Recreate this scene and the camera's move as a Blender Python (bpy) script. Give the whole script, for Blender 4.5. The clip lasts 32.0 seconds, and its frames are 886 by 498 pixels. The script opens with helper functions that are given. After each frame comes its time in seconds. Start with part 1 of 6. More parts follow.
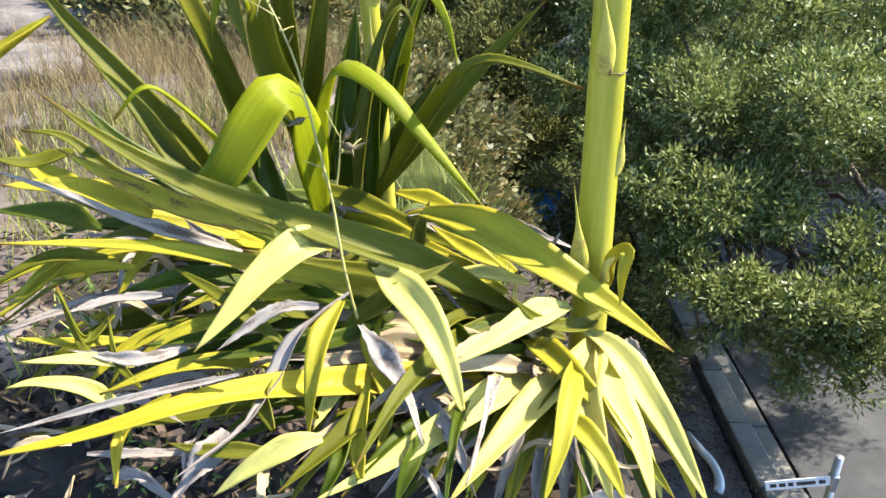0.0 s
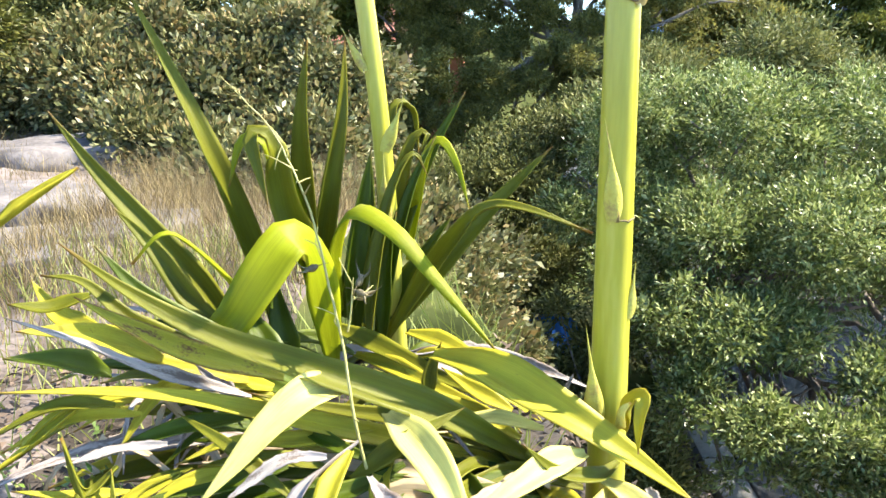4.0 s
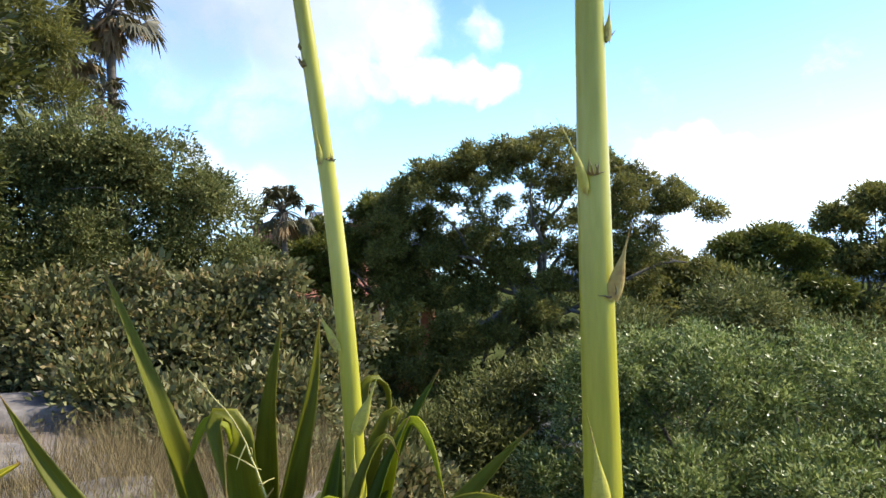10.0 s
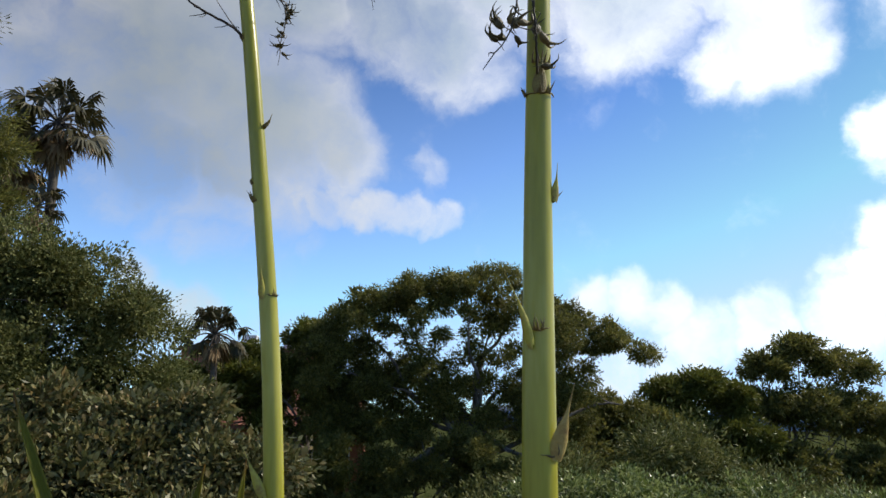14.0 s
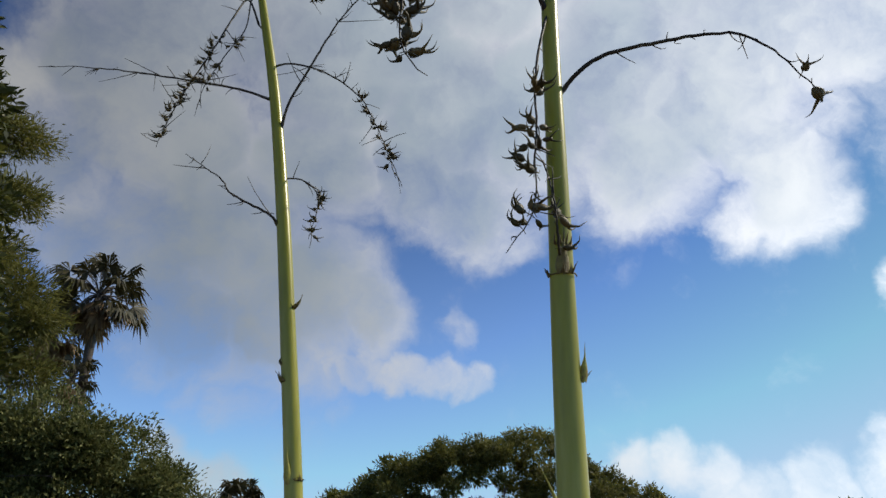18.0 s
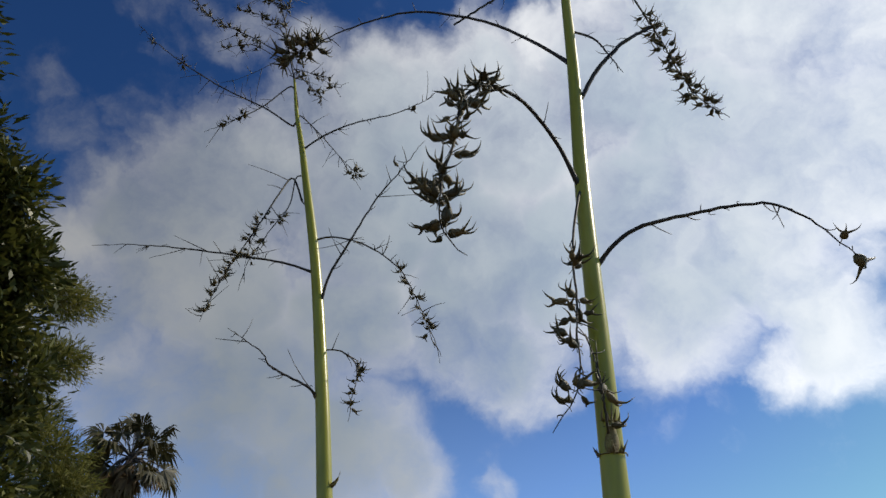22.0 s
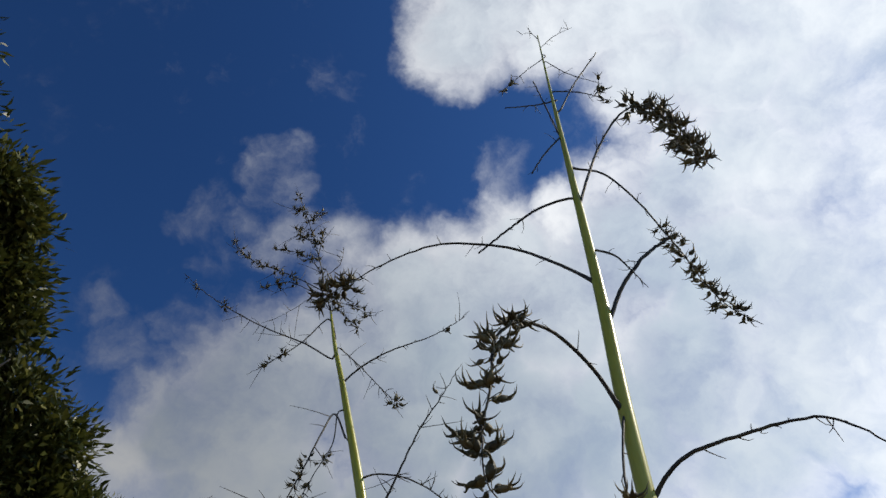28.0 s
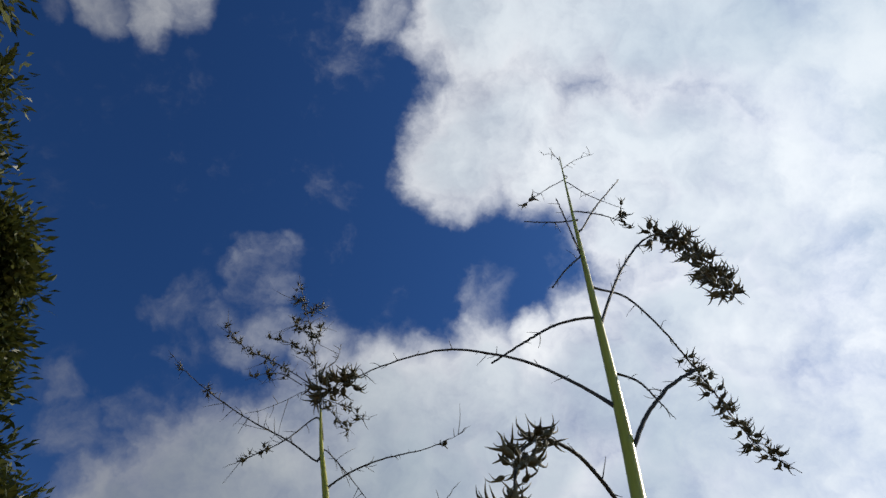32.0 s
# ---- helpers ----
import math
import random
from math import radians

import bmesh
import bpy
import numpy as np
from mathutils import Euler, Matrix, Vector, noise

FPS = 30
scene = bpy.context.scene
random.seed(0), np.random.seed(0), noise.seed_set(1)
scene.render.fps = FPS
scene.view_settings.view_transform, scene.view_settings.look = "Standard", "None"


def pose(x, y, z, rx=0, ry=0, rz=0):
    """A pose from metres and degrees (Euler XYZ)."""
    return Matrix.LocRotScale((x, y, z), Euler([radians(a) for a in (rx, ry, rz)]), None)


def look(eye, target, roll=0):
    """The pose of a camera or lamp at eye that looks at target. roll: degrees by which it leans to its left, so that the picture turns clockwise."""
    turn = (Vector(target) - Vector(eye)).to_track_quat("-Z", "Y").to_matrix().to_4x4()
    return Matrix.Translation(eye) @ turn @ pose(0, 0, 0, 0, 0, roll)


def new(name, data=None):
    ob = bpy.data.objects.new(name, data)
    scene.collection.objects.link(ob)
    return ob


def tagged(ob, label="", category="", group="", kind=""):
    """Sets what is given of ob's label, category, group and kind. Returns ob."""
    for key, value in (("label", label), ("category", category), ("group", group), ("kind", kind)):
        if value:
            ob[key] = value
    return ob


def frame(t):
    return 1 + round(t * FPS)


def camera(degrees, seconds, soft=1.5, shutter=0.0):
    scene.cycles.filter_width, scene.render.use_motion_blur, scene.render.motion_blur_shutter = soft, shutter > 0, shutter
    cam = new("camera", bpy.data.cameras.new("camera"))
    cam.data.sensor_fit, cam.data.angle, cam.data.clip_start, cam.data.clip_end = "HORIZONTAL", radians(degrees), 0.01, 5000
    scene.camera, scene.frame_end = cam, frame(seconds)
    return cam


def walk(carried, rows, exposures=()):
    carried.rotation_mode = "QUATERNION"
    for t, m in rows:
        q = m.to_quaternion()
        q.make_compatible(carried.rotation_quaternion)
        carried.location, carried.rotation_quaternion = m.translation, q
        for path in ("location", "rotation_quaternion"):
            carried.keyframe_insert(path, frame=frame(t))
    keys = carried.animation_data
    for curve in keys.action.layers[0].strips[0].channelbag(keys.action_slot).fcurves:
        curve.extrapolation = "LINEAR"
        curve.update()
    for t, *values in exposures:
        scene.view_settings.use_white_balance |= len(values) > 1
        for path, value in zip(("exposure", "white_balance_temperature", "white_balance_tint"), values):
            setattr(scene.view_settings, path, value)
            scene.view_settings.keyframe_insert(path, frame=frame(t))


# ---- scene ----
from collections import defaultdict

cam = camera(62.57, 32.0, soft=1.5)
# seconds, x, y, z, tilt, turn, lean
PATH = [
    (0, 0.015, -0.001, 6.646, 63.71, 2.16, -1.29), (0.5, 0.017, 0.002, 6.650, 64.62, 2.48, -1.55),
    (1, 0.018, 0.004, 6.655, 65.60, 2.68, -1.73), (1.5, 0.019, 0.007, 6.664, 66.72, 2.78, -1.60),
    (2, 0.022, 0.010, 6.669, 67.87, 2.80, -1.59), (2.5, 0.022, 0.007, 6.677, 69.14, 2.89, -1.92),
    (3, 0.022, 0.008, 6.682, 70.56, 2.91, -1.74), (3.5, 0.012, 0.011, 6.687, 71.88, 2.74, -1.38),
    (5.5, 0.027, 0.043, 6.712, 78.84, 3.09, -3.05), (6, 0.023, 0.053, 6.723, 80.54, 2.68, -2.75),
    (6.5, 0.021, 0.072, 6.730, 82.90, 3.09, -2.87), (7, 0.019, 0.074, 6.739, 84.81, 3.31, -3.20),
    (7.5, 0.021, 0.078, 6.749, 86.45, 3.22, -3.15), (8, 0.020, 0.080, 6.757, 87.77, 3.23, -3.13),
    (8.5, 0.018, 0.084, 6.767, 89.91, 3.15, -2.88), (9, 0.017, 0.083, 6.773, 90.70, 2.61, -2.28),
    (9.5, 0.010, 0.083, 6.775, 91.68, 1.55, -1.56), (10, -0.000, 0.088, 6.780, 92.85, -0.00, -1.19),
    (10.5, -0.013, 0.088, 6.783, 93.87, -1.70, -0.38), (11, -0.021, 0.096, 6.787, 95.15, -3.81, 0.20),
    (11.5, -0.023, 0.097, 6.790, 96.47, -5.39, 1.04), (12, -0.022, 0.093, 6.798, 97.92, -5.94, 1.49),
    (12.5, -0.019, 0.097, 6.806, 99.30, -5.80, 1.38), (13, -0.017, 0.096, 6.813, 101.09, -5.53, 1.02),
    (13.5, -0.016, 0.103, 6.818, 101.82, -5.30, 0.97), (14, -0.016, 0.099, 6.823, 103.07, -4.85, 1.17),
    (14.5, -0.015, 0.098, 6.833, 104.62, -4.35, 1.09), (16.5, -0.020, 0.061, 6.838, 111.59, -3.07, 1.31),
    (17, -0.014, 0.062, 6.842, 112.94, -2.62, 1.21), (17.5, -0.010, 0.077, 6.860, 114.15, -2.59, 0.86),
    (18, -0.010, 0.077, 6.865, 115.73, -2.13, 0.88), (18.5, -0.017, 0.063, 6.870, 117.02, -1.55, 1.16),
    (19, -0.026, 0.040, 6.869, 118.33, -0.96, 1.96), (19.5, -0.028, 0.027, 6.872, 119.97, -0.02, 2.96),
    (20, 0.023, 0.059, 6.902, 120.60, 1.26, 2.36), (20.5, -0.017, 0.052, 6.910, 121.95, 0.20, 1.89),
    (21, -0.062, 0.068, 6.907, 124.03, -1.07, 1.19), (21.5, -0.071, 0.065, 6.912, 125.37, -0.80, 1.34),
    (22, -0.030, 0.051, 6.919, 127.62, 1.27, 1.55), (22.5, 0.010, 0.025, 6.921, 129.01, 3.10, 1.58),
    (23, -0.015, 0.001, 6.937, 129.55, 2.96, 1.25), (23.5, -0.059, 0.011, 6.954, 131.93, 2.31, 1.15),
    (24, -0.059, 0.039, 6.963, 133.58, 2.42, 1.25), (24.5, -0.039, 0.041, 6.966, 134.74, 4.41, 1.41),
    (25, -0.001, 0.006, 6.975, 135.69, 5.88, 1.18), (25.5, -0.034, -0.078, 6.988, 136.42, 5.45, 0.90),
    (27.5, -0.032, -0.033, 7.033, 141.71, 5.43, -0.12), (28, -0.008, -0.090, 7.026, 141.88, 5.70, -1.16),
    (28.5, -0.011, -0.098, 7.013, 143.01, 6.15, 0.08), (29, -0.030, -0.075, 7.012, 144.56, 6.24, 1.31),
    (29.5, -0.045, -0.055, 7.023, 146.38, 4.89, 1.22), (30, -0.049, -0.029, 7.032, 148.25, 4.52, 0.66),
    (30.5, -0.037, -0.016, 7.055, 149.97, 5.15, 0.77), (31, -0.038, -0.034, 7.060, 151.37, 6.62, 2.36),
    (31.5, -0.100, 0.033, 7.095, 151.95, 5.12, 3.94), (32, -0.165, 0.029, 7.096, 151.18, 3.44, 3.79),
]

walk(cam, [(t, pose(x, y, z, rx, 0, rz) @ pose(0, 0, 0, 0, 0, lean)) for t, x, y, z, rx, rz, lean in PATH],
     exposures=[(0.0, 1.65), (3.0, 1.9), (6.5, 2.55), (9.0, 1.4), (11.0, 0.5), (14.0, -0.2), (17.0, -0.6), (21.0, -0.6), (26.0, -0.45), (32.0, -0.45)])

# ---- world and sun ----
SUN_AZ, SUN_EL = radians(77), radians(44)
to_sun = Vector((math.sin(SUN_AZ) * math.cos(SUN_EL), math.cos(SUN_AZ) * math.cos(SUN_EL), math.sin(SUN_EL)))
sun = new("sun", bpy.data.lights.new("sun", "SUN"))
sun.data.energy, sun.data.angle, sun.data.color = 5.0, radians(0.55), (1.0, 0.92, 0.78)
sun.matrix_world = look((40 * to_sun.x, 40 * to_sun.y, 6 + 40 * to_sun.z), (0, 0, 6))

world = bpy.data.worlds.new("sky")
scene.world = world
world.use_nodes = True
wt = world.node_tree
wt.nodes.clear()


def wn(kind, operation=None, interpolation=None):
    n = wt.nodes.new(kind)
    if operation:
        n.operation = operation
    if interpolation:
        n.interpolation_type = interpolation
    return n


def wmath(op, a, b=None, clamp=False):
    n = wn("ShaderNodeMath", op)
    n.use_clamp = clamp
    for k, v in enumerate((a, b)):
        if v is None:
            continue
        if isinstance(v, (int, float)):
            n.inputs[k].default_value = v
        else:
            wt.links.new(v, n.inputs[k])
    return n.outputs[0]


def wvec(op, a, b):
    n = wn("ShaderNodeVectorMath", operation=op)
    for k, v in enumerate((a, b)):
        if isinstance(v, (tuple, Vector)):
            n.inputs[k].default_value = v
        else:
            wt.links.new(v, n.inputs[k])
    return n


def wnoise(vec, scale, detail=5.0, rough=0.55):
    n = wn("ShaderNodeTexNoise")
    n.inputs["Scale"].default_value, n.inputs["Detail"].default_value, n.inputs["Roughness"].default_value = scale, detail, rough
    wt.links.new(vec, n.inputs["Vector"])
    return n


sky = wn("ShaderNodeTexSky")
sky.sky_type, sky.sun_disc = "NISHITA", False
sky.sun_elevation, sky.sun_rotation, sky.air_density, sky.dust_density, sky.ozone_density = SUN_EL, SUN_AZ, 1.0, 0.6, 1.6
direction = wn("ShaderNodeTexCoord").outputs["Generated"]
height = wn("ShaderNodeSeparateXYZ")
wt.links.new(direction, height.inputs[0])
warp = wnoise(direction, 3.2, 6.0, 0.6)
bent = wvec("ADD", direction, wvec("MULTIPLY", wvec("SUBTRACT", warp.outputs["Color"], (0.5, 0.5, 0.5)).outputs[0], (0.10, 0.10, 0.10)).outputs[0]).outputs[0]
ruffle = wnoise(direction, 13.0, 5.0, 0.6)
bent = wvec("ADD", bent, wvec("MULTIPLY", wvec("SUBTRACT", ruffle.outputs["Color"], (0.5, 0.5, 0.5)).outputs[0], (0.055, 0.055, 0.055)).outputs[0]).outputs[0]
bent = wvec("NORMALIZE", bent, (0, 0, 0)).outputs[0]
banks, bulk = [], []


def cloud(az, el, radius, weight):
    """One lump of cloud: azimuth, elevation and radius in degrees, and how thick it is."""
    d = (math.sin(radians(az)) * math.cos(radians(el)), math.cos(radians(az)) * math.cos(radians(el)), math.sin(radians(el)))
    m = wn("ShaderNodeMapRange", interpolation="SMOOTHSTEP")
    wt.links.new(wvec("DOT_PRODUCT", bent, d).outputs["Value"], m.inputs["Value"])
    m.inputs["From Min"].default_value, m.inputs["From Max"].default_value = math.cos(radians(radius * 1.75)), math.cos(radians(radius * 0.15))
    m.inputs["To Max"].default_value = weight
    banks.append(m.outputs[0])
    if radius > 3.0:
        k = wn("ShaderNodeMapRange", interpolation="SMOOTHSTEP")
        wt.links.new(m.inputs["Value"].links[0].from_socket, k.inputs["Value"])
        k.inputs["From Min"].default_value, k.inputs["From Max"].default_value = math.cos(radians(radius * 1.25)), math.cos(radians(radius * 0.1))
        bulk.append(k.outputs[0])


# the clouds of the day, low ones first
cloud(25.1, 5.8, 2.4, 0.7); cloud(29.4, 6.5, 2.2, 0.8); cloud(34.8, 7.1, 2.7, 0.85); cloud(36.4, 9.7, 1.7, 0.8); cloud(37.3, 19.9, 1.8, 0.9); cloud(37.4, 17.6, 1.3, 0.6); cloud(37.0, 13.1, 1.3, 0.7)
cloud(34.3, 9.9, 1.4, 0.6); cloud(-16.0, 7.9, 1.5, 0.7); cloud(-13.9, 7.2, 1.8, 0.6); cloud(17.2, 3.3, 2.5, 0.7); cloud(22.6, 3.3, 2.4, 0.5)
cloud(-28.8, 35.9, 3.8, 0.9); cloud(-24.0, 38.8, 5.4, 1); cloud(-26.6, 31.6, 4.0, 0.9); cloud(-20.8, 31.7, 5.4, 1); cloud(-27.5, 26.9, 2.5, 0.85); cloud(-15.4, 25.3, 6.2, 1); cloud(-20.8, 25.4, 5.5, 0.9)
cloud(-24.6, 23.4, 3.7, 0.7); cloud(-8.3, 39.1, 6.2, 1); cloud(-9.5, 31.3, 5.5, 1); cloud(-8.4, 21.7, 5.2, 1); cloud(-4.1, 21.1, 3.1, 0.95); cloud(-12.7, 19.6, 4.6, 0.85); cloud(-4.0, 18.9, 2.2, 0.8)
cloud(-18.2, 19.0, 4.3, 0.6); cloud(-22.1, 21.7, 3.8, 0.6); cloud(2.8, 36.3, 6.4, 1); cloud(4.4, 29.3, 4.0, 0.95); cloud(-0.2, 31.0, 4.0, 0.9); cloud(7.9, 26.6, 2.2, 0.7); cloud(10.9, 36.1, 5.9, 1)
cloud(19.1, 38.7, 5.9, 1); cloud(19.6, 31.8, 4.5, 1); cloud(21.5, 28.6, 1.8, 0.8); cloud(28.9, 37.7, 5.4, 1); cloud(33.7, 38.0, 4.1, 1); cloud(37.9, 37.5, 3.5, 0.95); cloud(30.4, 28.3, 3.5, 1)
cloud(26.7, 27.0, 2.3, 0.9); cloud(32.9, 27.0, 1.9, 0.85); cloud(28.9, 31.5, 3.3, 0.9); cloud(33.9, 32.4, 2.4, 0.7); cloud(25.3, 34.3, 3.8, 0.9)
cloud(3.9, 19.6, 1.2, 0.5); cloud(-6.3, 13.3, 1.0, 0.3); cloud(-20.0, 15.1, 1.7, 0.5); cloud(-17.1, 14.6, 1.9, 0.45)
cloud(-13.2, 14.1, 2.0, 0.5); cloud(-15.0, 17.3, 1.6, 0.5); cloud(-11.3, 15.5, 1.6, 0.4); cloud(-17.5, 9.7, 1.8, 0.7); cloud(-16.0, 7.9, 2.0, 0.8); cloud(19.8, 8.8, 2.0, 0.9); cloud(16.9, 8.5, 1.7, 0.8)
cloud(22.8, 8.1, 1.6, 0.8); cloud(21.4, 24.8, 1.0, 0.35); cloud(17.2, 23.9, 0.8, 0.2); cloud(21.5, 22.0, 0.9, 0.25); cloud(30.4, 8.6, 0.6, 0.3)
cloud(-30.2, 39.8, 2.4, 0.5); cloud(-32.6, 36.9, 2.2, 0.5); cloud(-24.5, 42.1, 3.4, 0.85); cloud(-17.4, 46.4, 3.2, 0.85); cloud(-18.6, 41.8, 4.7, 1); cloud(-9.4, 48.1, 3.9, 1); cloud(-11.3, 44.0, 5.2, 1)
cloud(-2.2, 48.0, 4.4, 1); cloud(-3.3, 42.3, 5.8, 1); cloud(3.3, 50.9, 3.4, 1); cloud(7.4, 46.3, 5.6, 1); cloud(11.8, 52.4, 2.5, 0.9); cloud(17.4, 48.6, 4.9, 1); cloud(17.0, 53.3, 2.8, 0.9)
cloud(25.3, 52.1, 4.1, 1); cloud(25.1, 44.8, 5.4, 1); cloud(33.4, 49.7, 3.8, 0.95); cloud(32.3, 42.7, 5.0, 1); cloud(37.7, 40.8, 3.9, 1); cloud(38.2, 50.5, 2.3, 0.7); cloud(41.2, 44.0, 1.3, 0.8)
cloud(-28.1, 53.4, 1.9, 0.35); cloud(-29.7, 51.3, 1.1, 0.35); cloud(-26.1, 55.1, 1.5, 0.4); cloud(-32.8, 48.7, 1.5, 0.2); cloud(-33.3, 33.2, 2.6, 0.85); cloud(-26.9, 35.4, 4.4, 1); cloud(-30.4, 28.2, 3.3, 0.9)
cloud(-30.9, 24.0, 2.1, 0.7); cloud(-24.0, 50.5, 2.2, 0.5); cloud(-17.0, 51.0, 2.4, 0.65)
cloud(-5.5, 71.0, 2.6, 0.7); cloud(-9.7, 67.2, 1.8, 0.3); cloud(0.7, 68.5, 3.8, 1); cloud(-2.0, 65.6, 2.1, 0.8); cloud(10.1, 70.4, 4.9, 1); cloud(17.1, 67.0, 3.7, 0.95)
cloud(28.2, 66.7, 4.7, 1); cloud(27.2, 61.3, 4.0, 0.95); cloud(40.6, 63.9, 4.4, 1); cloud(35.9, 58.6, 4.1, 1); cloud(46.7, 58.8, 4.5, 1); cloud(42.5, 53.1, 4.1, 1); cloud(49.8, 54.1, 3.9, 1)
cloud(26.2, 57.4, 2.4, 0.7); cloud(28.1, 55.0, 2.0, 0.6); cloud(32.1, 53.6, 3.4, 0.95); cloud(34.9, 49.2, 4.0, 1); cloud(40.5, 46.7, 3.3, 1); cloud(-28.6, 56.7, 1.9, 0.4); cloud(-27.2, 58.4, 1.2, 0.35)
cloud(-30.6, 54.9, 1.5, 0.4); cloud(-34.1, 51.3, 1.8, 0.3); cloud(-35.8, 49.8, 1.2, 0.3); cloud(-25.1, 63.7, 1.3, 0.15); cloud(-39.4, 42.7, 0.9, 0.25); cloud(3.2, 57.5, 1.8, 0.4)
cloud(-36.2, 40.3, 1.8, 0.25); cloud(-31.8, 42.4, 1.9, 0.4); cloud(-27.1, 43.5, 2.0, 0.45)
cloud(-69.5, 62.4, 1.5, 0.8); cloud(-66.5, 65.3, 1.7, 0.85); cloud(-64.8, 67.5, 1.6, 0.7); cloud(-71.0, 59.6, 1.0, 0.5); cloud(-30.3, 77.6, 1.8, 0.5); cloud(-9.0, 76.6, 2.4, 0.7); cloud(4.9, 78.5, 4.0, 1)
cloud(33.5, 76.8, 5.1, 1); cloud(50.1, 72.5, 4.9, 1); cloud(60.3, 67.9, 4.6, 1); cloud(66.5, 63.2, 4.2, 1); cloud(68.0, 60.1, 4.0, 1)
cloud(60, 40, 16, 0.9)
cloud(75, 60, 14, 0.9)
cloud(65, 18, 14, 0.6)
cloud(-70, 20, 16, 0.6)
for k in range(15):
    cloud(-8.0 + 0.95 * k, 16.3 - 0.05 * k + 0.35 * math.sin(1.9 * k), 1.15 - 0.03 * abs(k - 6), 0.86 - 0.02 * abs(k - 6))
cover = banks[0]
for bank in banks[1:]:
    cover = wmath("MAXIMUM", cover, bank)
deep_part = bulk[0]
for bank in bulk[1:]:
    deep_part = wmath("MAXIMUM", deep_part, bank)
billow = wnoise(bent, 8.5, 8.0, 0.62).outputs["Fac"]
curl = wnoise(direction, 26.0, 6.0, 0.65).outputs["Fac"]
ragged = wmath("ADD", wmath("MULTIPLY", wmath("SUBTRACT", billow, 0.5), 1.5), wmath("MULTIPLY", wmath("SUBTRACT", curl, 0.5), 0.36))
dense = wmath("ADD", cover, ragged)
mask = wn("ShaderNodeMapRange", interpolation="SMOOTHSTEP")
wt.links.new(dense, mask.inputs["Value"])
mask.inputs["From Min"].default_value, mask.inputs["From Max"].default_value = 0.06, 1.30
mask.inputs["To Max"].default_value = 0.98
soft_shade = wnoise(bent, 3.0, 3.0, 0.5).outputs["Fac"]
thick = wn("ShaderNodeMapRange", interpolation="SMOOTHSTEP")
wt.links.new(wmath("ADD", deep_part, wmath("MULTIPLY", ragged, 0.7)), thick.inputs["Value"])
thick.inputs["From Min"].default_value, thick.inputs["From Max"].default_value = 0.05, 1.0
shade = wmath("MULTIPLY", thick.outputs[0], wmath("ADD", wmath("MULTIPLY", soft_shade, 1.15), -0.05), True)
tone = wn("ShaderNodeValToRGB")
tone.color_ramp.interpolation = "EASE"
tone.color_ramp.elements[0].position, tone.color_ramp.elements[0].color = 0.0, (0.98, 1.0, 1.02, 1)
tone.color_ramp.elements[1].position, tone.color_ramp.elements[1].color = 1.0, (0.38, 0.49, 0.595, 1)
wt.links.new(shade, tone.inputs["Fac"])
sunward = wn("ShaderNodeMapRange", interpolation="SMOOTHSTEP")
wt.links.new(wvec("DOT_PRODUCT", direction, to_sun).outputs["Value"], sunward.inputs["Value"])
sunward.inputs["From Min"].default_value, sunward.inputs["From Max"].default_value = 0.15, 0.95
sunward.inputs["To Min"].default_value, sunward.inputs["To Max"].default_value = 0.85, 2.6
lit = wvec("MULTIPLY", tone.outputs["Color"], (1, 1, 1))
scaled = wn("ShaderNodeVectorMath", operation="SCALE")
wt.links.new(lit.outputs[0], scaled.inputs[0])
wt.links.new(sunward.outputs[0], scaled.inputs["Scale"])
back_sky, back_cloud, mixed, world_out = wn("ShaderNodeBackground"), wn("ShaderNodeBackground"), wn("ShaderNodeMixShader"), wn("ShaderNodeOutputWorld")
deep = wn("ShaderNodeGamma")
deep.inputs["Gamma"].default_value = 1.7
wt.links.new(sky.outputs[0], deep.inputs["Color"])
haze = wn("ShaderNodeMapRange", interpolation="SMOOTHSTEP")
wt.links.new(height.outputs["Z"], haze.inputs["Value"])
haze.inputs["From Min"].default_value, haze.inputs["From Max"].default_value = 0.05, 0.72
haze.inputs["To Min"].default_value, haze.inputs["To Max"].default_value = 1.1, 0.90
paler = wn("ShaderNodeVectorMath", operation="SCALE")
even = wvec("MINIMUM", deep.outputs[0], (10.0, 12.0, 15.0))
wt.links.new(wvec("MULTIPLY", even.outputs[0], (0.64, 0.97, 1.14)).outputs[0], paler.inputs[0])
wt.links.new(haze.outputs[0], paler.inputs["Scale"])
veil = wn("ShaderNodeMapRange", interpolation="SMOOTHSTEP")
wt.links.new(height.outputs["Z"], veil.inputs["Value"])
veil.inputs["From Min"].default_value, veil.inputs["From Max"].default_value = -0.05, 0.66
veil.inputs["To Min"].default_value, veil.inputs["To Max"].default_value = 1.0, 0.0
white_air = wn("ShaderNodeVectorMath", operation="SCALE")
white_air.inputs[0].default_value = (6.6, 7.8, 9.4)
wt.links.new(veil.outputs[0], white_air.inputs["Scale"])
wt.links.new(wvec("ADD", paler.outputs[0], white_air.outputs[0]).outputs[0], back_sky.inputs["Color"])
back_sky.inputs["Strength"].default_value = 0.048
low = wn("ShaderNodeMapRange", interpolation="SMOOTHSTEP")
wt.links.new(height.outputs["Z"], low.inputs["Value"])
low.inputs["From Min"].default_value, low.inputs["From Max"].default_value = 0.0, 0.70
low.inputs["To Min"].default_value, low.inputs["To Max"].default_value = 1.45, 0.90
whiter = wn("ShaderNodeVectorMath", operation="SCALE")
wt.links.new(scaled.outputs[0], whiter.inputs[0])
wt.links.new(low.outputs[0], whiter.inputs["Scale"])
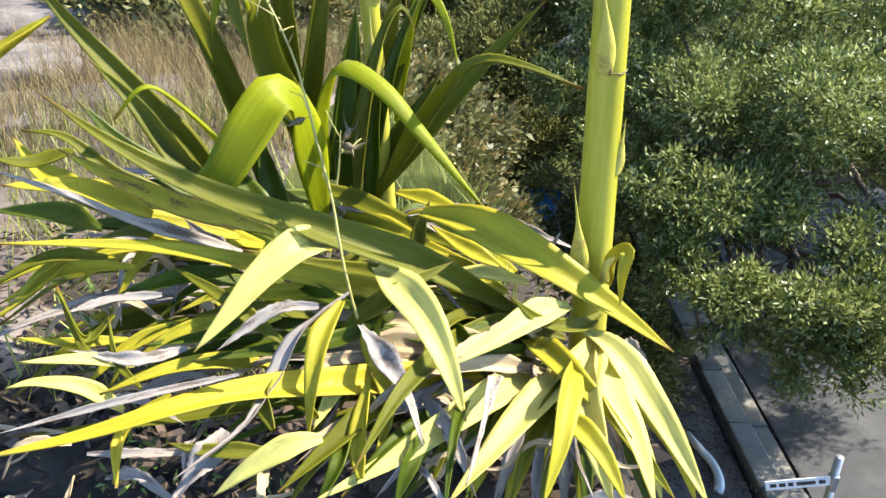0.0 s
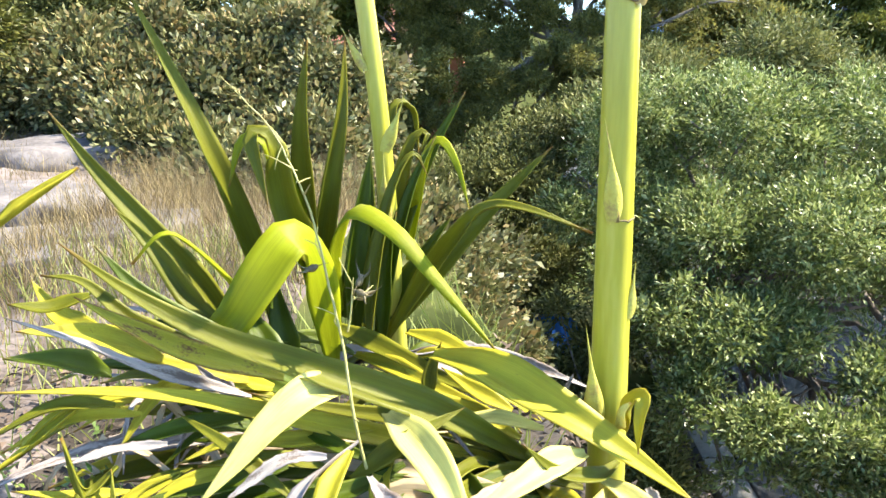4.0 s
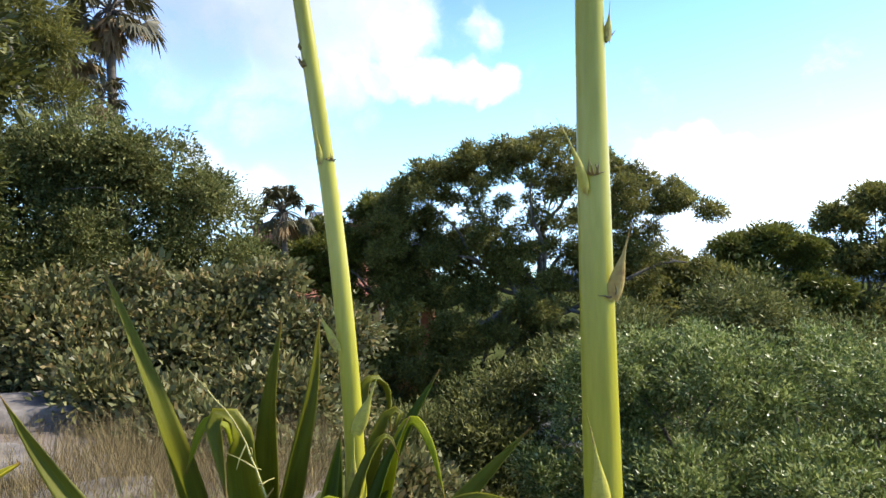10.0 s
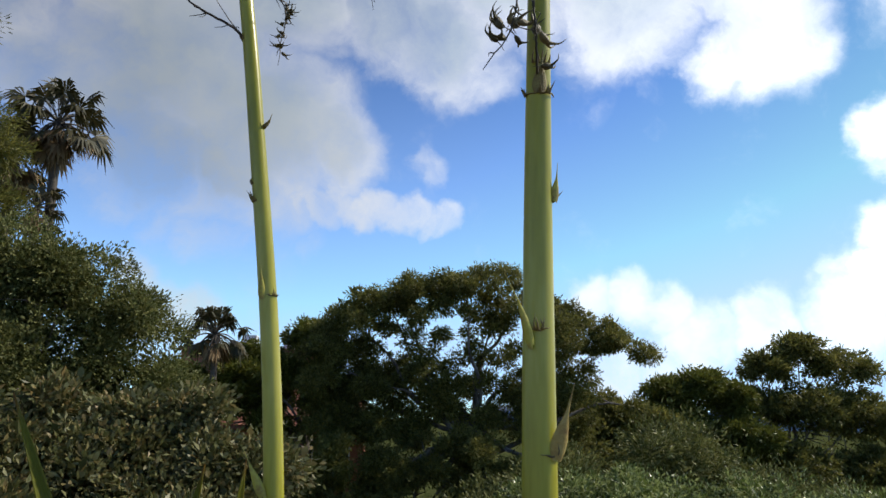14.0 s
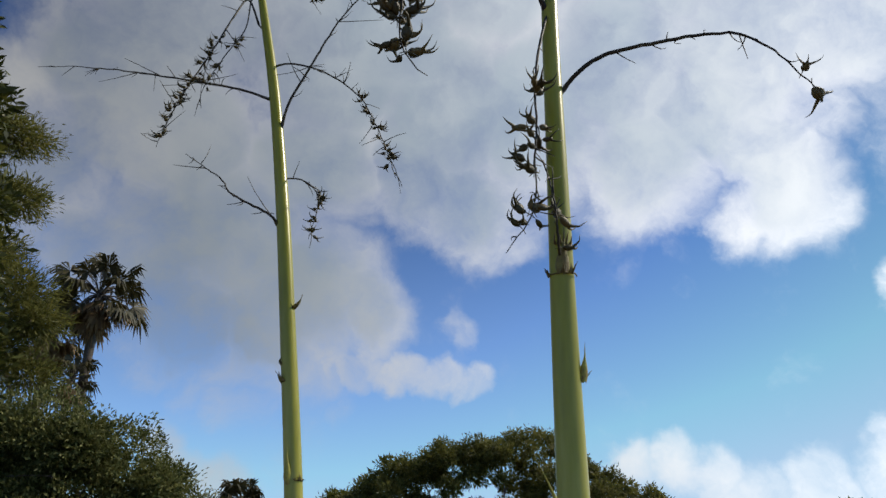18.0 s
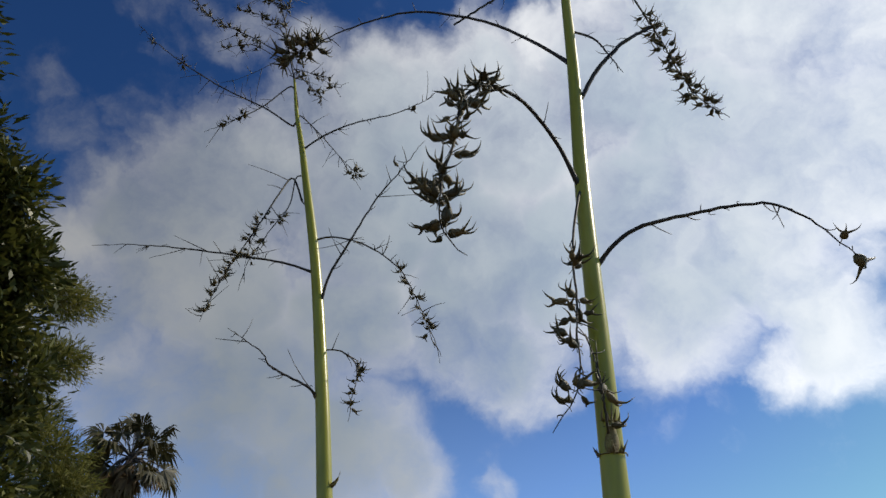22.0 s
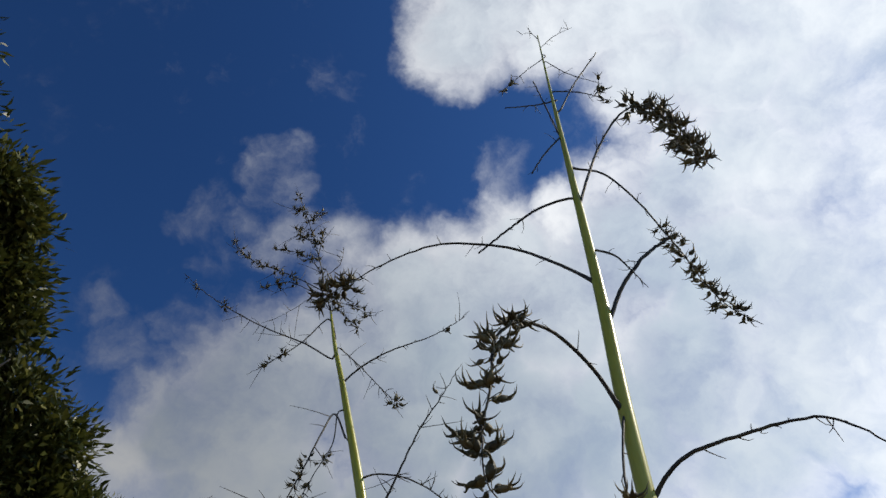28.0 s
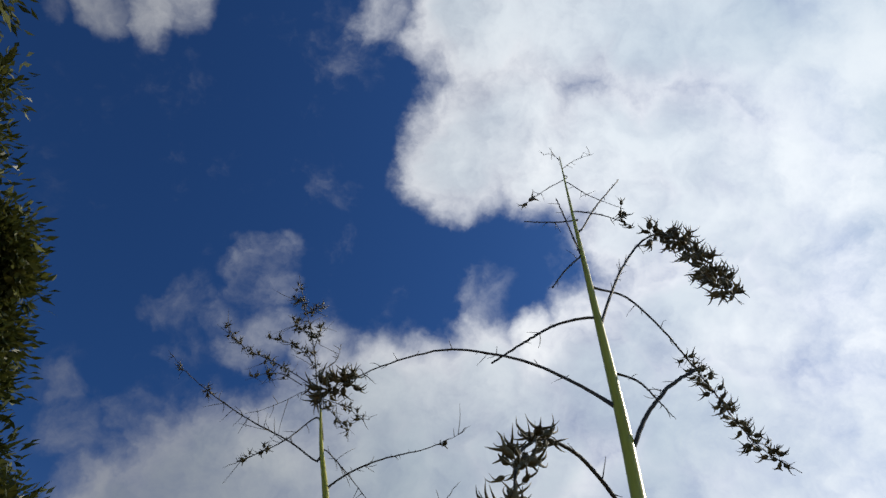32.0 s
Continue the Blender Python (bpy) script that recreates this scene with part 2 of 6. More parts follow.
wt.links.new(whiter.outputs[0], back_cloud.inputs["Color"])
back_cloud.inputs["Strength"].default_value = 0.68
wt.links.new(mask.outputs[0], mixed.inputs["Fac"])
wt.links.new(back_sky.outputs[0], mixed.inputs[1])
wt.links.new(back_cloud.outputs[0], mixed.inputs[2])
wt.links.new(mixed.outputs[0], world_out.inputs["Surface"])


# ---- materials ----
def material(name, colors, scale=8.0, rough=0.6, bump=0.0, bump_scale=None, through_light=0.0, vary="none", spread=0.5, metal=0.0,
             stretch=(1, 1, 1), coords="Object", specular=0.5, stops=None):
    """A surface whose colours run over noise at two scales, and over each piece (vary: island or object)."""
    m = bpy.data.materials.new(name)
    m.use_nodes = True
    nt = m.node_tree
    nt.nodes.clear()
    n = nt.nodes.new
    link = nt.links.new
    out, shader = n("ShaderNodeOutputMaterial"), n("ShaderNodeBsdfPrincipled")
    tc, mp = n("ShaderNodeTexCoord"), n("ShaderNodeMapping")
    link(tc.outputs[coords], mp.inputs["Vector"])
    mp.inputs["Scale"].default_value = stretch
    big, small = n("ShaderNodeTexNoise"), n("ShaderNodeTexNoise")
    for node, s, d in ((big, scale, 3.0), (small, scale * 6.5, 5.0)):
        link(mp.outputs[0], node.inputs["Vector"])
        node.inputs["Scale"].default_value, node.inputs["Detail"].default_value = s, d
    add = n("ShaderNodeMath")
    add.operation = "MULTIPLY_ADD"
    link(small.outputs["Fac"], add.inputs[0])
    add.inputs[1].default_value = 0.45
    link(big.outputs["Fac"], add.inputs[2])
    value = add.outputs[0]
    sub = n("ShaderNodeMath")
    sub.operation = "SUBTRACT"
    link(value, sub.inputs[0])
    sub.inputs[1].default_value = 0.225
    value = sub.outputs[0]
    if vary != "none":
        src = n("ShaderNodeNewGeometry").outputs["Random Per Island"] if vary == "island" else n("ShaderNodeObjectInfo").outputs["Random"]
        mixv = n("ShaderNodeMix")
        mixv.inputs[0].default_value = spread
        link(value, mixv.inputs[2])
        link(src, mixv.inputs[3])
        value = mixv.outputs[0]
    ramp = n("ShaderNodeValToRGB")
    els = ramp.color_ramp.elements
    while len(els) < len(colors):
        els.new(0.5)
    for k, col in enumerate(colors):
        els[k].position = stops[k] if stops else (0.25 + 0.5 * k / (len(colors) - 1) if vary == "none" else 0.1 + 0.8 * k / (len(colors) - 1))
        els[k].color = (*col, 1)
    link(value, ramp.inputs["Fac"])
    link(ramp.outputs["Color"], shader.inputs["Base Color"])
    shader.inputs["Roughness"].default_value, shader.inputs["Metallic"].default_value = rough, metal
    shader.inputs["Specular IOR Level"].default_value = specular
    if bump:
        b, bn = n("ShaderNodeBump"), n("ShaderNodeTexNoise")
        link(mp.outputs[0], bn.inputs["Vector"])
        bn.inputs["Scale"].default_value, bn.inputs["Detail"].default_value = bump_scale or scale * 8, 6.0
        b.inputs["Strength"].default_value, b.inputs["Distance"].default_value = min(1.0, bump), 0.02
        link(bn.outputs["Fac"], b.inputs["Height"])
        link(b.outputs[0], shader.inputs["Normal"])
    if through_light:
        tr, mx = n("ShaderNodeBsdfTranslucent"), n("ShaderNodeMixShader")
        link(ramp.outputs["Color"], tr.inputs["Color"])
        mx.inputs[0].default_value = through_light
        link(shader.outputs[0], mx.inputs[1])
        link(tr.outputs[0], mx.inputs[2])
        link(mx.outputs[0], out.inputs["Surface"])
    else:
        link(shader.outputs[0], out.inputs["Surface"])
    return m


def blade_material(name, body, margin, tip, through_light=0.3, rough=0.42, spots=0.0, spot_colour=(0.12, 0.06, 0.02)):
    """A strap leaf: fine lengthwise veins, blotches, another colour at the margins and a dry tip."""
    m = bpy.data.materials.new(name)
    m.use_nodes = True
    nt = m.node_tree
    nt.nodes.clear()
    n, link = nt.nodes.new, nt.links.new
    out, shader = n("ShaderNodeOutputMaterial"), n("ShaderNodeBsdfPrincipled")
    uv, sep, info = n("ShaderNodeUVMap"), n("ShaderNodeSeparateXYZ"), n("ShaderNodeObjectInfo")
    uv.uv_map = "blade"
    link(uv.outputs[0], sep.inputs[0])

    def calc(op, a, b=0.0, clamp=False):
        k = n("ShaderNodeMath")
        k.operation, k.use_clamp = op, clamp
        for slot, v in enumerate((a, b)):
            if isinstance(v, (int, float)):
                k.inputs[slot].default_value = v
            else:
                link(v, k.inputs[slot])
        return k.outputs[0]

    def blend(fac, a, b):
        k = n("ShaderNodeMix")
        k.data_type = "RGBA"
        link(fac, k.inputs[0])
        for slot, v in ((6, a), (7, b)):
            if isinstance(v, tuple):
                k.inputs[slot].default_value = (*v, 1)
            else:
                link(v, k.inputs[slot])
        return k.outputs[2]

    def fuzz(scale, detail, stretch):
        mp, tex, tc = n("ShaderNodeMapping"), n("ShaderNodeTexNoise"), n("ShaderNodeCombineXYZ")
        link(sep.outputs[0], tc.inputs[0])
        link(sep.outputs[1], tc.inputs[1])
        link(calc("MULTIPLY", info.outputs["Random"], 37.0), tc.inputs[2])
        link(tc.outputs[0], mp.inputs["Vector"])
        mp.inputs["Scale"].default_value = stretch
        link(mp.outputs[0], tex.inputs["Vector"])
        tex.inputs["Scale"].default_value, tex.inputs["Detail"].default_value = scale, detail
        return tex.outputs["Fac"]

    bands = fuzz(1.0, 2.0, (11, 0.9, 1))
    veins, patch, fine = fuzz(1.0, 4.0, (60, 1.6, 1)), fuzz(1.0, 4.0, (2.2, 5.0, 1)), fuzz(1.0, 6.0, (14, 60, 1))
    dark, light = tuple(c * 0.6 for c in body), tuple(min(1, c * 1.4) for c in body)
    col = blend(calc("ADD", calc("MULTIPLY", calc("SUBTRACT", veins, 0.5), 0.7), calc("ADD", calc("MULTIPLY", calc("SUBTRACT", bands, 0.5), 0.5), patch), True), dark, light)
    across = calc("ABSOLUTE", calc("SUBTRACT", sep.outputs[0], 0.5))
    edge = calc("MULTIPLY", calc("ADD", calc("SUBTRACT", across, 0.40), calc("MULTIPLY", calc("SUBTRACT", patch, 0.5), 0.25)), 8.0, True)
    col = blend(edge, col, margin)
    dry = calc("MULTIPLY", calc("SUBTRACT", calc("ADD", sep.outputs[1], calc("MULTIPLY", patch, 0.12)), 0.985), 14.0, True)
    col = blend(dry, col, tip)
    if spots:
        fleck = calc("MULTIPLY", calc("SUBTRACT", calc("ADD", calc("MULTIPLY", patch, 0.7), calc("MULTIPLY", fine, 0.3)), 1.0 - spots), 9.0, True)
        col = blend(fleck, col, spot_colour)
    scuff = calc("MULTIPLY", calc("SUBTRACT", fine, 0.66), 5.0, True)
    col = blend(scuff, col, tuple(0.5 * c + 0.5 * k for c, k in zip(tip, body)))
    link(col, shader.inputs["Base Color"])
    shader.inputs["Roughness"].default_value = rough
    shader.inputs["Specular IOR Level"].default_value = 0.22
    bump = n("ShaderNodeBump")
    bump.inputs["Strength"].default_value, bump.inputs["Distance"].default_value = 0.35, 0.004
    link(calc("ADD", veins, calc("MULTIPLY", fine, 0.3)), bump.inputs["Height"])
    link(bump.outputs[0], shader.inputs["Normal"])
    tr, mx = n("ShaderNodeBsdfTranslucent"), n("ShaderNodeMixShader")
    link(col, tr.inputs["Color"])
    mx.inputs[0].default_value = through_light
    link(shader.outputs[0], mx.inputs[1])
    link(tr.outputs[0], mx.inputs[2])
    link(mx.outputs[0], out.inputs["Surface"])
    return m


BLADES = {
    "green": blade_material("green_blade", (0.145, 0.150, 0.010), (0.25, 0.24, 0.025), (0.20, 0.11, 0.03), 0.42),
    # dark: deeper copy of green, the shade among the leaves put into its colour
    "dark": blade_material("shaded_green_blade", (0.060, 0.088, 0.003), (0.13, 0.16, 0.01), (0.16, 0.10, 0.03), 0.32),
    # arch: brighter copy of green, sunlight on the arching leaves put into its colour
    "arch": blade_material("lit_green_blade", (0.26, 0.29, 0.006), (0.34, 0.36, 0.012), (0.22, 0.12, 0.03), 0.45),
    "yellow": blade_material("yellow_green_blade", (0.40, 0.36, 0.026), (0.46, 0.38, 0.035), (0.26, 0.15, 0.05), 0.38, spots=0.36),
    "pale": blade_material("pale_yellow_blade", (0.62, 0.58, 0.17), (0.66, 0.58, 0.15), (0.36, 0.26, 0.08), 0.34, spots=0.33),
    "gold": blade_material("golden_blade", (0.50, 0.40, 0.025), (0.58, 0.47, 0.05), (0.34, 0.22, 0.08), 0.32, spots=0.38),
    "spotted": blade_material("spotted_blade", (0.30, 0.28, 0.02), (0.20, 0.10, 0.02), (0.16, 0.08, 0.03), 0.25, spots=0.50),
    "straw": blade_material("straw_blade", (0.42, 0.33, 0.20), (0.30, 0.21, 0.12), (0.25, 0.17, 0.10), 0.12, 0.7, spots=0.4),
    "dead": blade_material("dead_grey_blade", (0.31, 0.275, 0.245), (0.17, 0.14, 0.12), (0.22, 0.18, 0.15), 0.10, 0.8, spots=0.5, spot_colour=(0.14, 0.11, 0.09)),
}
stalk_skin = material("stalk_skin", [(0.27, 0.255, 0.016), (0.35, 0.325, 0.028), (0.42, 0.385, 0.06)], 5, 0.30, 0.02, 40, stretch=(3, 3, 0.35), specular=0.5)
bract_skin = material("bract_skin", [(0.42, 0.36, 0.05), (0.50, 0.46, 0.08), (0.30, 0.20, 0.06)], 18, 0.5, 0.2, through_light=0.2)
tan_bract = material("tan_bract_skin", [(0.20, 0.10, 0.04), (0.42, 0.30, 0.08), (0.52, 0.42, 0.16)], 14, 0.6, 0.3, through_light=0.2)
dry_bract = material("dry_bract_skin", [(0.10, 0.065, 0.03), (0.20, 0.15, 0.05), (0.24, 0.21, 0.06)], 30, 0.7, 0.3)
arm_skin = material("arm_skin", [(0.015, 0.011, 0.008), (0.036, 0.025, 0.014), (0.072, 0.056, 0.025)], 9, 0.6, 0.25, 120)
dry_stem = material("dry_stem_skin", [(0.22, 0.17, 0.05), (0.36, 0.31, 0.09), (0.42, 0.38, 0.14)], 9, 0.6, 0.2, 100)
capsule_skin = material("capsule_skin", [(0.026, 0.020, 0.006), (0.080, 0.062, 0.018), (0.22, 0.16, 0.060)], 22, 0.55, 0.25, 90, vary="object", spread=0.45)
olive_leaf = material("small_tree_leaf", [(0.050, 0.078, 0.016), (0.150, 0.190, 0.046), (0.40, 0.43, 0.17)], 0.5, 0.38, specular=0.42, through_light=0.34, vary="island", spread=0.75)
dark_leaf = material("dense_tree_leaf", [(0.054, 0.064, 0.018), (0.122, 0.132, 0.038), (0.28, 0.275, 0.105)], 0.4, 0.5, specular=0.15, through_light=0.28, vary="island", spread=0.7)
shrub_leaf = material("broad_shrub_leaf", [(0.044, 0.049, 0.015), (0.098, 0.104, 0.034), (0.20, 0.195, 0.080), (0.23, 0.160, 0.060)], 0.6, 0.45, specular=0.3, through_light=0.25, vary="island", spread=0.75)
gum_leaf = material("gum_leaf", [(0.044, 0.050, 0.013), (0.140, 0.140, 0.034), (0.32, 0.285, 0.075)], 0.25, 0.5, specular=0.25, through_light=0.4, vary="island", spread=0.5)
bright_gum_leaf = material("young_gum_leaf", [(0.056, 0.069, 0.012), (0.116, 0.128, 0.022), (0.217, 0.206, 0.045)], 0.25, 0.5, specular=0.25, through_light=0.3, vary="island", spread=0.5)
near_leaf = material("near_tree_leaf", [(0.022, 0.030, 0.007), (0.062, 0.070, 0.014), (0.16, 0.155, 0.034)], 0.8, 0.42, specular=0.3, through_light=0.25, vary="island", spread=0.7)
palm_leaf = material("palm_leaf", [(0.022, 0.023, 0.008), (0.050, 0.046, 0.016), (0.115, 0.092, 0.038)], 0.6, 0.5, through_light=0.15, vary="island", spread=0.6)
palm_dead = material("dead_palm_leaf", [(0.10, 0.06, 0.03), (0.22, 0.14, 0.065), (0.36, 0.25, 0.12)], 0.6, 0.8, through_light=0.15, vary="island", spread=0.6)
bark = material("rough_bark", [(0.07, 0.055, 0.045), (0.16, 0.13, 0.11), (0.26, 0.22, 0.19)], 3, 0.9, 0.6, stretch=(3, 3, 0.6))
gum_bark = material("pale_gum_bark", [(0.075, 0.060, 0.048), (0.14, 0.118, 0.10), (0.26, 0.225, 0.19)], 1.2, 0.85, 0.4, stretch=(3, 3, 0.7))
palm_bark = material("palm_bark", [(0.07, 0.055, 0.045), (0.13, 0.11, 0.09)], 3, 0.9, 0.6, stretch=(1, 1, 8))
undergrowth = material("leafy_undergrowth", [(0.022, 0.028, 0.010), (0.05, 0.06, 0.02), (0.10, 0.09, 0.04)], 0.9, 0.95, 0.9, 8, specular=0.0)
soil = material("soil_and_rock", [(0.036, 0.026, 0.019), (0.09, 0.068, 0.055), (0.16, 0.132, 0.118), (0.215, 0.182, 0.168)], 0.8, 0.95, 0.8, 14)
# the soil again, darkened so that the plants' shade is in its colour
shade_toned_soil = material("soil_with_painted_shade", [(0.009, 0.007, 0.005), (0.025, 0.018, 0.012), (0.061, 0.047, 0.036)], 1.4, 0.95, 0.9, 18)
rock = material("grey_sandstone", [(0.05, 0.045, 0.042), (0.115, 0.10, 0.094), (0.19, 0.17, 0.16)], 2.6, 0.95, 0.9, 10)
asphalt = material("asphalt", [(0.040, 0.041, 0.044), (0.055, 0.056, 0.06), (0.085, 0.085, 0.088)], 1.2, 0.9, 0.5, 160)
concrete = material("kerb_concrete", [(0.11, 0.105, 0.095), (0.20, 0.19, 0.17), (0.32, 0.30, 0.275)], 3.0, 0.9, 0.4, 70, vary="object", spread=0.3)
straw = material("dry_grass", [(0.085, 0.058, 0.028), (0.18, 0.132, 0.056), (0.32, 0.245, 0.105)], 0.8, 0.8, through_light=0.2, vary="island", spread=0.7)
green_grass = material("green_grass", [(0.10, 0.13, 0.02), (0.22, 0.25, 0.05), (0.34, 0.34, 0.10)], 0.8, 0.6, through_light=0.25, vary="island", spread=0.7)
litter_skin = material("leaf_litter", [(0.014, 0.009, 0.006), (0.042, 0.027, 0.015), (0.126, 0.087, 0.063)], 2.0, 0.9, vary="island", spread=0.8)
weed_leaf = material("weed_leaf", [(0.07, 0.13, 0.02), (0.14, 0.22, 0.04), (0.24, 0.30, 0.08)], 2.0, 0.45, through_light=0.3, vary="island", spread=0.6)
brick_wall = material("red_brick_wall", [(0.26, 0.085, 0.05), (0.38, 0.14, 0.08), (0.45, 0.22, 0.15)], 1.5, 0.9, 0.3, 30)
tile_skin = material("terracotta_tile", [(0.16, 0.06, 0.04), (0.28, 0.105, 0.07), (0.36, 0.17, 0.12)], 1.0, 0.85, 0.3, 20, vary="object", spread=0.5)
white_paint = material("white_paint", [(0.70, 0.70, 0.69), (0.80, 0.80, 0.79)], 2.0, 0.5, 0.05)
black_paint = material("black_paint", [(0.012, 0.012, 0.013), (0.025, 0.025, 0.026)], 4.0, 0.5)
zinc = material("galvanised_steel", [(0.30, 0.31, 0.31), (0.45, 0.46, 0.46)], 12.0, 0.45, 0.1, metal=0.8)
rubber = material("tyre_rubber", [(0.012, 0.012, 0.012), (0.03, 0.03, 0.03)], 9.0, 0.8)
car_paint = material("dark_blue_car_paint", [(0.03, 0.10, 0.30), (0.05, 0.16, 0.42)], 2.0, 0.25)
grey_plastic = material("grey_plastic", [(0.10, 0.10, 0.11), (0.2, 0.2, 0.21)], 6.0, 0.5)
glass = material("window_glass", [(0.02, 0.03, 0.04), (0.05, 0.06, 0.07)], 2.0, 0.08, specular=0.8)
green_metal = material("green_lamp_metal", [(0.02, 0.10, 0.08), (0.04, 0.16, 0.13)], 5.0, 0.4)


# ---- mesh helpers ----
def place(name, me, parent=None, label="", mats=()):
    ob = new(name, me)
    for mt in mats:
        if mt.name not in me.materials:
            me.materials.append(mt)
    if parent is not None:
        ob.parent = parent
    if label:
        ob["label"] = label
    return ob


def mesh_of(name, verts, faces, smooth=True):
    me = bpy.data.meshes.new(name)
    me.from_pydata([tuple(v) for v in verts], [], faces)
    me.update()
    if smooth:
        me.polygons.foreach_set("use_smooth", [True] * len(me.polygons))
    return me


def quads_mesh(name, co):
    """A mesh of loose quads from an array (n, 4, 3)."""
    n = len(co)
    me = bpy.data.meshes.new(name)
    me.vertices.add(4 * n)
    me.vertices.foreach_set("co", np.ascontiguousarray(co, dtype=np.float32).ravel())
    me.loops.add(4 * n)
    me.loops.foreach_set("vertex_index", np.arange(4 * n, dtype=np.int32))
    me.polygons.add(n)
    me.polygons.foreach_set("loop_start", np.arange(0, 4 * n, 4, dtype=np.int32))
    me.update(calc_edges=True)
    me.validate()
    return me


def thing(name, at=(0, 0, 0)):
    ob = new(name)
    ob.location = at
    ob.empty_display_size = 0.2
    return ob


def under(parent, ob):
    """Put ob under parent and keep it where it is in the world."""
    ob.parent = parent
    ob.matrix_parent_inverse = Matrix.Translation(parent.location).inverted()
    return ob


def spline(points, n):
    """A smooth line of n + 1 points through the given ones."""
    p = np.array(points, float)
    if len(p) == 2:
        return p[0] + (p[1] - p[0]) * np.linspace(0, 1, n + 1)[:, None]
    p = np.vstack([2 * p[0] - p[1], p, 2 * p[-1] - p[-2]])
    seg = np.linalg.norm(np.diff(p[1:-1], axis=0), axis=1)
    knots = np.concatenate([[0], np.cumsum(seg)])
    out = []
    for s in np.linspace(0, knots[-1], n + 1):
        k = min(int(np.searchsorted(knots, s, "right")) - 1, len(seg) - 1)
        u = (s - knots[k]) / max(seg[k], 1e-9)
        a, b, c, d = p[k], p[k + 1], p[k + 2], p[k + 3]
        out.append(0.5 * (2 * b + (c - a) * u + (2 * a - 5 * b + 4 * c - d) * u * u + (3 * b - a - 3 * c + d) * u ** 3))
    return np.array(out)


def tube(line, radii, sides=8, lumps=0.0, rng=None):
    """Vertices and faces of a closed tube along a line."""
    line = np.asarray(line, float)
    n = len(line)
    tan = np.gradient(line, axis=0)
    tan /= np.linalg.norm(tan, axis=1)[:, None] + 1e-12
    ref = np.array([0.31, 0.85, 0.2]) if abs(tan[0][1]) < 0.9 else np.array([1.0, 0, 0.1])
    verts, faces = [], []
    for i in range(n):
        u = np.cross(tan[i], ref)
        u /= np.linalg.norm(u) + 1e-12
        v = np.cross(tan[i], u)
        for k in range(sides):
            w = 2 * math.pi * k / sides
            r = radii[i] * (1 + (rng.uniform(-lumps, lumps) if rng else 0))
            verts.append(line[i] + r * (math.cos(w) * u + math.sin(w) * v))
    for i in range(n - 1):
        for k in range(sides):
            a, b = i * sides + k, i * sides + (k + 1) % sides
            faces.append((a, b, b + sides, a + sides))
    faces.append(tuple(range(sides - 1, -1, -1)))
    faces.append(tuple(range((n - 1) * sides, n * sides)))
    return verts, faces


def joined(pieces):
    verts, faces = [], []
    for v, f in pieces:
        o = len(verts)
        verts.extend(v)
        faces.extend(tuple(i + o for i in q) for q in f)
    return verts, faces


def box(x0, x1, y0, y1, z0, z1, bevel=0.0):
    bm = bmesh.new()
    bmesh.ops.create_cube(bm, size=1.0)
    for v in bm.verts:
        v.co = Vector(((x0 + x1) / 2 + v.co.x * (x1 - x0), (y0 + y1) / 2 + v.co.y * (y1 - y0), (z0 + z1) / 2 + v.co.z * (z1 - z0)))
    if bevel:
        bmesh.ops.bevel(bm, geom=bm.edges[:], offset=bevel, segments=2, affect="EDGES", profile=0.5)
    me = bpy.data.meshes.new("box")
    bm.to_mesh(me)
    bm.free()
    return me


def unit(v):
    return v / (np.linalg.norm(v, axis=-1, keepdims=True) + 1e-9)


def foliage(rng, blobs, count, length, width, clump=0.35, per=26, hang=0.0, shell=0.55, inner=0.12, lump=0.16):
    """Leaves, as an array of quads, gathered in clumps in the outer part of each blob (x, y, z, radius[, flatness]); a few larger sprays stand inside."""
    b = np.array([(*q, 1.0) if len(q) == 4 else q for q in blobs], float)
    n_clumps = max(len(b), count // per)
    pick = rng.choice(len(b), n_clumps, p=b[:, 3] ** 2 / (b[:, 3] ** 2).sum())
    d = unit(rng.normal(size=(n_clumps, 3)))
    rad = b[pick, 3] * (shell + (1.0 - shell) * rng.random(n_clumps) ** 0.5)
    rad *= 1 + lump * np.sin(d[:, 0] * 5 + pick * 2.1) * np.sin(d[:, 1] * 6 + pick) + lump * 0.7 * np.sin(d[:, 2] * 9 + pick * 1.3)
    deep = rng.random(n_clumps) < inner
    rad = np.where(deep, b[pick, 3] * 0.55 * rng.random(n_clumps) ** 0.5, rad)
    centre = b[pick, :3] + d * rad[:, None] * np.stack([np.ones(n_clumps), np.ones(n_clumps), b[pick, 4]], 1)
    size = clump * (0.5 + rng.random(n_clumps))
    which = np.repeat(np.arange(n_clumps), per)
    n = len(which)
    local = np.clip(rng.normal(size=(n, 3)), -1.7, 1.7) * 0.45
    pos = centre[which] + local * size[which][:, None] * np.array([1, 1, 0.75])
    out = unit(0.8 * d[which] + 0.9 * local + rng.normal(size=(n, 3)) * 0.6 + np.array([0, 0, 0.15 - hang]))
    side = unit(np.cross(out, rng.normal(size=(n, 3))))
    nor = np.cross(out, side)
    grow = np.where(deep[which], 1.7, 1.0)
    ln = (length * grow * (0.6 + 0.8 * rng.random(n)))[:, None]
    wd = (width * grow * (0.6 + 0.8 * rng.random(n)))[:, None] * 0.5
    bend = nor * ln * 0.12
    return np.stack([pos, pos + out * ln * 0.5 + side * wd + bend, pos + out * ln, pos + out * ln * 0.5 - side * wd + bend], 1)


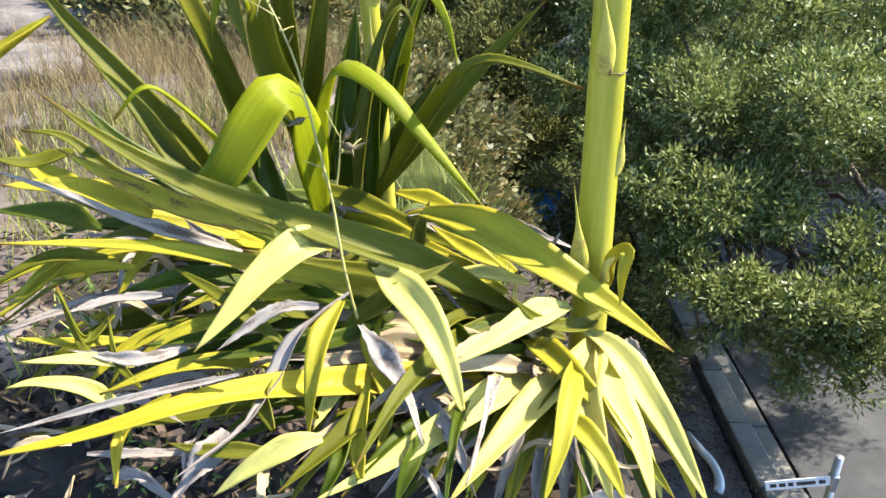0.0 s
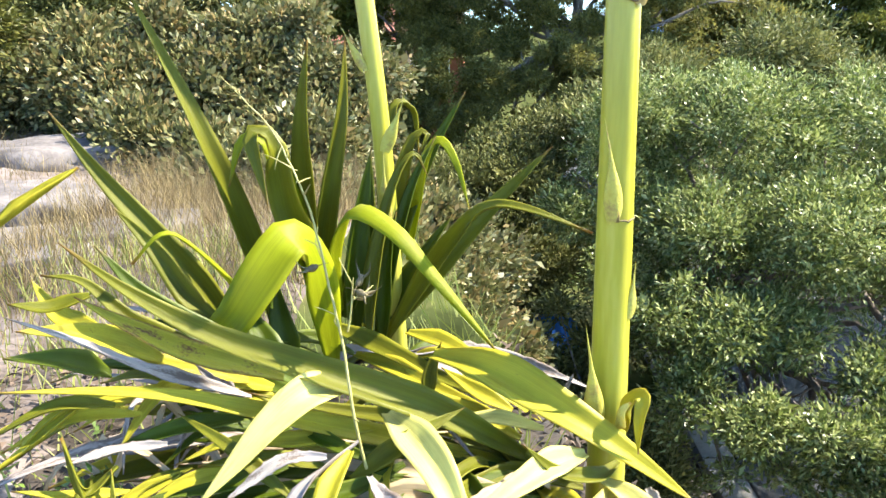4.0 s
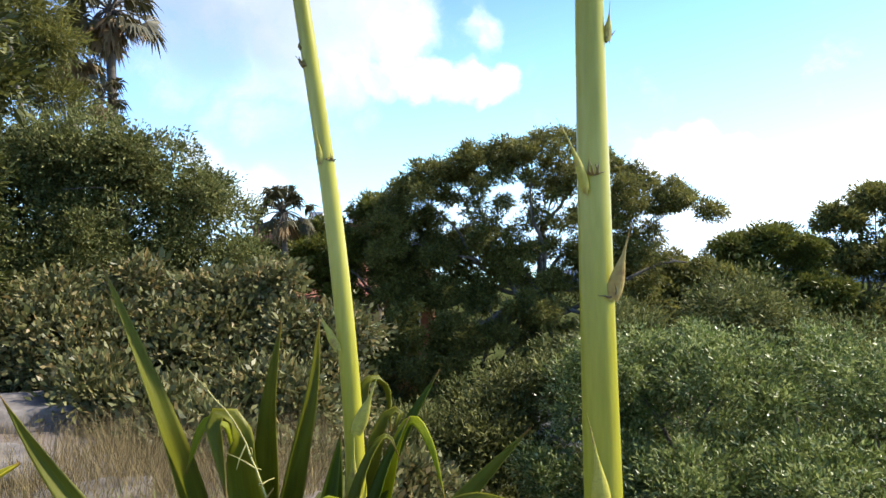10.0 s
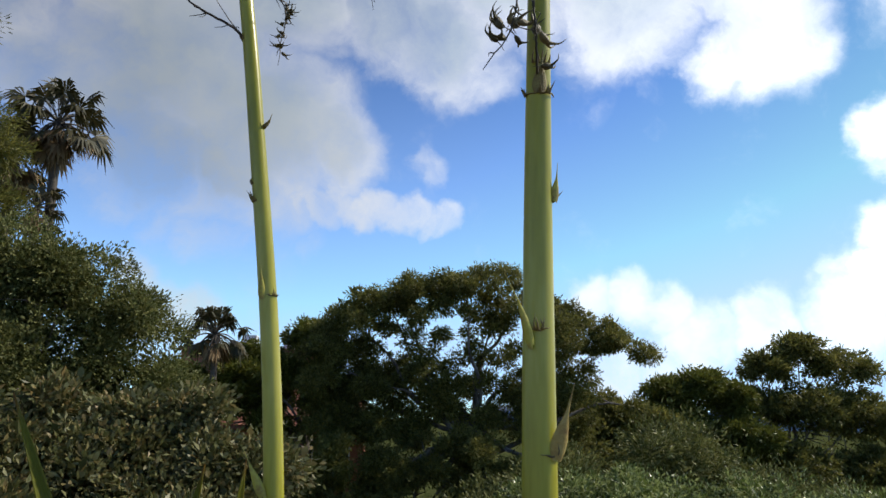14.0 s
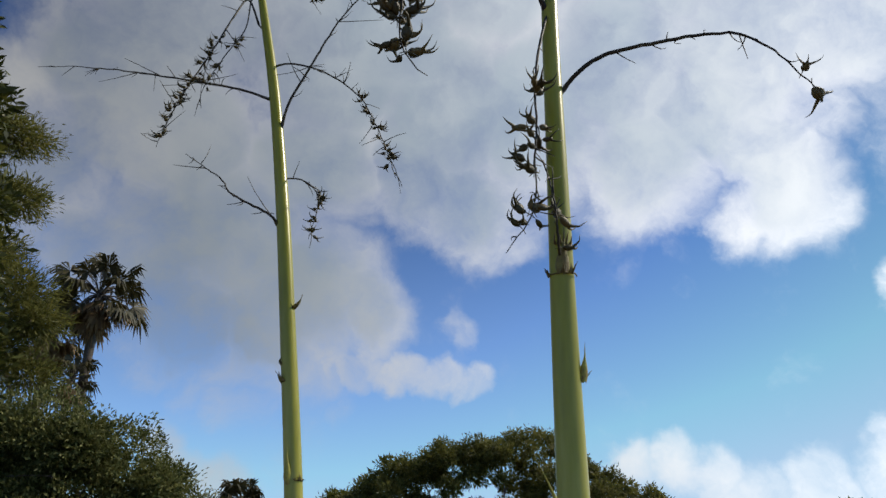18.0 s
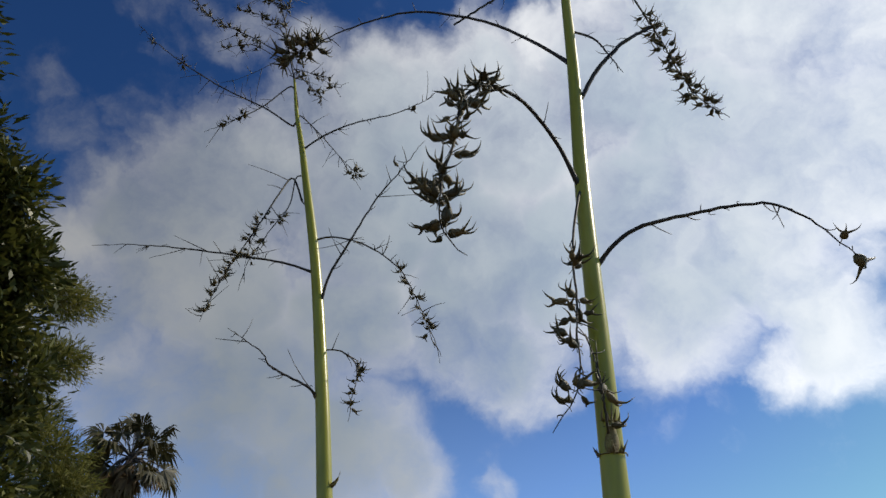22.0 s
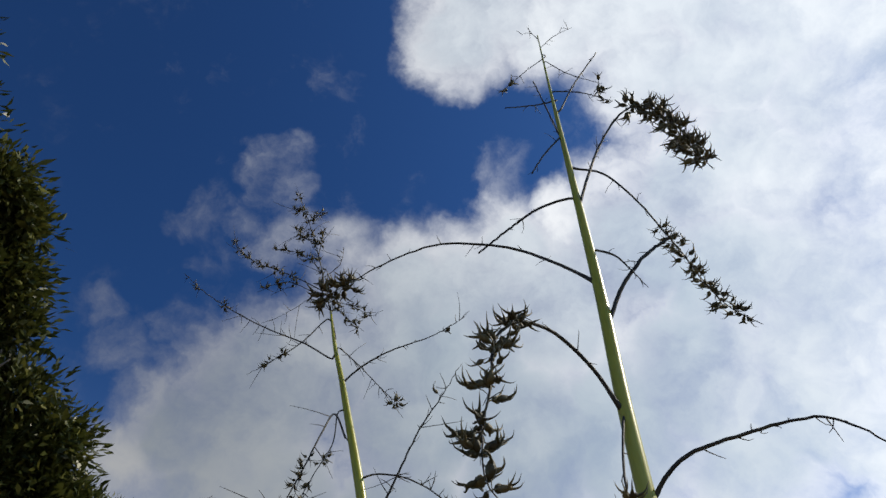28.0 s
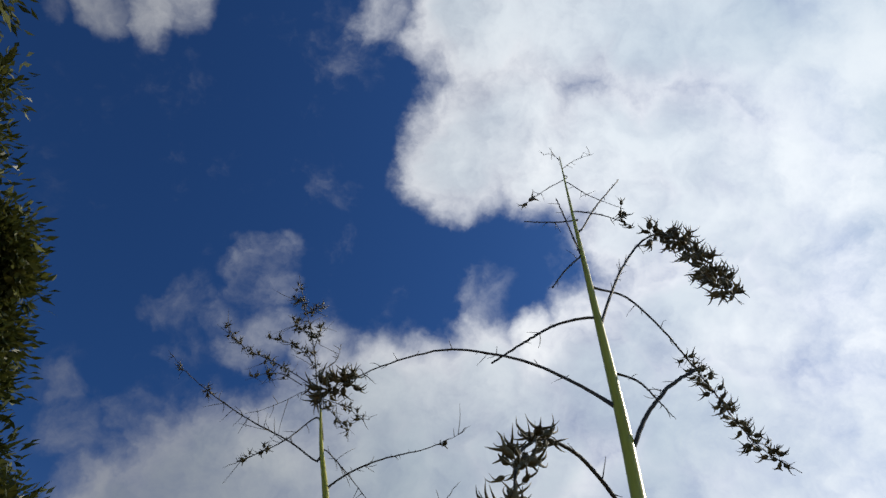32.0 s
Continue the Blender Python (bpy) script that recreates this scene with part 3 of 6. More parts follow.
def tree(name, label, base, fork, blobs, leaves, length, width, leaf_mat, bark_mat, radius, seed, clump=0.35, per=26, hang=0.0, shell=0.55,
         limbs=None, category="tree", group="", twigs=0, inner=0.12, split=0, fine=0.46, core=0.82, fill=0, puff=0.85):
    """A trunk, limbs that run into the crown's masses, and a crown of leaves."""
    rng = np.random.default_rng(seed)
    t = thing(name, base)
    base, fork = np.array(base, float), np.array(fork, float)
    mid = (base + fork) / 2 + rng.normal(size=3) * np.array([0.12, 0.12, 0.0]) * np.linalg.norm(fork - base)
    line = spline([base - [0, 0, 0.3], base, mid, fork], 14)
    v, f = tube(line, np.linspace(radius * 1.25, radius * 0.7, len(line)), 9, 0.06, rng)
    under(t, place("trunk", mesh_of("trunk", v, f), mats=(bark_mat,)))
    targets = blobs if limbs is None else blobs[:limbs]
    for q in targets:
        tip = np.array(q[:3])
        start = line[rng.integers(9, 15)]
        way = tip - start
        bow = np.cross(way, rng.normal(size=3))
        m1 = start + way * 0.35 + unit(bow) * 0.12 * np.linalg.norm(way) + [0, 0, 0.05 * np.linalg.norm(way)]
        m2 = start + way * 0.7 + unit(rng.normal(size=3)) * 0.10 * np.linalg.norm(way)
        ll = spline([start, m1, m2, tip], 12)
        pieces = [tube(ll, np.linspace(radius * 0.42, radius * 0.09, len(ll)), 6, 0.06, rng)]
        for _ in range(5 + twigs):
            k = rng.integers(4, 12)
            e = ll[k] + unit(rng.normal(size=3) + way / np.linalg.norm(way) * 0.8) * q[3] * rng.uniform(0.5, 1.0)
            tl = spline([ll[k], (ll[k] + e) / 2 + rng.normal(size=3) * 0.08 * q[3], e], 6)
            pieces.append(tube(tl, np.linspace(radius * 0.14, radius * 0.03, len(tl)), 4))
        v, f = joined(pieces)
        under(t, place("limb", mesh_of("limb", v, f), mats=(bark_mat,)))
    if fill:
        # smaller masses between the large ones
        extra = []
        for q in blobs:
            for _ in range(fill):
                d = rng.normal(size=3) * q[3] * 0.75
                extra.append((q[0] + d[0], q[1] + abs(d[1]) * 0.6, q[2] + d[2], q[3] * rng.uniform(0.45, 0.8)))
        blobs = list(blobs) + extra
    if split:
        parts = []
        for q in blobs:
            flat = q[4] if len(q) > 4 else 0.85
            for _ in range(split):
                d = unit(rng.normal(size=3))
                d[2] = abs(d[2]) * 0.9 - 0.25
                r = q[3] * rng.uniform(fine * 0.62, fine * 1.2)
                parts.append((q[0] + d[0] * (q[3] - r * 0.75), q[1] + d[1] * (q[3] - r * 0.75), q[2] + d[2] * (q[3] - r * 0.75) * flat, r, flat * rng.uniform(puff, puff + 0.3)))
        blobs = [(*q[:3], q[3] * core, (q[4] if len(q) > 4 else 0.9)) for q in blobs] + parts
    co = foliage(rng, blobs, leaves, length, width, clump, per, hang, shell, inner)
    under(t, place("crown", quads_mesh("crown", co), mats=(leaf_mat,)))
    return tagged(t, label, category, group)


# ---- ground ----
TERRACE = 5.22


def edge_x(y):
    return 0.38 - 0.30 * max(0.0, y - 2.2) if y > 2.2 else 0.38 + 0.10 * (2.2 - y)


def ground_z(x, y):
    """The terrace at the foot of the plant, the drop beside it, the verge and the flat land beyond."""
    n = noise.noise(Vector((x * 0.5, y * 0.5, 3.0))) * 0.16 + noise.noise(Vector((x * 1.9, y * 1.9, 7.0))) * 0.06 + noise.noise(Vector((x * 6.0, y * 6.0, 1.0))) * 0.022
    u = (x - edge_x(y)) / 1.15
    u = min(1.0, max(0.0, u))
    s = u * u * (3 - 2 * u)
    far = min(1.0, max(0.0, (y - 14) / 22))
    high = TERRACE + 0.02 * max(0.0, -x - 1) + n * 1.5 + max(0.0, min(1.0, (-x - 4) / 8)) * 1.0
    if y < 1.75 and -3 < x < 0.9:
        high -= 0.75 * min(1.0, (1.75 - y) / 0.6)
    high = high * (1 - far) + (2.0 + n) * far
    low = 0.10 + n * 0.12 if x < 3.42 else -0.10
    return high * (1 - s) + low * s


def axis(spans):
    return np.concatenate([np.linspace(a, b, n, endpoint=False) for a, b, n in spans] + [[spans[-1][1]]])


gx = axis([(-3000, -200, 6), (-200, -30, 10), (-30, -8, 22), (-8, -2.5, 36), (-2.5, 3.6, 80), (3.6, 12, 16), (12, 60, 12), (60, 300, 6), (300, 3000, 6)])
gy = axis([(-3000, -100, 6), (-100, -4, 12), (-4, 0.4, 16), (0.4, 4.0, 50), (4, 14, 60), (14, 40, 26), (40, 150, 12), (150, 3000, 10)])
gv = [(x, y, ground_z(x, y)) for y in gy for x in gx]
w = len(gx)
gf = [(j * w + i, j * w + i + 1, (j + 1) * w + i + 1, (j + 1) * w + i) for j in range(len(gy) - 1) for i in range(w - 1)]
ground = place("ground", mesh_of("ground", gv, gf), mats=(soil, undergrowth, shade_toned_soil))
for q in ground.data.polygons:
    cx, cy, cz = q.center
    # index 2: ragged oval round the plants, painted dark for the shade below their leaves
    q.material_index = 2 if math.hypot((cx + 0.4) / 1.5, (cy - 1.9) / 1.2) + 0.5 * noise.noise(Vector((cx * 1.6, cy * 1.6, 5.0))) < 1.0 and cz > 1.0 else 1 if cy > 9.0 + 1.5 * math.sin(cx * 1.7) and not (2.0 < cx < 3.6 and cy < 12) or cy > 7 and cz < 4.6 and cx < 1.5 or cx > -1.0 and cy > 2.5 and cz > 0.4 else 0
tagged(ground, "bare brown soil and weathered grey rock slope", "ground", kind="structure")

rv = []
for j in range(60):
    y = -12 + j * 0.9
    for i in range(9):
        x = 4.12 + i * 0.72
        rv.append((x, y, 0.02 + 0.05 * math.sin(math.pi * i / 8) + 0.004 * noise.noise(Vector((x, y, 0)))))
rf = [(j * 9 + i, j * 9 + i + 1, (j + 1) * 9 + i + 1, (j + 1) * 9 + i) for j in range(59) for i in range(8)]
road = place("road", mesh_of("road", rv, rf), mats=(asphalt,))
tagged(road, "dark grey worn asphalt road below the slope", "road", kind="structure")

kerb = thing("kerb", (3.7, 10, 0))
tagged(kerb, "weathered pale concrete kerb and gutter along the road", "kerb", kind="structure")
kerb_top, kerb_gutter = box(-0.15, 0.15, -0.59, 0.59, -0.05, 0.19, 0.018), box(-0.14, 0.14, -0.59, 0.59, -0.05, 0.04, 0.012)
rng = np.random.default_rng(4)
for j in range(32):
    y = -10.8 + j * 1.2
    x = 3.64 + 0.02 * math.sin(j * 0.7)
    a = under(kerb, place("kerb_stone", kerb_top, mats=(concrete,)))
    a.location, a.rotation_euler = (x, y, rng.normal() * 0.006), (rng.normal() * 0.006, 0, rng.normal() * 0.008)
    b = under(kerb, place("gutter_slab", kerb_gutter, mats=(concrete,)))
    b.location, b.rotation_euler = (x + 0.30, y + 0.1, rng.normal() * 0.004), (0, rng.normal() * 0.01, 0)

# ---- the two flowering plants ----
plant_rng = np.random.default_rng(11)
rosette_a = thing("giant_rosette_plant", (0.35, 1.75, 5.3))
tagged(rosette_a, "giant rosette plant with yellowing strap leaves and thick flower stalk", "plant", "flowering plants")
rosette_b = thing("giant_rosette_plant", (-0.28, 2.45, 5.3))
tagged(rosette_b, "giant rosette plant with upright green leaves and leaning stalk", "plant", "flowering plants")


def leaf(plant, tone, width, *points, taper=2.3, cup=0.34):
    """A thick channelled strap leaf from its base to its pointed tip."""
    n, m = 26, 6
    line = spline(points, n)
    tan = unit(np.gradient(line, axis=0))
    lean = plant_rng.uniform(-0.6, 0.6)
    twist = plant_rng.uniform(-0.35, 0.35)
    wave, phase = plant_rng.uniform(0.0, 0.05), plant_rng.uniform(0, 6)
    dead = tone in ("dead", "straw")
    if tone == "arch":
        cup = 0.10
    if dead:
        wave, twist = 0.25, plant_rng.uniform(-1.4, 1.4)
    top, bottom, uv = [], [], []
    sides = []
    for i in range(n + 1):
        q = np.cross(tan[i], np.array([lean + twist * (i / n - 0.5), -0.55, 0.80]))
        if np.linalg.norm(q) < 0.35 and sides:
            q = sides[-1] - tan[i] * np.dot(sides[-1], tan[i])
        q = q / (np.linalg.norm(q) + 1e-9)
        if sides and np.dot(q, sides[-1]) < 0:
            q = -q
        sides.append(q)
    sides = np.array(sides)
    for _ in range(4):
        sides[1:-1] = unit(sides[:-2] + 2 * sides[1:-1] + sides[2:])
    for i in range(n + 1):
        s = i / n
        side = sides[i] - tan[i] * np.dot(sides[i], tan[i])
        side /= np.linalg.norm(side) + 1e-9
        up = np.cross(side, tan[i])
        wd = 1.04 * width * min(1.0, 0.28 + 2.4 * s) * max(0.015, (1 - s ** taper)) * (1 - 0.10 * s)
        wd *= 1 + (plant_rng.uniform(-0.18, 0.18) if dead else plant_rng.uniform(-0.012, 0.012))
        for k in range(m + 1):
            u = k / m
            a = (u - 0.5) * 2
            rise = cup * wd * abs(a) ** 1.3 + wave * wd * math.sin(9 * s + phase) * a
            thick = (0.0012 if dead else 0.004) * (1 - 0.75 * a * a) + 0.0006
            p = line[i] + side * a * wd * 0.5 + up * rise
            top.append(p + up * thick)
            bottom.append(p - up * thick)
            uv.append((u, s))
    verts = top + bottom
    off, row = len(top), m + 1
    faces = []
    for i in range(n):
        for k in range(m):
            a = i * row + k
            faces.append((a, a + row, a + row + 1, a + 1))
            faces.append((off + a, off + a + 1, off + a + row + 1, off + a + row))
        a, b = i * row, i * row + m
        faces.append((a, off + a, off + a + row, a + row))
        faces.append((b, b + row, off + b + row, off + b))
    me = mesh_of("leaf", verts, faces)
    layer = me.uv_layers.new(name="blade")
    both = uv + uv
    idx = np.empty(len(me.loops), dtype=np.int32)
    me.loops.foreach_get("vertex_index", idx)
    layer.data.foreach_set("uv", np.array(both, dtype=np.float32)[idx].ravel())
    return under(plant, place("leaf", me, mats=(BLADES[tone],), label="dry grey curled dead leaf" if dead else ""))


AXES = {}


def stalk(plant, points, diameters):
    line = spline(points, 60)
    s = np.linspace(0, 1, 61)
    rad = np.interp(s, np.linspace(0, 1, len(diameters)), diameters) * 0.5
    v, f = tube(line, rad, 28, 0.002, plant_rng)
    AXES[plant] = np.array(line)
    return under(plant, place("stalk", mesh_of("stalk", v, f), mats=(stalk_skin,), label="smooth yellow-green flower stalk"))


stalk_right = stalk(rosette_a, [(0.352, 1.75, 5.25), (0.35, 1.75, 6.0), (0.348, 1.75, 6.6), (0.35, 1.75, 7.3), (0.358, 1.75, 7.9), (0.366, 1.75, 8.5), (0.385, 1.75, 9.0),
                                (0.396, 1.75, 9.6), (0.41, 1.75, 10.4), (0.422, 1.75, 11.0), (0.434, 1.75, 11.47)],
                    [.108, .098, .090, .083, .076, .068, .060, .053, .048, .044, .038, .031, .023, .016, .010, .006])
stalk_left = stalk(rosette_b, [(-0.27, 2.45, 5.3), (-0.29, 2.45, 6.1), (-0.312, 2.45, 6.55), (-0.365, 2.45, 7.1), (-0.45, 2.45, 7.72), (-0.51, 2.45, 8.13), (-0.60, 2.45, 8.66),
                               (-0.71, 2.45, 9.16), (-0.76, 2.45, 9.38), (-0.81, 2.45, 9.58), (-0.86, 2.45, 9.84)],
                   [.064, .064, .064, .063, .061, .058, .055, .052, .047, .042, .035, .024, .011])
PLANT_OF = {stalk_right: rosette_a, stalk_left: rosette_b}

leaf(rosette_a, 'green', 0.092, (0.14, 1.7, 5.62), (-0.08, 1.62, 5.79), (-0.34, 1.55, 5.93), (-0.57, 1.5, 6.05), (-0.73, 1.45, 6.18), (-0.82, 1.38, 6.31))
leaf(rosette_a, 'dark', 0.080, (-0.44, 1.72, 5.82), (-0.59, 1.66, 5.94), (-0.77, 1.62, 6.1), (-0.87, 1.6, 6.24))
leaf(rosette_a, 'spotted', 0.069, (-0.46, 1.6, 5.9), (-0.63, 1.53, 5.99), (-0.76, 1.48, 6.09), (-0.85, 1.45, 6.17))
leaf(rosette_a, 'yellow', 0.119, (-0.11, 1.85, 5.84), (0.02, 1.75, 5.85), (0.16, 1.68, 5.8), (0.33, 1.62, 5.71), (0.55, 1.6, 5.55))
leaf(rosette_a, 'yellow', 0.061, (0.12, 1.7, 5.6), (-0.03, 1.66, 5.65), (-0.28, 1.58, 5.76), (-0.48, 1.5, 5.86), (-0.66, 1.45, 5.93), (-0.82, 1.4, 5.97), (-0.99, 1.32, 6.01))
leaf(rosette_a, 'pale', 0.090, (-0.29, 1.62, 5.87), (-0.37, 1.5, 5.91), (-0.44, 1.42, 5.88), (-0.51, 1.34, 5.82), (-0.57, 1.28, 5.77))
leaf(rosette_a, 'pale', 0.102, (-0.21, 1.6, 5.8), (-0.15, 1.5, 5.8), (-0.08, 1.4, 5.77), (-0.03, 1.32, 5.7), (0.01, 1.26, 5.6))
leaf(rosette_a, 'gold', 0.081, (0.19, 1.56, 5.52), (0.04, 1.45, 5.58), (-0.21, 1.33, 5.65), (-0.43, 1.22, 5.71), (-0.57, 1.12, 5.74), (-0.71, 1.06, 5.73), (-0.91, 1.0, 5.72))
leaf(rosette_a, 'pale', 0.041, (-0.74, 1.25, 5.64), (-0.79, 1.22, 5.72), (-0.87, 1.2, 5.75), (-0.93, 1.18, 5.75))
leaf(rosette_a, 'yellow', 0.048, (-0.44, 1.4, 5.65), (-0.53, 1.34, 5.7), (-0.63, 1.27, 5.73), (-0.75, 1.2, 5.72))
leaf(rosette_a, 'pale', 0.033, (-0.72, 1.3, 5.72), (-0.79, 1.25, 5.77), (-0.9, 1.2, 5.8))
leaf(rosette_a, 'pale', 0.080, (0.2, 1.55, 5.54), (0.11, 1.42, 5.58), (0.0, 1.3, 5.59), (-0.14, 1.17, 5.58), (-0.3, 1.05, 5.57))
leaf(rosette_a, 'pale', 0.055, (-0.27, 1.1, 5.69), (-0.32, 1.08, 5.69), (-0.4, 1.05, 5.66), (-0.47, 1.02, 5.62))
leaf(rosette_a, 'green', 0.062, (-0.14, 1.35, 5.62), (-0.2, 1.25, 5.63), (-0.28, 1.15, 5.61), (-0.36, 1.06, 5.59))
leaf(rosette_a, 'pale', 0.095, (0.27, 1.5, 5.59), (0.22, 1.4, 5.59), (0.14, 1.28, 5.59), (0.06, 1.16, 5.59), (-0.03, 1.06, 5.56))
leaf(rosette_a, 'green', 0.044, (0.24, 1.42, 5.6), (0.18, 1.3, 5.58), (0.13, 1.2, 5.55), (0.1, 1.12, 5.51))
leaf(rosette_a, 'pale', 0.091, (0.32, 1.6, 5.61), (0.37, 1.52, 5.61), (0.43, 1.44, 5.55), (0.5, 1.36, 5.46), (0.58, 1.28, 5.33))
leaf(rosette_a, 'pale', 0.112, (0.34, 1.58, 5.6), (0.28, 1.38, 5.6), (0.29, 1.25, 5.56), (0.32, 1.14, 5.47))
leaf(rosette_a, 'pale', 0.107, (0.35, 1.56, 5.59), (0.34, 1.38, 5.58), (0.38, 1.28, 5.53), (0.42, 1.18, 5.43))
leaf(rosette_a, 'yellow', 0.079, (0.16, 1.6, 5.59), (0.22, 1.45, 5.63), (0.3, 1.34, 5.6), (0.38, 1.28, 5.54))
leaf(rosette_a, 'pale', 0.078, (0.27, 1.6, 5.69), (0.18, 1.52, 5.71), (0.08, 1.42, 5.71), (-0.02, 1.33, 5.7))
leaf(rosette_a, 'yellow', 0.065, (0.27, 1.45, 5.63), (0.23, 1.3, 5.64), (0.2, 1.18, 5.6), (0.16, 1.08, 5.53))
leaf(rosette_a, 'green', 0.040, (-0.4, 1.36, 5.74), (-0.53, 1.4, 5.83), (-0.66, 1.45, 5.89))
leaf(rosette_a, 'green', 0.052, (-0.28, 1.45, 5.72), (-0.17, 1.5, 5.78), (-0.02, 1.6, 5.82))
leaf(rosette_a, 'green', 0.049, (-0.13, 1.85, 5.71), (-0.12, 1.88, 5.78), (-0.09, 1.9, 5.86))
leaf(rosette_a, 'yellow', 0.055, (-0.27, 1.42, 5.81), (-0.3, 1.32, 5.78), (-0.31, 1.24, 5.72), (-0.32, 1.18, 5.62))
leaf(rosette_a, 'pale', 0.047, (-0.25, 1.36, 5.67), (-0.28, 1.3, 5.66), (-0.32, 1.22, 5.61))
leaf(rosette_a, 'yellow', 0.052, (-0.18, 1.55, 5.76), (-0.21, 1.42, 5.71), (-0.16, 1.28, 5.63), (-0.19, 1.15, 5.55))
leaf(rosette_a, 'green', 0.063, (0.21, 1.6, 5.52), (0.12, 1.68, 5.61), (0.02, 1.75, 5.67), (-0.16, 1.8, 5.7))
leaf(rosette_a, 'green', 0.051, (0.27, 1.62, 5.58), (0.1, 1.6, 5.64), (-0.02, 1.52, 5.66), (-0.13, 1.5, 5.72))
leaf(rosette_a, 'green', 0.040, (-0.38, 1.15, 5.67), (-0.41, 1.22, 5.7), (-0.39, 1.3, 5.73))
leaf(rosette_a, 'yellow', 0.055, (-0.2, 1.1, 5.59), (-0.21, 1.2, 5.63), (-0.2, 1.32, 5.69))
leaf(rosette_a, 'green', 0.025, (-0.76, 1.35, 5.82), (-0.81, 1.3, 5.79), (-0.84, 1.3, 5.92))
leaf(rosette_a, 'green', 0.022, (-0.82, 1.28, 5.8), (-0.8, 1.28, 5.75), (-0.84, 1.3, 5.9))
leaf(rosette_a, 'green', 0.055, (0.09, 1.55, 5.56), (0.03, 1.45, 5.56), (-0.02, 1.33, 5.52), (-0.07, 1.2, 5.46))
leaf(rosette_a, 'yellow', 0.060, (0.21, 1.3, 5.61), (0.29, 1.2, 5.57), (0.34, 1.12, 5.5))
leaf(rosette_a, 'yellow', 0.078, (0.39, 1.55, 5.57), (0.47, 1.48, 5.48), (0.54, 1.42, 5.38), (0.58, 1.36, 5.26))
leaf(rosette_a, 'green', 0.063, (0.18, 1.66, 5.57), (0.0, 1.72, 5.66), (-0.18, 1.76, 5.69), (-0.4, 1.76, 5.73), (-0.6, 1.72, 5.8))
leaf(rosette_a, 'dark', 0.050, (0.21, 1.64, 5.57), (0.06, 1.56, 5.64), (-0.08, 1.48, 5.67), (-0.24, 1.46, 5.73))
leaf(rosette_a, 'dark', 0.053, (0.12, 1.55, 5.56), (-0.05, 1.48, 5.61), (-0.21, 1.42, 5.63), (-0.33, 1.34, 5.61))
leaf(rosette_a, 'dark', 0.059, (0.23, 1.5, 5.56), (0.11, 1.36, 5.53), (0.04, 1.24, 5.5), (0.0, 1.16, 5.45))
leaf(rosette_a, 'dark', 0.046, (-0.16, 1.48, 5.74), (-0.28, 1.42, 5.71), (-0.43, 1.36, 5.72), (-0.6, 1.3, 5.73))
leaf(rosette_a, 'yellow', 0.045, (-0.25, 1.6, 5.76), (-0.41, 1.52, 5.78), (-0.55, 1.46, 5.81), (-0.66, 1.4, 5.79))
leaf(rosette_a, 'yellow', 0.056, (0.12, 1.72, 5.66), (0.0, 1.76, 5.71), (-0.12, 1.78, 5.75), (-0.28, 1.82, 5.82))
leaf(rosette_a, 'yellow', 0.054, (0.1, 1.76, 5.72), (0.0, 1.8, 5.76), (-0.09, 1.86, 5.8))
leaf(rosette_a, 'pale', 0.046, (0.18, 1.72, 5.69), (0.06, 1.72, 5.72), (-0.06, 1.7, 5.72), (-0.18, 1.7, 5.76))
leaf(rosette_a, 'green', 0.048, (0.36, 1.64, 5.64), (0.3, 1.58, 5.64), (0.2, 1.52, 5.69), (0.11, 1.5, 5.78))
leaf(rosette_a, 'pale', 0.066, (0.26, 1.56, 5.58), (0.38, 1.44, 5.5), (0.45, 1.34, 5.39), (0.47, 1.28, 5.33))
leaf(rosette_a, 'yellow', 0.058, (0.3, 1.5, 5.59), (0.39, 1.38, 5.48), (0.5, 1.28, 5.35))
leaf(rosette_a, 'green', 0.039, (-0.3, 1.2, 5.66), (-0.36, 1.26, 5.67), (-0.44, 1.3, 5.66))
leaf(rosette_a, 'dark', 0.050, (-0.07, 1.25, 5.59), (-0.11, 1.16, 5.57), (-0.14, 1.1, 5.51))
leaf(rosette_a, 'dark', 0.044, (-0.24, 1.22, 5.61), (-0.25, 1.12, 5.6), (-0.29, 1.06, 5.55))
leaf(rosette_a, 'yellow', 0.030, (-0.62, 1.24, 5.69), (-0.7, 1.18, 5.64), (-0.71, 1.1, 5.57))
leaf(rosette_a, 'green', 0.037, (-0.38, 1.12, 5.64), (-0.51, 1.1, 5.66), (-0.58, 1.1, 5.68))
leaf(rosette_b, 'yellow', 0.066, (-0.59, 1.72, 5.83), (-0.73, 1.64, 5.9), (-0.86, 1.58, 5.98), (-0.98, 1.54, 6.06))
leaf(rosette_b, 'green', 0.049, (-0.74, 1.8, 5.9), (-0.88, 1.76, 5.98), (-0.99, 1.74, 6.1), (-1.09, 1.72, 6.13))
leaf(rosette_b, 'green', 0.069, (-0.7, 1.9, 5.91), (-0.79, 1.92, 5.98), (-0.89, 1.94, 6.13), (-1.0, 1.96, 6.25))
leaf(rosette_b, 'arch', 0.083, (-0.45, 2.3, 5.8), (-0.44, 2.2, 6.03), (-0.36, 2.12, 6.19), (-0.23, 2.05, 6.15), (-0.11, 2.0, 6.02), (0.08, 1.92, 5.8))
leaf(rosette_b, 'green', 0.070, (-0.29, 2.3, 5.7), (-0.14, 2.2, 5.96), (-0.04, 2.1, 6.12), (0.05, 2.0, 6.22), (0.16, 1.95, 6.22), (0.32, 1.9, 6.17))
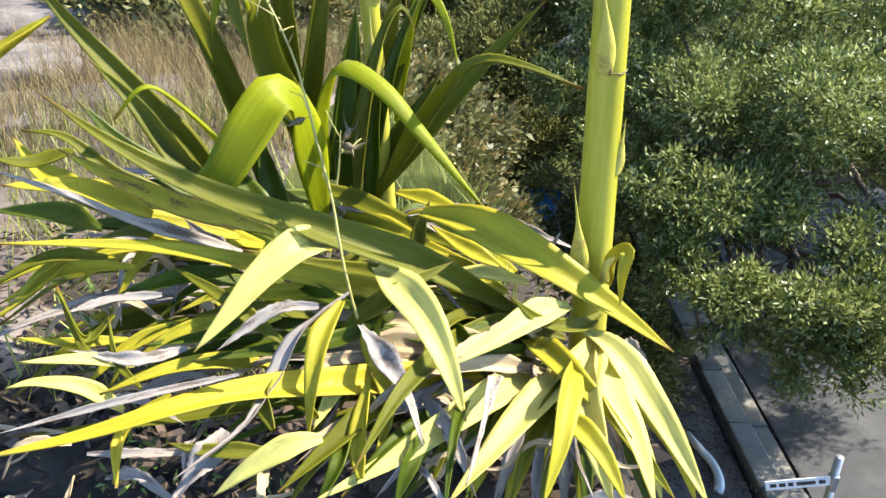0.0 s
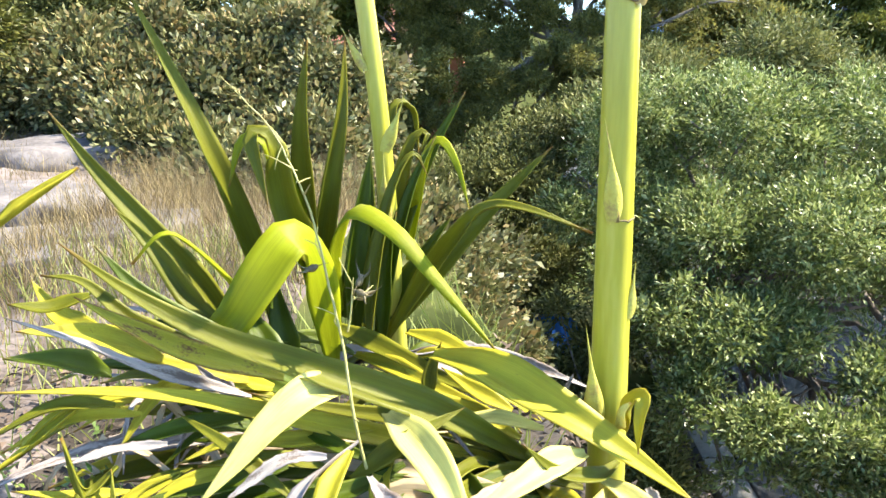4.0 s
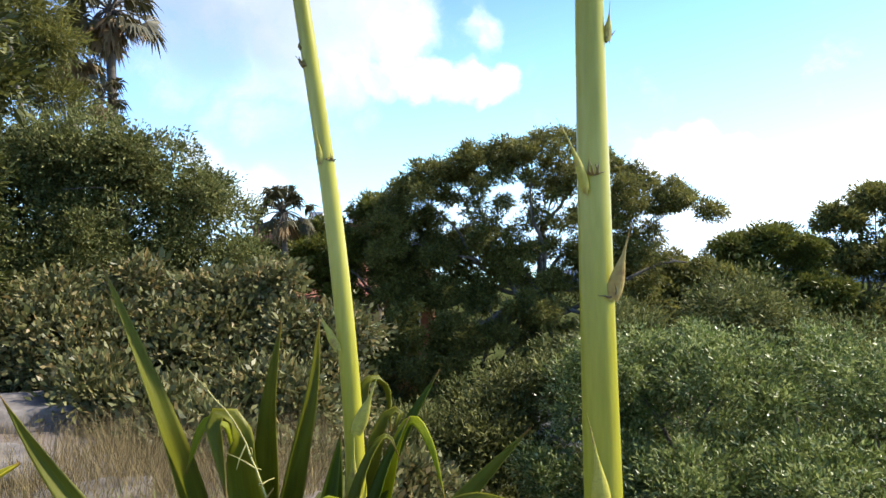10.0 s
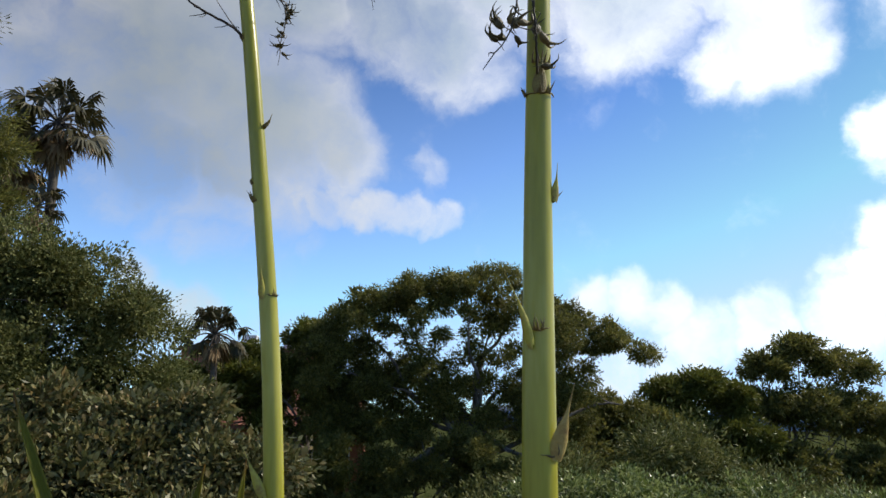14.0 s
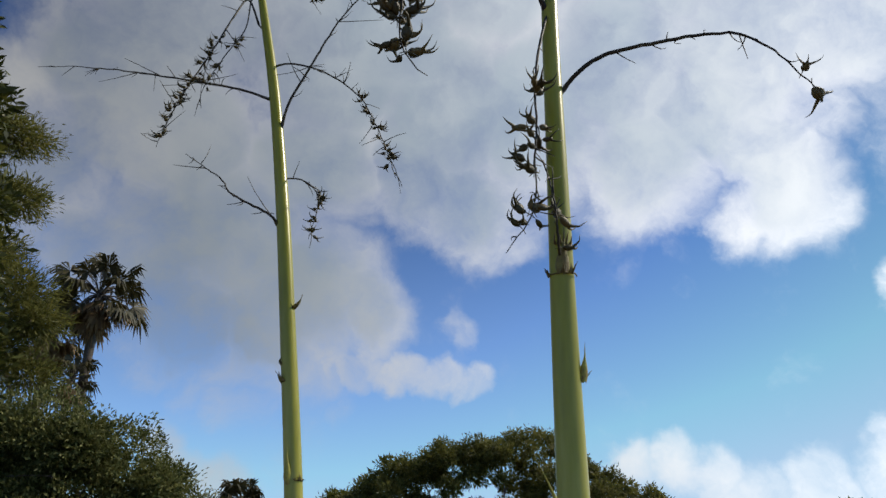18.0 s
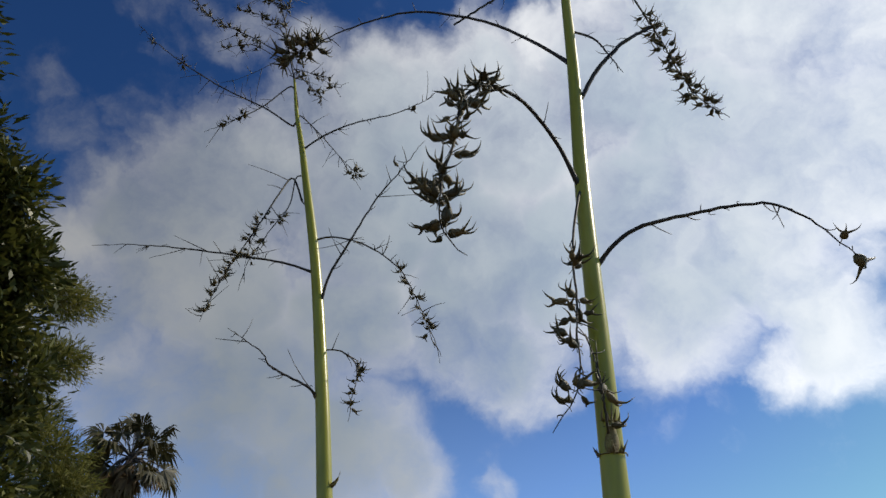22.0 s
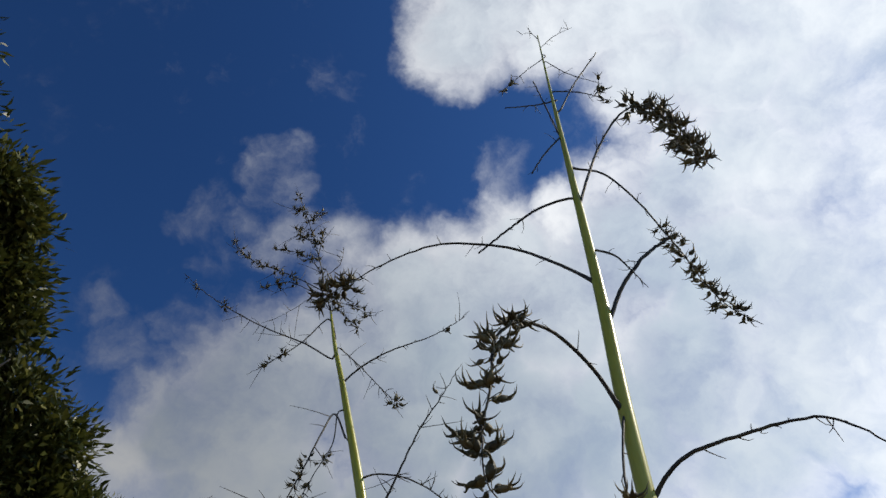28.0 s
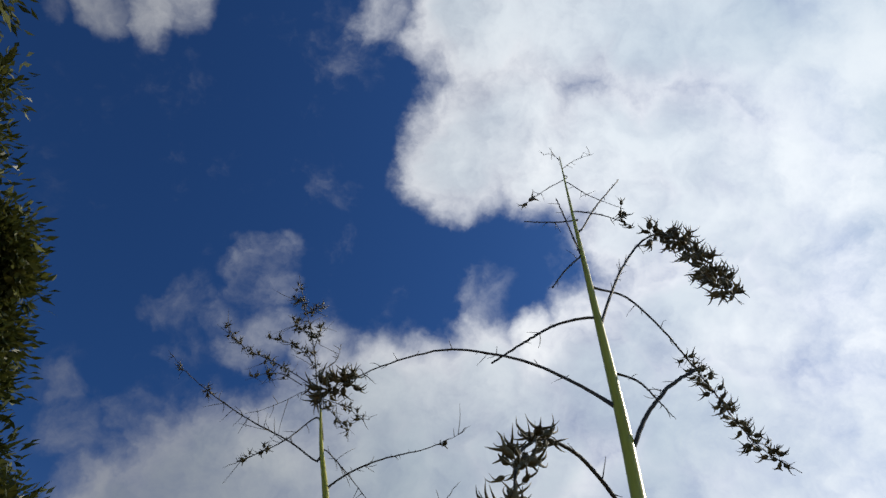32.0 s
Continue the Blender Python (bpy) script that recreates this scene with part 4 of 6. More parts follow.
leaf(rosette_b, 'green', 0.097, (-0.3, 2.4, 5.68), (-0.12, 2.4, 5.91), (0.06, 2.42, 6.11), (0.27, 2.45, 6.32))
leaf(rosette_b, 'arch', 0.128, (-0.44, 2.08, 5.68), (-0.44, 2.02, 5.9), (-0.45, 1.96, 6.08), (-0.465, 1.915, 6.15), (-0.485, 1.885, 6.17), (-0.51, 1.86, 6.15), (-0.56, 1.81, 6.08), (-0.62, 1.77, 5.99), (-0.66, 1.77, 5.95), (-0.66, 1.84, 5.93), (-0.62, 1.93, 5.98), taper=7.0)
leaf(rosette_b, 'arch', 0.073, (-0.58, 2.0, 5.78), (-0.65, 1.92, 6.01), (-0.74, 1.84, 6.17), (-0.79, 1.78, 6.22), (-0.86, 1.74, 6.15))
leaf(rosette_b, 'green', 0.092, (-0.78, 2.2, 5.74), (-0.82, 2.15, 5.89), (-0.96, 2.1, 6.13), (-1.08, 2.08, 6.31), (-1.19, 2.05, 6.51))
leaf(rosette_b, 'green', 0.096, (-0.71, 2.4, 5.69), (-0.75, 2.35, 5.99), (-0.83, 2.3, 6.33), (-0.94, 2.3, 6.62), (-1.04, 2.3, 6.87))
leaf(rosette_b, 'green', 0.110, (-0.56, 2.45, 5.74), (-0.55, 2.4, 6.12), (-0.54, 2.36, 6.4), (-0.5, 2.33, 6.68))
leaf(rosette_b, 'green', 0.084, (-0.55, 2.5, 5.72), (-0.54, 2.48, 5.94), (-0.49, 2.48, 6.2), (-0.44, 2.5, 6.45), (-0.42, 2.55, 6.69))
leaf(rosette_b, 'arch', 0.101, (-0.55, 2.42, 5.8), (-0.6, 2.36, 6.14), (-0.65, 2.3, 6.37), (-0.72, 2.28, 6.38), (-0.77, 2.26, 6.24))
leaf(rosette_b, 'green', 0.113, (-0.48, 2.4, 5.84), (-0.58, 2.3, 6.08), (-0.61, 2.24, 6.36), (-0.66, 2.2, 6.4), (-0.62, 2.16, 6.19))
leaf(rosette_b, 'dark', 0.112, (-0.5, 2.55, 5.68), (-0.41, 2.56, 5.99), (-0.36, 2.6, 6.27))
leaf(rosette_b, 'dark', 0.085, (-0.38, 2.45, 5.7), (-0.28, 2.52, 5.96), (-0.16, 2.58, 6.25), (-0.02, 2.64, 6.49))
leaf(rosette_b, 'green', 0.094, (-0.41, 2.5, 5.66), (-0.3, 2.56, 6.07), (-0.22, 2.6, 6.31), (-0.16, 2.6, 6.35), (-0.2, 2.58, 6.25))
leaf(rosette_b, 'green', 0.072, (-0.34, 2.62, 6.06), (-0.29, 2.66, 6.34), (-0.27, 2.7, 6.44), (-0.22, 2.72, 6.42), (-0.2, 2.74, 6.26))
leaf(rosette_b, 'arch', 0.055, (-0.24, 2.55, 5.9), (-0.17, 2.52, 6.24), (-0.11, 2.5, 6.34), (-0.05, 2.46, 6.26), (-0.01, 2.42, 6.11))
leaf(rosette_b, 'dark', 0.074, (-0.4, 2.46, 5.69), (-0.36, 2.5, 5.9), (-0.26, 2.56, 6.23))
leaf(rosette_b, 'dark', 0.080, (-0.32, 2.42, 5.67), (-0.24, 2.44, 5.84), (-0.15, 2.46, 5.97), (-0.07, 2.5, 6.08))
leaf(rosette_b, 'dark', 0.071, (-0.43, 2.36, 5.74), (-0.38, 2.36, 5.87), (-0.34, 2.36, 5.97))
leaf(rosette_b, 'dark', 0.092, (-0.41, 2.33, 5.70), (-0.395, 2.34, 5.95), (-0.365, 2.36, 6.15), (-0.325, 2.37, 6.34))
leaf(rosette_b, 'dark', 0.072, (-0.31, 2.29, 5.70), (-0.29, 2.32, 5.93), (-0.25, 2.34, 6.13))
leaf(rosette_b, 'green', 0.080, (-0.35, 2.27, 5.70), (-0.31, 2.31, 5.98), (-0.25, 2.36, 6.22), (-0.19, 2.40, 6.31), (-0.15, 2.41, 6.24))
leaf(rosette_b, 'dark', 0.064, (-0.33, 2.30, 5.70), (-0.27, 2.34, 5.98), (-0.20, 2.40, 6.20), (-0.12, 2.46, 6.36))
leaf(rosette_b, 'green', 0.078, (-0.5, 2.2, 5.8), (-0.3, 2.08, 5.76), (-0.1, 1.95, 5.72), (0.07, 1.85, 5.69))
leaf(rosette_b, 'yellow', 0.076, (-0.21, 2.15, 5.78), (-0.06, 2.02, 5.78), (0.08, 1.9, 5.73))
leaf(rosette_b, 'yellow', 0.067, (-0.37, 2.1, 5.73), (-0.24, 2.0, 5.73), (-0.11, 1.9, 5.71), (0.1, 1.8, 5.67))
leaf(rosette_b, 'yellow', 0.065, (-1.16, 1.68, 6.26), (-1.07, 1.75, 6.33), (-0.99, 1.8, 6.39))
leaf(rosette_b, 'dark', 0.066, (-0.84, 1.52, 5.95), (-0.9, 1.46, 6.01), (-1.0, 1.4, 6.05))
leaf(rosette_b, 'yellow', 0.072, (-1.03, 1.85, 5.92), (-1.16, 1.88, 5.95), (-1.25, 1.92, 6.05))
leaf(rosette_b, 'green', 0.054, (-0.96, 1.7, 6.08), (-1.04, 1.66, 6.06), (-1.12, 1.62, 6.09))
leaf(rosette_b, 'yellow', 0.075, (-0.76, 1.62, 5.94), (-0.9, 1.58, 6.02), (-1.03, 1.5, 6.07))
leaf(rosette_b, 'yellow', 0.038, (-0.77, 1.5, 5.86), (-0.9, 1.45, 5.88), (-1.05, 1.4, 5.82))
leaf(rosette_b, 'dark', 0.091, (-0.54, 1.8, 5.8), (-0.59, 1.85, 5.91), (-0.65, 1.9, 5.97))
leaf(rosette_b, 'dark', 0.086, (-0.53, 1.95, 5.76), (-0.56, 1.98, 5.89), (-0.58, 2.02, 6.03))
leaf(rosette_a, 'green', 0.034, (-0.63, 1.42, 5.77), (-0.72, 1.36, 5.75), (-0.78, 1.28, 5.67))
leaf(rosette_a, 'yellow', 0.035, (-0.88, 1.45, 5.91), (-0.95, 1.38, 5.86), (-1.01, 1.32, 5.83))
leaf(rosette_a, 'yellow', 0.036, (-0.65, 1.4, 5.77), (-0.75, 1.33, 5.74), (-0.82, 1.26, 5.69))
leaf(rosette_a, 'dark', 0.048, (-0.53, 1.5, 5.85), (-0.67, 1.45, 5.85), (-0.82, 1.38, 5.82))
leaf(rosette_a, 'dead', 0.031, (-0.68, 1.42, 5.83), (-0.77, 1.38, 5.84), (-0.86, 1.32, 5.84))
leaf(rosette_a, 'dark', 0.046, (-0.42, 1.44, 5.76), (-0.56, 1.38, 5.75), (-0.7, 1.32, 5.76))
leaf(rosette_a, 'green', 0.043, (-0.8, 1.45, 5.91), (-0.91, 1.4, 5.93), (-1.01, 1.34, 5.9))
leaf(rosette_a, 'yellow', 0.026, (-0.87, 1.46, 5.93), (-0.94, 1.4, 5.89), (-0.99, 1.36, 5.84))
leaf(rosette_a, 'yellow', 0.036, (-0.52, 1.42, 5.77), (-0.63, 1.36, 5.77), (-0.72, 1.3, 5.73))
leaf(rosette_a, 'yellow', 0.028, (-0.75, 1.36, 5.75), (-0.84, 1.3, 5.78), (-0.94, 1.26, 5.82))
leaf(rosette_a, 'green', 0.019, (-0.67, 1.22, 5.72), (-0.74, 1.28, 5.75), (-0.77, 1.34, 5.82))
leaf(rosette_a, 'gold', 0.026, (-0.69, 1.14, 5.68), (-0.68, 1.1, 5.66), (-0.68, 1.06, 5.6))
leaf(rosette_a, 'dead', 0.035, (-0.61, 1.34, 5.74), (-0.7, 1.28, 5.75), (-0.83, 1.26, 5.79))
leaf(rosette_a, 'dark', 0.050, (0.06, 1.42, 5.55), (-0.07, 1.28, 5.59), (-0.15, 1.18, 5.6), (-0.24, 1.08, 5.56))
leaf(rosette_a, 'dark', 0.040, (-0.16, 1.46, 5.68), (-0.23, 1.36, 5.66), (-0.27, 1.26, 5.63))
leaf(rosette_a, 'dark', 0.053, (-0.05, 1.55, 5.69), (0.02, 1.46, 5.65), (0.07, 1.38, 5.61))
leaf(rosette_a, 'green', 0.041, (-0.35, 1.5, 5.72), (-0.48, 1.44, 5.78), (-0.6, 1.38, 5.8))
leaf(rosette_a, 'dark', 0.042, (-0.41, 1.55, 5.79), (-0.29, 1.5, 5.76), (-0.21, 1.48, 5.74))
leaf(rosette_a, 'dead', 0.038, (-0.26, 1.46, 5.81), (-0.35, 1.34, 5.78), (-0.4, 1.25, 5.71), (-0.43, 1.12, 5.7), (-0.53, 1.0, 5.68))
leaf(rosette_a, 'dead', 0.051, (-0.23, 1.4, 5.76), (-0.17, 1.32, 5.72), (-0.12, 1.26, 5.67), (-0.08, 1.18, 5.6))
leaf(rosette_a, 'dead', 0.036, (-0.55, 1.62, 5.84), (-0.73, 1.5, 5.97), (-0.84, 1.43, 6.07), (-0.95, 1.36, 6.16))
leaf(rosette_a, 'dead', 0.038, (-0.56, 1.6, 5.84), (-0.62, 1.6, 5.89), (-0.67, 1.6, 5.94))
leaf(rosette_a, 'dead', 0.032, (0.24, 1.38, 5.61), (0.23, 1.25, 5.57), (0.28, 1.15, 5.48))
leaf(rosette_a, 'dead', 0.021, (-0.45, 1.2, 5.77), (-0.68, 1.12, 5.76), (-0.87, 1.04, 5.75))
leaf(rosette_a, 'dead', 0.039, (-0.32, 1.4, 5.81), (-0.42, 1.38, 5.81), (-0.53, 1.3, 5.76))
leaf(rosette_a, 'dead', 0.062, (-0.48, 1.15, 5.67), (-0.52, 1.08, 5.63), (-0.56, 1.02, 5.59))
leaf(rosette_a, 'dead', 0.038, (-0.1, 1.35, 5.62), (-0.02, 1.22, 5.6), (0.03, 1.14, 5.5))
leaf(rosette_a, 'yellow', 0.050, (0.39, 1.7, 5.7), (0.39, 1.66, 5.79), (0.41, 1.62, 5.83), (0.4, 1.6, 5.78), (0.4, 1.6, 5.69))
leaf(rosette_a, 'pale', 0.053, (0.36, 1.68, 5.72), (0.36, 1.64, 5.79), (0.38, 1.62, 5.82))
leaf(rosette_a, 'dead', 0.020, (0.25, 1.9, 5.68), (0.26, 1.9, 5.72), (0.28, 1.9, 5.76))
leaf(rosette_a, 'dead', 0.053, (0.43, 1.62, 5.58), (0.46, 1.58, 5.52), (0.49, 1.54, 5.42))

# thin dry strips caught among the leaves
for k in range(70):
    x, y = plant_rng.uniform(-1.0, 0.35), plant_rng.uniform(1.05, 1.75)
    z = 5.58 + 0.30 * (y - 1.05) - 0.10 * (x + 0.3) - plant_rng.uniform(0.04, 0.22)
    az, ln = plant_rng.uniform(0, 2 * math.pi), plant_rng.uniform(0.12, 0.34)
    dx, dy = math.cos(az) * ln, math.sin(az) * ln * 0.7
    leaf(rosette_a, ("dead", "straw", "straw")[k % 3], plant_rng.uniform(0.010, 0.030), (x, y, z), (x + dx * 0.4, y + dy * 0.4, z + plant_rng.uniform(-0.02, 0.06)),
         (x + dx * 0.7, y + dy * 0.7, z + plant_rng.uniform(-0.05, 0.03)), (x + dx, y + dy, z - plant_rng.uniform(0.0, 0.10)))

# leaves low on the uphill side of the second plant, many in the shade-toned dark green
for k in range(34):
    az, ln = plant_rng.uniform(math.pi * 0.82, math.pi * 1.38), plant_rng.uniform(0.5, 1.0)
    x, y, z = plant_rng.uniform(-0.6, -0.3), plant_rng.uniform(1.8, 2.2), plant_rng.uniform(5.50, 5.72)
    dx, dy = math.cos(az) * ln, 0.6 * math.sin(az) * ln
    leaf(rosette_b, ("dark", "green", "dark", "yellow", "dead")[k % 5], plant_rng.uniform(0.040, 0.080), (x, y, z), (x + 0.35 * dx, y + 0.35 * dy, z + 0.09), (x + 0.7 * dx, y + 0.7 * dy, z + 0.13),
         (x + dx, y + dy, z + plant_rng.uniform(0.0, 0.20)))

# leaves that run out under the bright ones, shade painted in by the dark tone
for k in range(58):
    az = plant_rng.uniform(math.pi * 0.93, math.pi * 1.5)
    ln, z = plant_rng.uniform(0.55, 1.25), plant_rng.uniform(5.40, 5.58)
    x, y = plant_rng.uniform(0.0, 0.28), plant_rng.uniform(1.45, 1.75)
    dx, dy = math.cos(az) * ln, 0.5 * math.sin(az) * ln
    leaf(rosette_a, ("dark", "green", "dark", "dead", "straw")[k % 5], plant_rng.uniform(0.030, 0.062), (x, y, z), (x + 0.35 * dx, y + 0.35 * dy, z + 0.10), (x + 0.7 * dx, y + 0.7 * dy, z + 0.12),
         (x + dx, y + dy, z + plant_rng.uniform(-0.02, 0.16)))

# dead leaves and some with shade in their dark colour, filling each clump's foot
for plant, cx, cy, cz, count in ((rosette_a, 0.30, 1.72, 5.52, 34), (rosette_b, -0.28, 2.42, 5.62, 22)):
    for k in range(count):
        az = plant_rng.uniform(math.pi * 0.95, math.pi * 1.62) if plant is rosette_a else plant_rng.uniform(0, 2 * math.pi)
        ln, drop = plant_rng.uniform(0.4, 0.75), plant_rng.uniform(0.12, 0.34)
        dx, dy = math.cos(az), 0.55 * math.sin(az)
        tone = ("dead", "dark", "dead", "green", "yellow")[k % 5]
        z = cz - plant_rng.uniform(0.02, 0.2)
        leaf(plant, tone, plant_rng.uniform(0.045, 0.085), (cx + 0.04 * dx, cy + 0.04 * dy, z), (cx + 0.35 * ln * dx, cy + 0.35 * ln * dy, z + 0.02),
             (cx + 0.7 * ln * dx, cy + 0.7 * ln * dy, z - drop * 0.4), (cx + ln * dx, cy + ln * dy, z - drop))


def capsule_mesh(seed, bend, fat, horns):
    """A swollen seed capsule along +z whose end draws out into dry horns bent towards +x."""
    r = np.random.default_rng(seed)
    prof = [(0.0, 0.03), (0.05, 0.09), (0.13, 0.15 * fat), (0.26, 0.20 * fat), (0.42, 0.18 * fat), (0.57, 0.12 * fat), (0.68, 0.07)]
    verts, faces = [], []
    for z, rr in prof:
        for k in range(8):
            a = 2 * math.pi * k / 8
            q = rr * (1 + 0.13 * math.cos(3 * a)) * (1 + r.uniform(-0.06, 0.06))
            verts.append((q * math.cos(a) + bend * 0.25 * max(0, z - 0.3) ** 2, q * math.sin(a), z))
    for i in range(len(prof) - 1):
        for k in range(8):
            a, b = i * 8 + k, i * 8 + (k + 1) % 8
            faces.append((a, b, b + 8, a + 8))
    faces += [tuple(range(7, -1, -1)), tuple(range(48, 56))]
    pieces = [(verts, faces), tube([(-0.15, 0.05, -0.5), (-0.05, 0.0, -0.25), (0, 0, 0.06)], [0.018, 0.02, 0.03], 4)]
    for h in range(horns):
        y = (h - (horns - 1) / 2) * 0.74 + r.uniform(-0.05, 0.05)
        ln = r.uniform(0.32, 0.58)
        l = spline([(0.0, 0, 0.50), (0.05 * bend, y * 0.4, 0.66), (0.20 * bend, y * 0.8, 0.66 + ln * 0.5), (0.56 * bend, y, 0.66 + ln * 0.72)], 6)
        pieces.append(tube(l, [0.09, 0.078, 0.062, 0.045, 0.031, 0.018, 0.005], 5))
    return mesh_of("seed_capsule", *joined(pieces))


CAPSULES = [capsule_mesh(k, bk, ft, hn) for k, (bk, ft, hn) in enumerate(((0.8, 1.0, 3), (1.1, 0.9, 2), (0.9, 1.1, 3), (1.2, 0.85, 2), (0.6, 1.15, 3)))]
for me in CAPSULES:
    me.materials.append(capsule_skin)


def arm(stem, kind, radius, capsules, start, *points):
    """A woody flowering arm with short side twigs, and seed capsules from start (0 to 1) to its end."""
    plant = PLANT_OF[stem]
    n = 36
    gaps = np.linalg.norm(AXES[plant] - np.array(points[0], float), axis=1)
    if 0.01 < gaps.min() < 0.13:
        # the arm springs from the heart of its stalk
        points = [tuple(AXES[plant][gaps.argmin()])] + list(points)
    line = spline(points, n)
    s = np.linspace(0, 1, n + 1)
    line = line + plant_rng.normal(size=line.shape) * radius * 0.18 * s[:, None]
    if kind == "stub":
        rad = radius * (1 - 0.35 * s)
    else:
        rad = radius * (1 - s) ** 0.75 * 0.82 + 0.0016
    rad[0], rad[1], rad[2] = radius * 1.5, radius * 1.2, radius * 1.05
    rad = rad * (0.5 if stem is stalk_left else 0.64)
    pieces = [tube(line, rad, 7)]
    long = np.linalg.norm(np.diff(line, axis=0), axis=1).sum()
    tan = unit(np.gradient(line, axis=0))
    bristly = stem is stalk_left and kind != "stem"
    for k in range(int(long * (22 if bristly else 13 if kind != "stub" else 6)) + 2):
        i = plant_rng.integers(6, n)
        way = unit(tan[i] * plant_rng.uniform(0.2, 0.9) + unit(plant_rng.normal(size=3)) * 0.9)
        ln = plant_rng.uniform(0.016, 0.075) * (2.6 if bristly and plant_rng.random() < 0.35 else 1.0)
        e = line[i] + way * ln
        tl = spline([line[i], line[i] + way * ln * 0.5 + plant_rng.normal(size=3) * 0.004, e], 3)
        pieces.append(tube(tl, [0.0022, 0.0017, 0.0013, 0.0008], 4))
    v, f = joined(pieces)
    ob = under(plant, place("flower_arm", mesh_of("flower_arm", v, f), mats=(dry_stem if kind == "stem" else arm_skin,), label="pale dry flower stem" if kind == "stem" else "thin dark woody flowering arm"))
    size = {"heavy": 0.058, "light": 0.036, "bare": 0.06, "stub": 0.04, "stem": 0.05}[kind]
    if stem is stalk_left and kind != "heavy" or radius < 0.008:
        size *= 0.88
    total = int(capsules * (2.1 if kind == "heavy" else 1.0 if kind == "bare" else 1.7))
    nodes = [start + (0.97 - start) * (k + plant_rng.uniform(0.1, 0.9)) / max(1, total // 4) for k in range(max(1, total // 4))]
    for k in range(total):
        at_node = nodes[k % len(nodes)] if capsules > 3 else start + (0.97 - start) * plant_rng.random()
        i = int(n * min(0.97, max(start, at_node + plant_rng.normal() * 0.008)))
        way = unit(plant_rng.normal(size=3) * np.array([1, 1, 0.6]) + np.array([0, 0, 0.05]))
        at = line[i] + way * plant_rng.uniform(0.05, 0.65 if kind == "heavy" else 0.55) * size
        c = place("seed_capsule", CAPSULES[plant_rng.integers(0, 5)])
        c.parent = ob
        zax = Vector(way)
        xax = (Vector((0, 0, 1)) + 0.35 * Vector(plant_rng.normal(size=3)) - zax * zax.z).normalized()
        yax = zax.cross(xax).normalized()
        xax = yax.cross(zax)
        turn = Matrix((xax, yax, zax)).transposed().to_4x4()
        c.matrix_local = Matrix.Translation(at) @ turn @ Matrix.Scale(size * plant_rng.uniform(0.75, 1.2), 4)
        c.matrix_parent_inverse = Matrix.Identity(4)
    return ob


arm(stalk_right, 'stem', 0.006, 1, 0.5, (-0.18, 1.5, 5.68), (-0.21, 1.47, 5.67), (-0.24, 1.46, 5.72), (-0.27, 1.48, 5.87), (-0.29, 1.52, 6.01), (-0.32, 1.56, 6.14), (-0.36, 1.6, 6.31), (-0.42, 1.64, 6.45), (-0.47, 1.66, 6.52), (-0.56, 1.68, 6.61))
arm(stalk_right, 'stem', 0.003, 2, 0.6, (-0.28, 1.53, 6.05), (-0.27, 1.53, 6.1), (-0.26, 1.53, 6.18))
arm(stalk_right, 'bare', 0.012, 2, 0.86, (0.39, 1.75, 8.19), (0.42, 1.72, 8.22), (0.49, 1.68, 8.26), (0.63, 1.64, 8.28), (0.82, 1.6, 8.29), (0.91, 1.58, 8.24), (1.02, 1.56, 8.07))
arm(stalk_right, 'heavy', 0.012, 27, 0.4, (0.36, 1.75, 8.47), (0.28, 1.66, 8.59), (0.17, 1.55, 8.65), (0.07, 1.48, 8.64), (0.01, 1.45, 8.58), (-0.02, 1.43, 8.50), (-0.04, 1.43, 8.34), (-0.07, 1.43, 8.20), (-0.07, 1.43, 8.08), (-0.04, 1.43, 8.00), (-0.00, 1.43, 7.96))
arm(stalk_right, 'heavy', 0.007, 12, 0.42, (0.35, 1.73, 8.44), (0.31, 1.68, 8.26), (0.29, 1.65, 8.10), (0.29, 1.65, 7.99), (0.28, 1.65, 7.88), (0.28, 1.65, 7.79), (0.26, 1.65, 7.71), (0.20, 1.65, 7.62))
arm(stalk_right, 'bare', 0.006, 3, 0.2, (0.34, 1.7, 7.65), (0.33, 1.66, 7.7), (0.32, 1.64, 7.78), (0.3, 1.64, 7.88))
arm(stalk_right, 'stub', 0.014, 0, 1, (0.4, 1.75, 8.9), (0.47, 1.72, 9.03), (0.59, 1.7, 9.17), (0.72, 1.7, 9.27))
arm(stalk_right, 'heavy', 0.012, 16, 0.87, (0.37, 1.75, 9.10), (0.26, 1.77, 9.24), (0.11, 1.79, 9.38), (-0.05, 1.81, 9.47), (-0.22, 1.83, 9.52), (-0.35, 1.86, 9.52), (-0.47, 1.88, 9.48), (-0.59, 1.90, 9.42), (-0.69, 1.92, 9.37), (-0.74, 1.94, 9.30))
arm(stalk_right, 'bare', 0.008, 0, 1, (0.41, 1.75, 9.28), (0.47, 1.72, 9.2), (0.51, 1.7, 9.08), (0.54, 1.68, 8.96))
arm(stalk_right, 'stub', 0.01, 0, 1, (0.37, 1.75, 9.65), (0.23, 1.78, 9.64), (0.08, 1.8, 9.53), (-0.05, 1.82, 9.42))
arm(stalk_right, 'heavy', 0.012, 48, 0.52, (0.39, 1.75, 9.56), (0.46, 1.73, 9.76), (0.56, 1.72, 10.01), (0.68, 1.70, 10.22), (0.79, 1.69, 10.31), (0.86, 1.67, 10.20), (0.90, 1.65, 9.98), (0.92, 1.64, 9.75), (0.95, 1.62, 9.57))
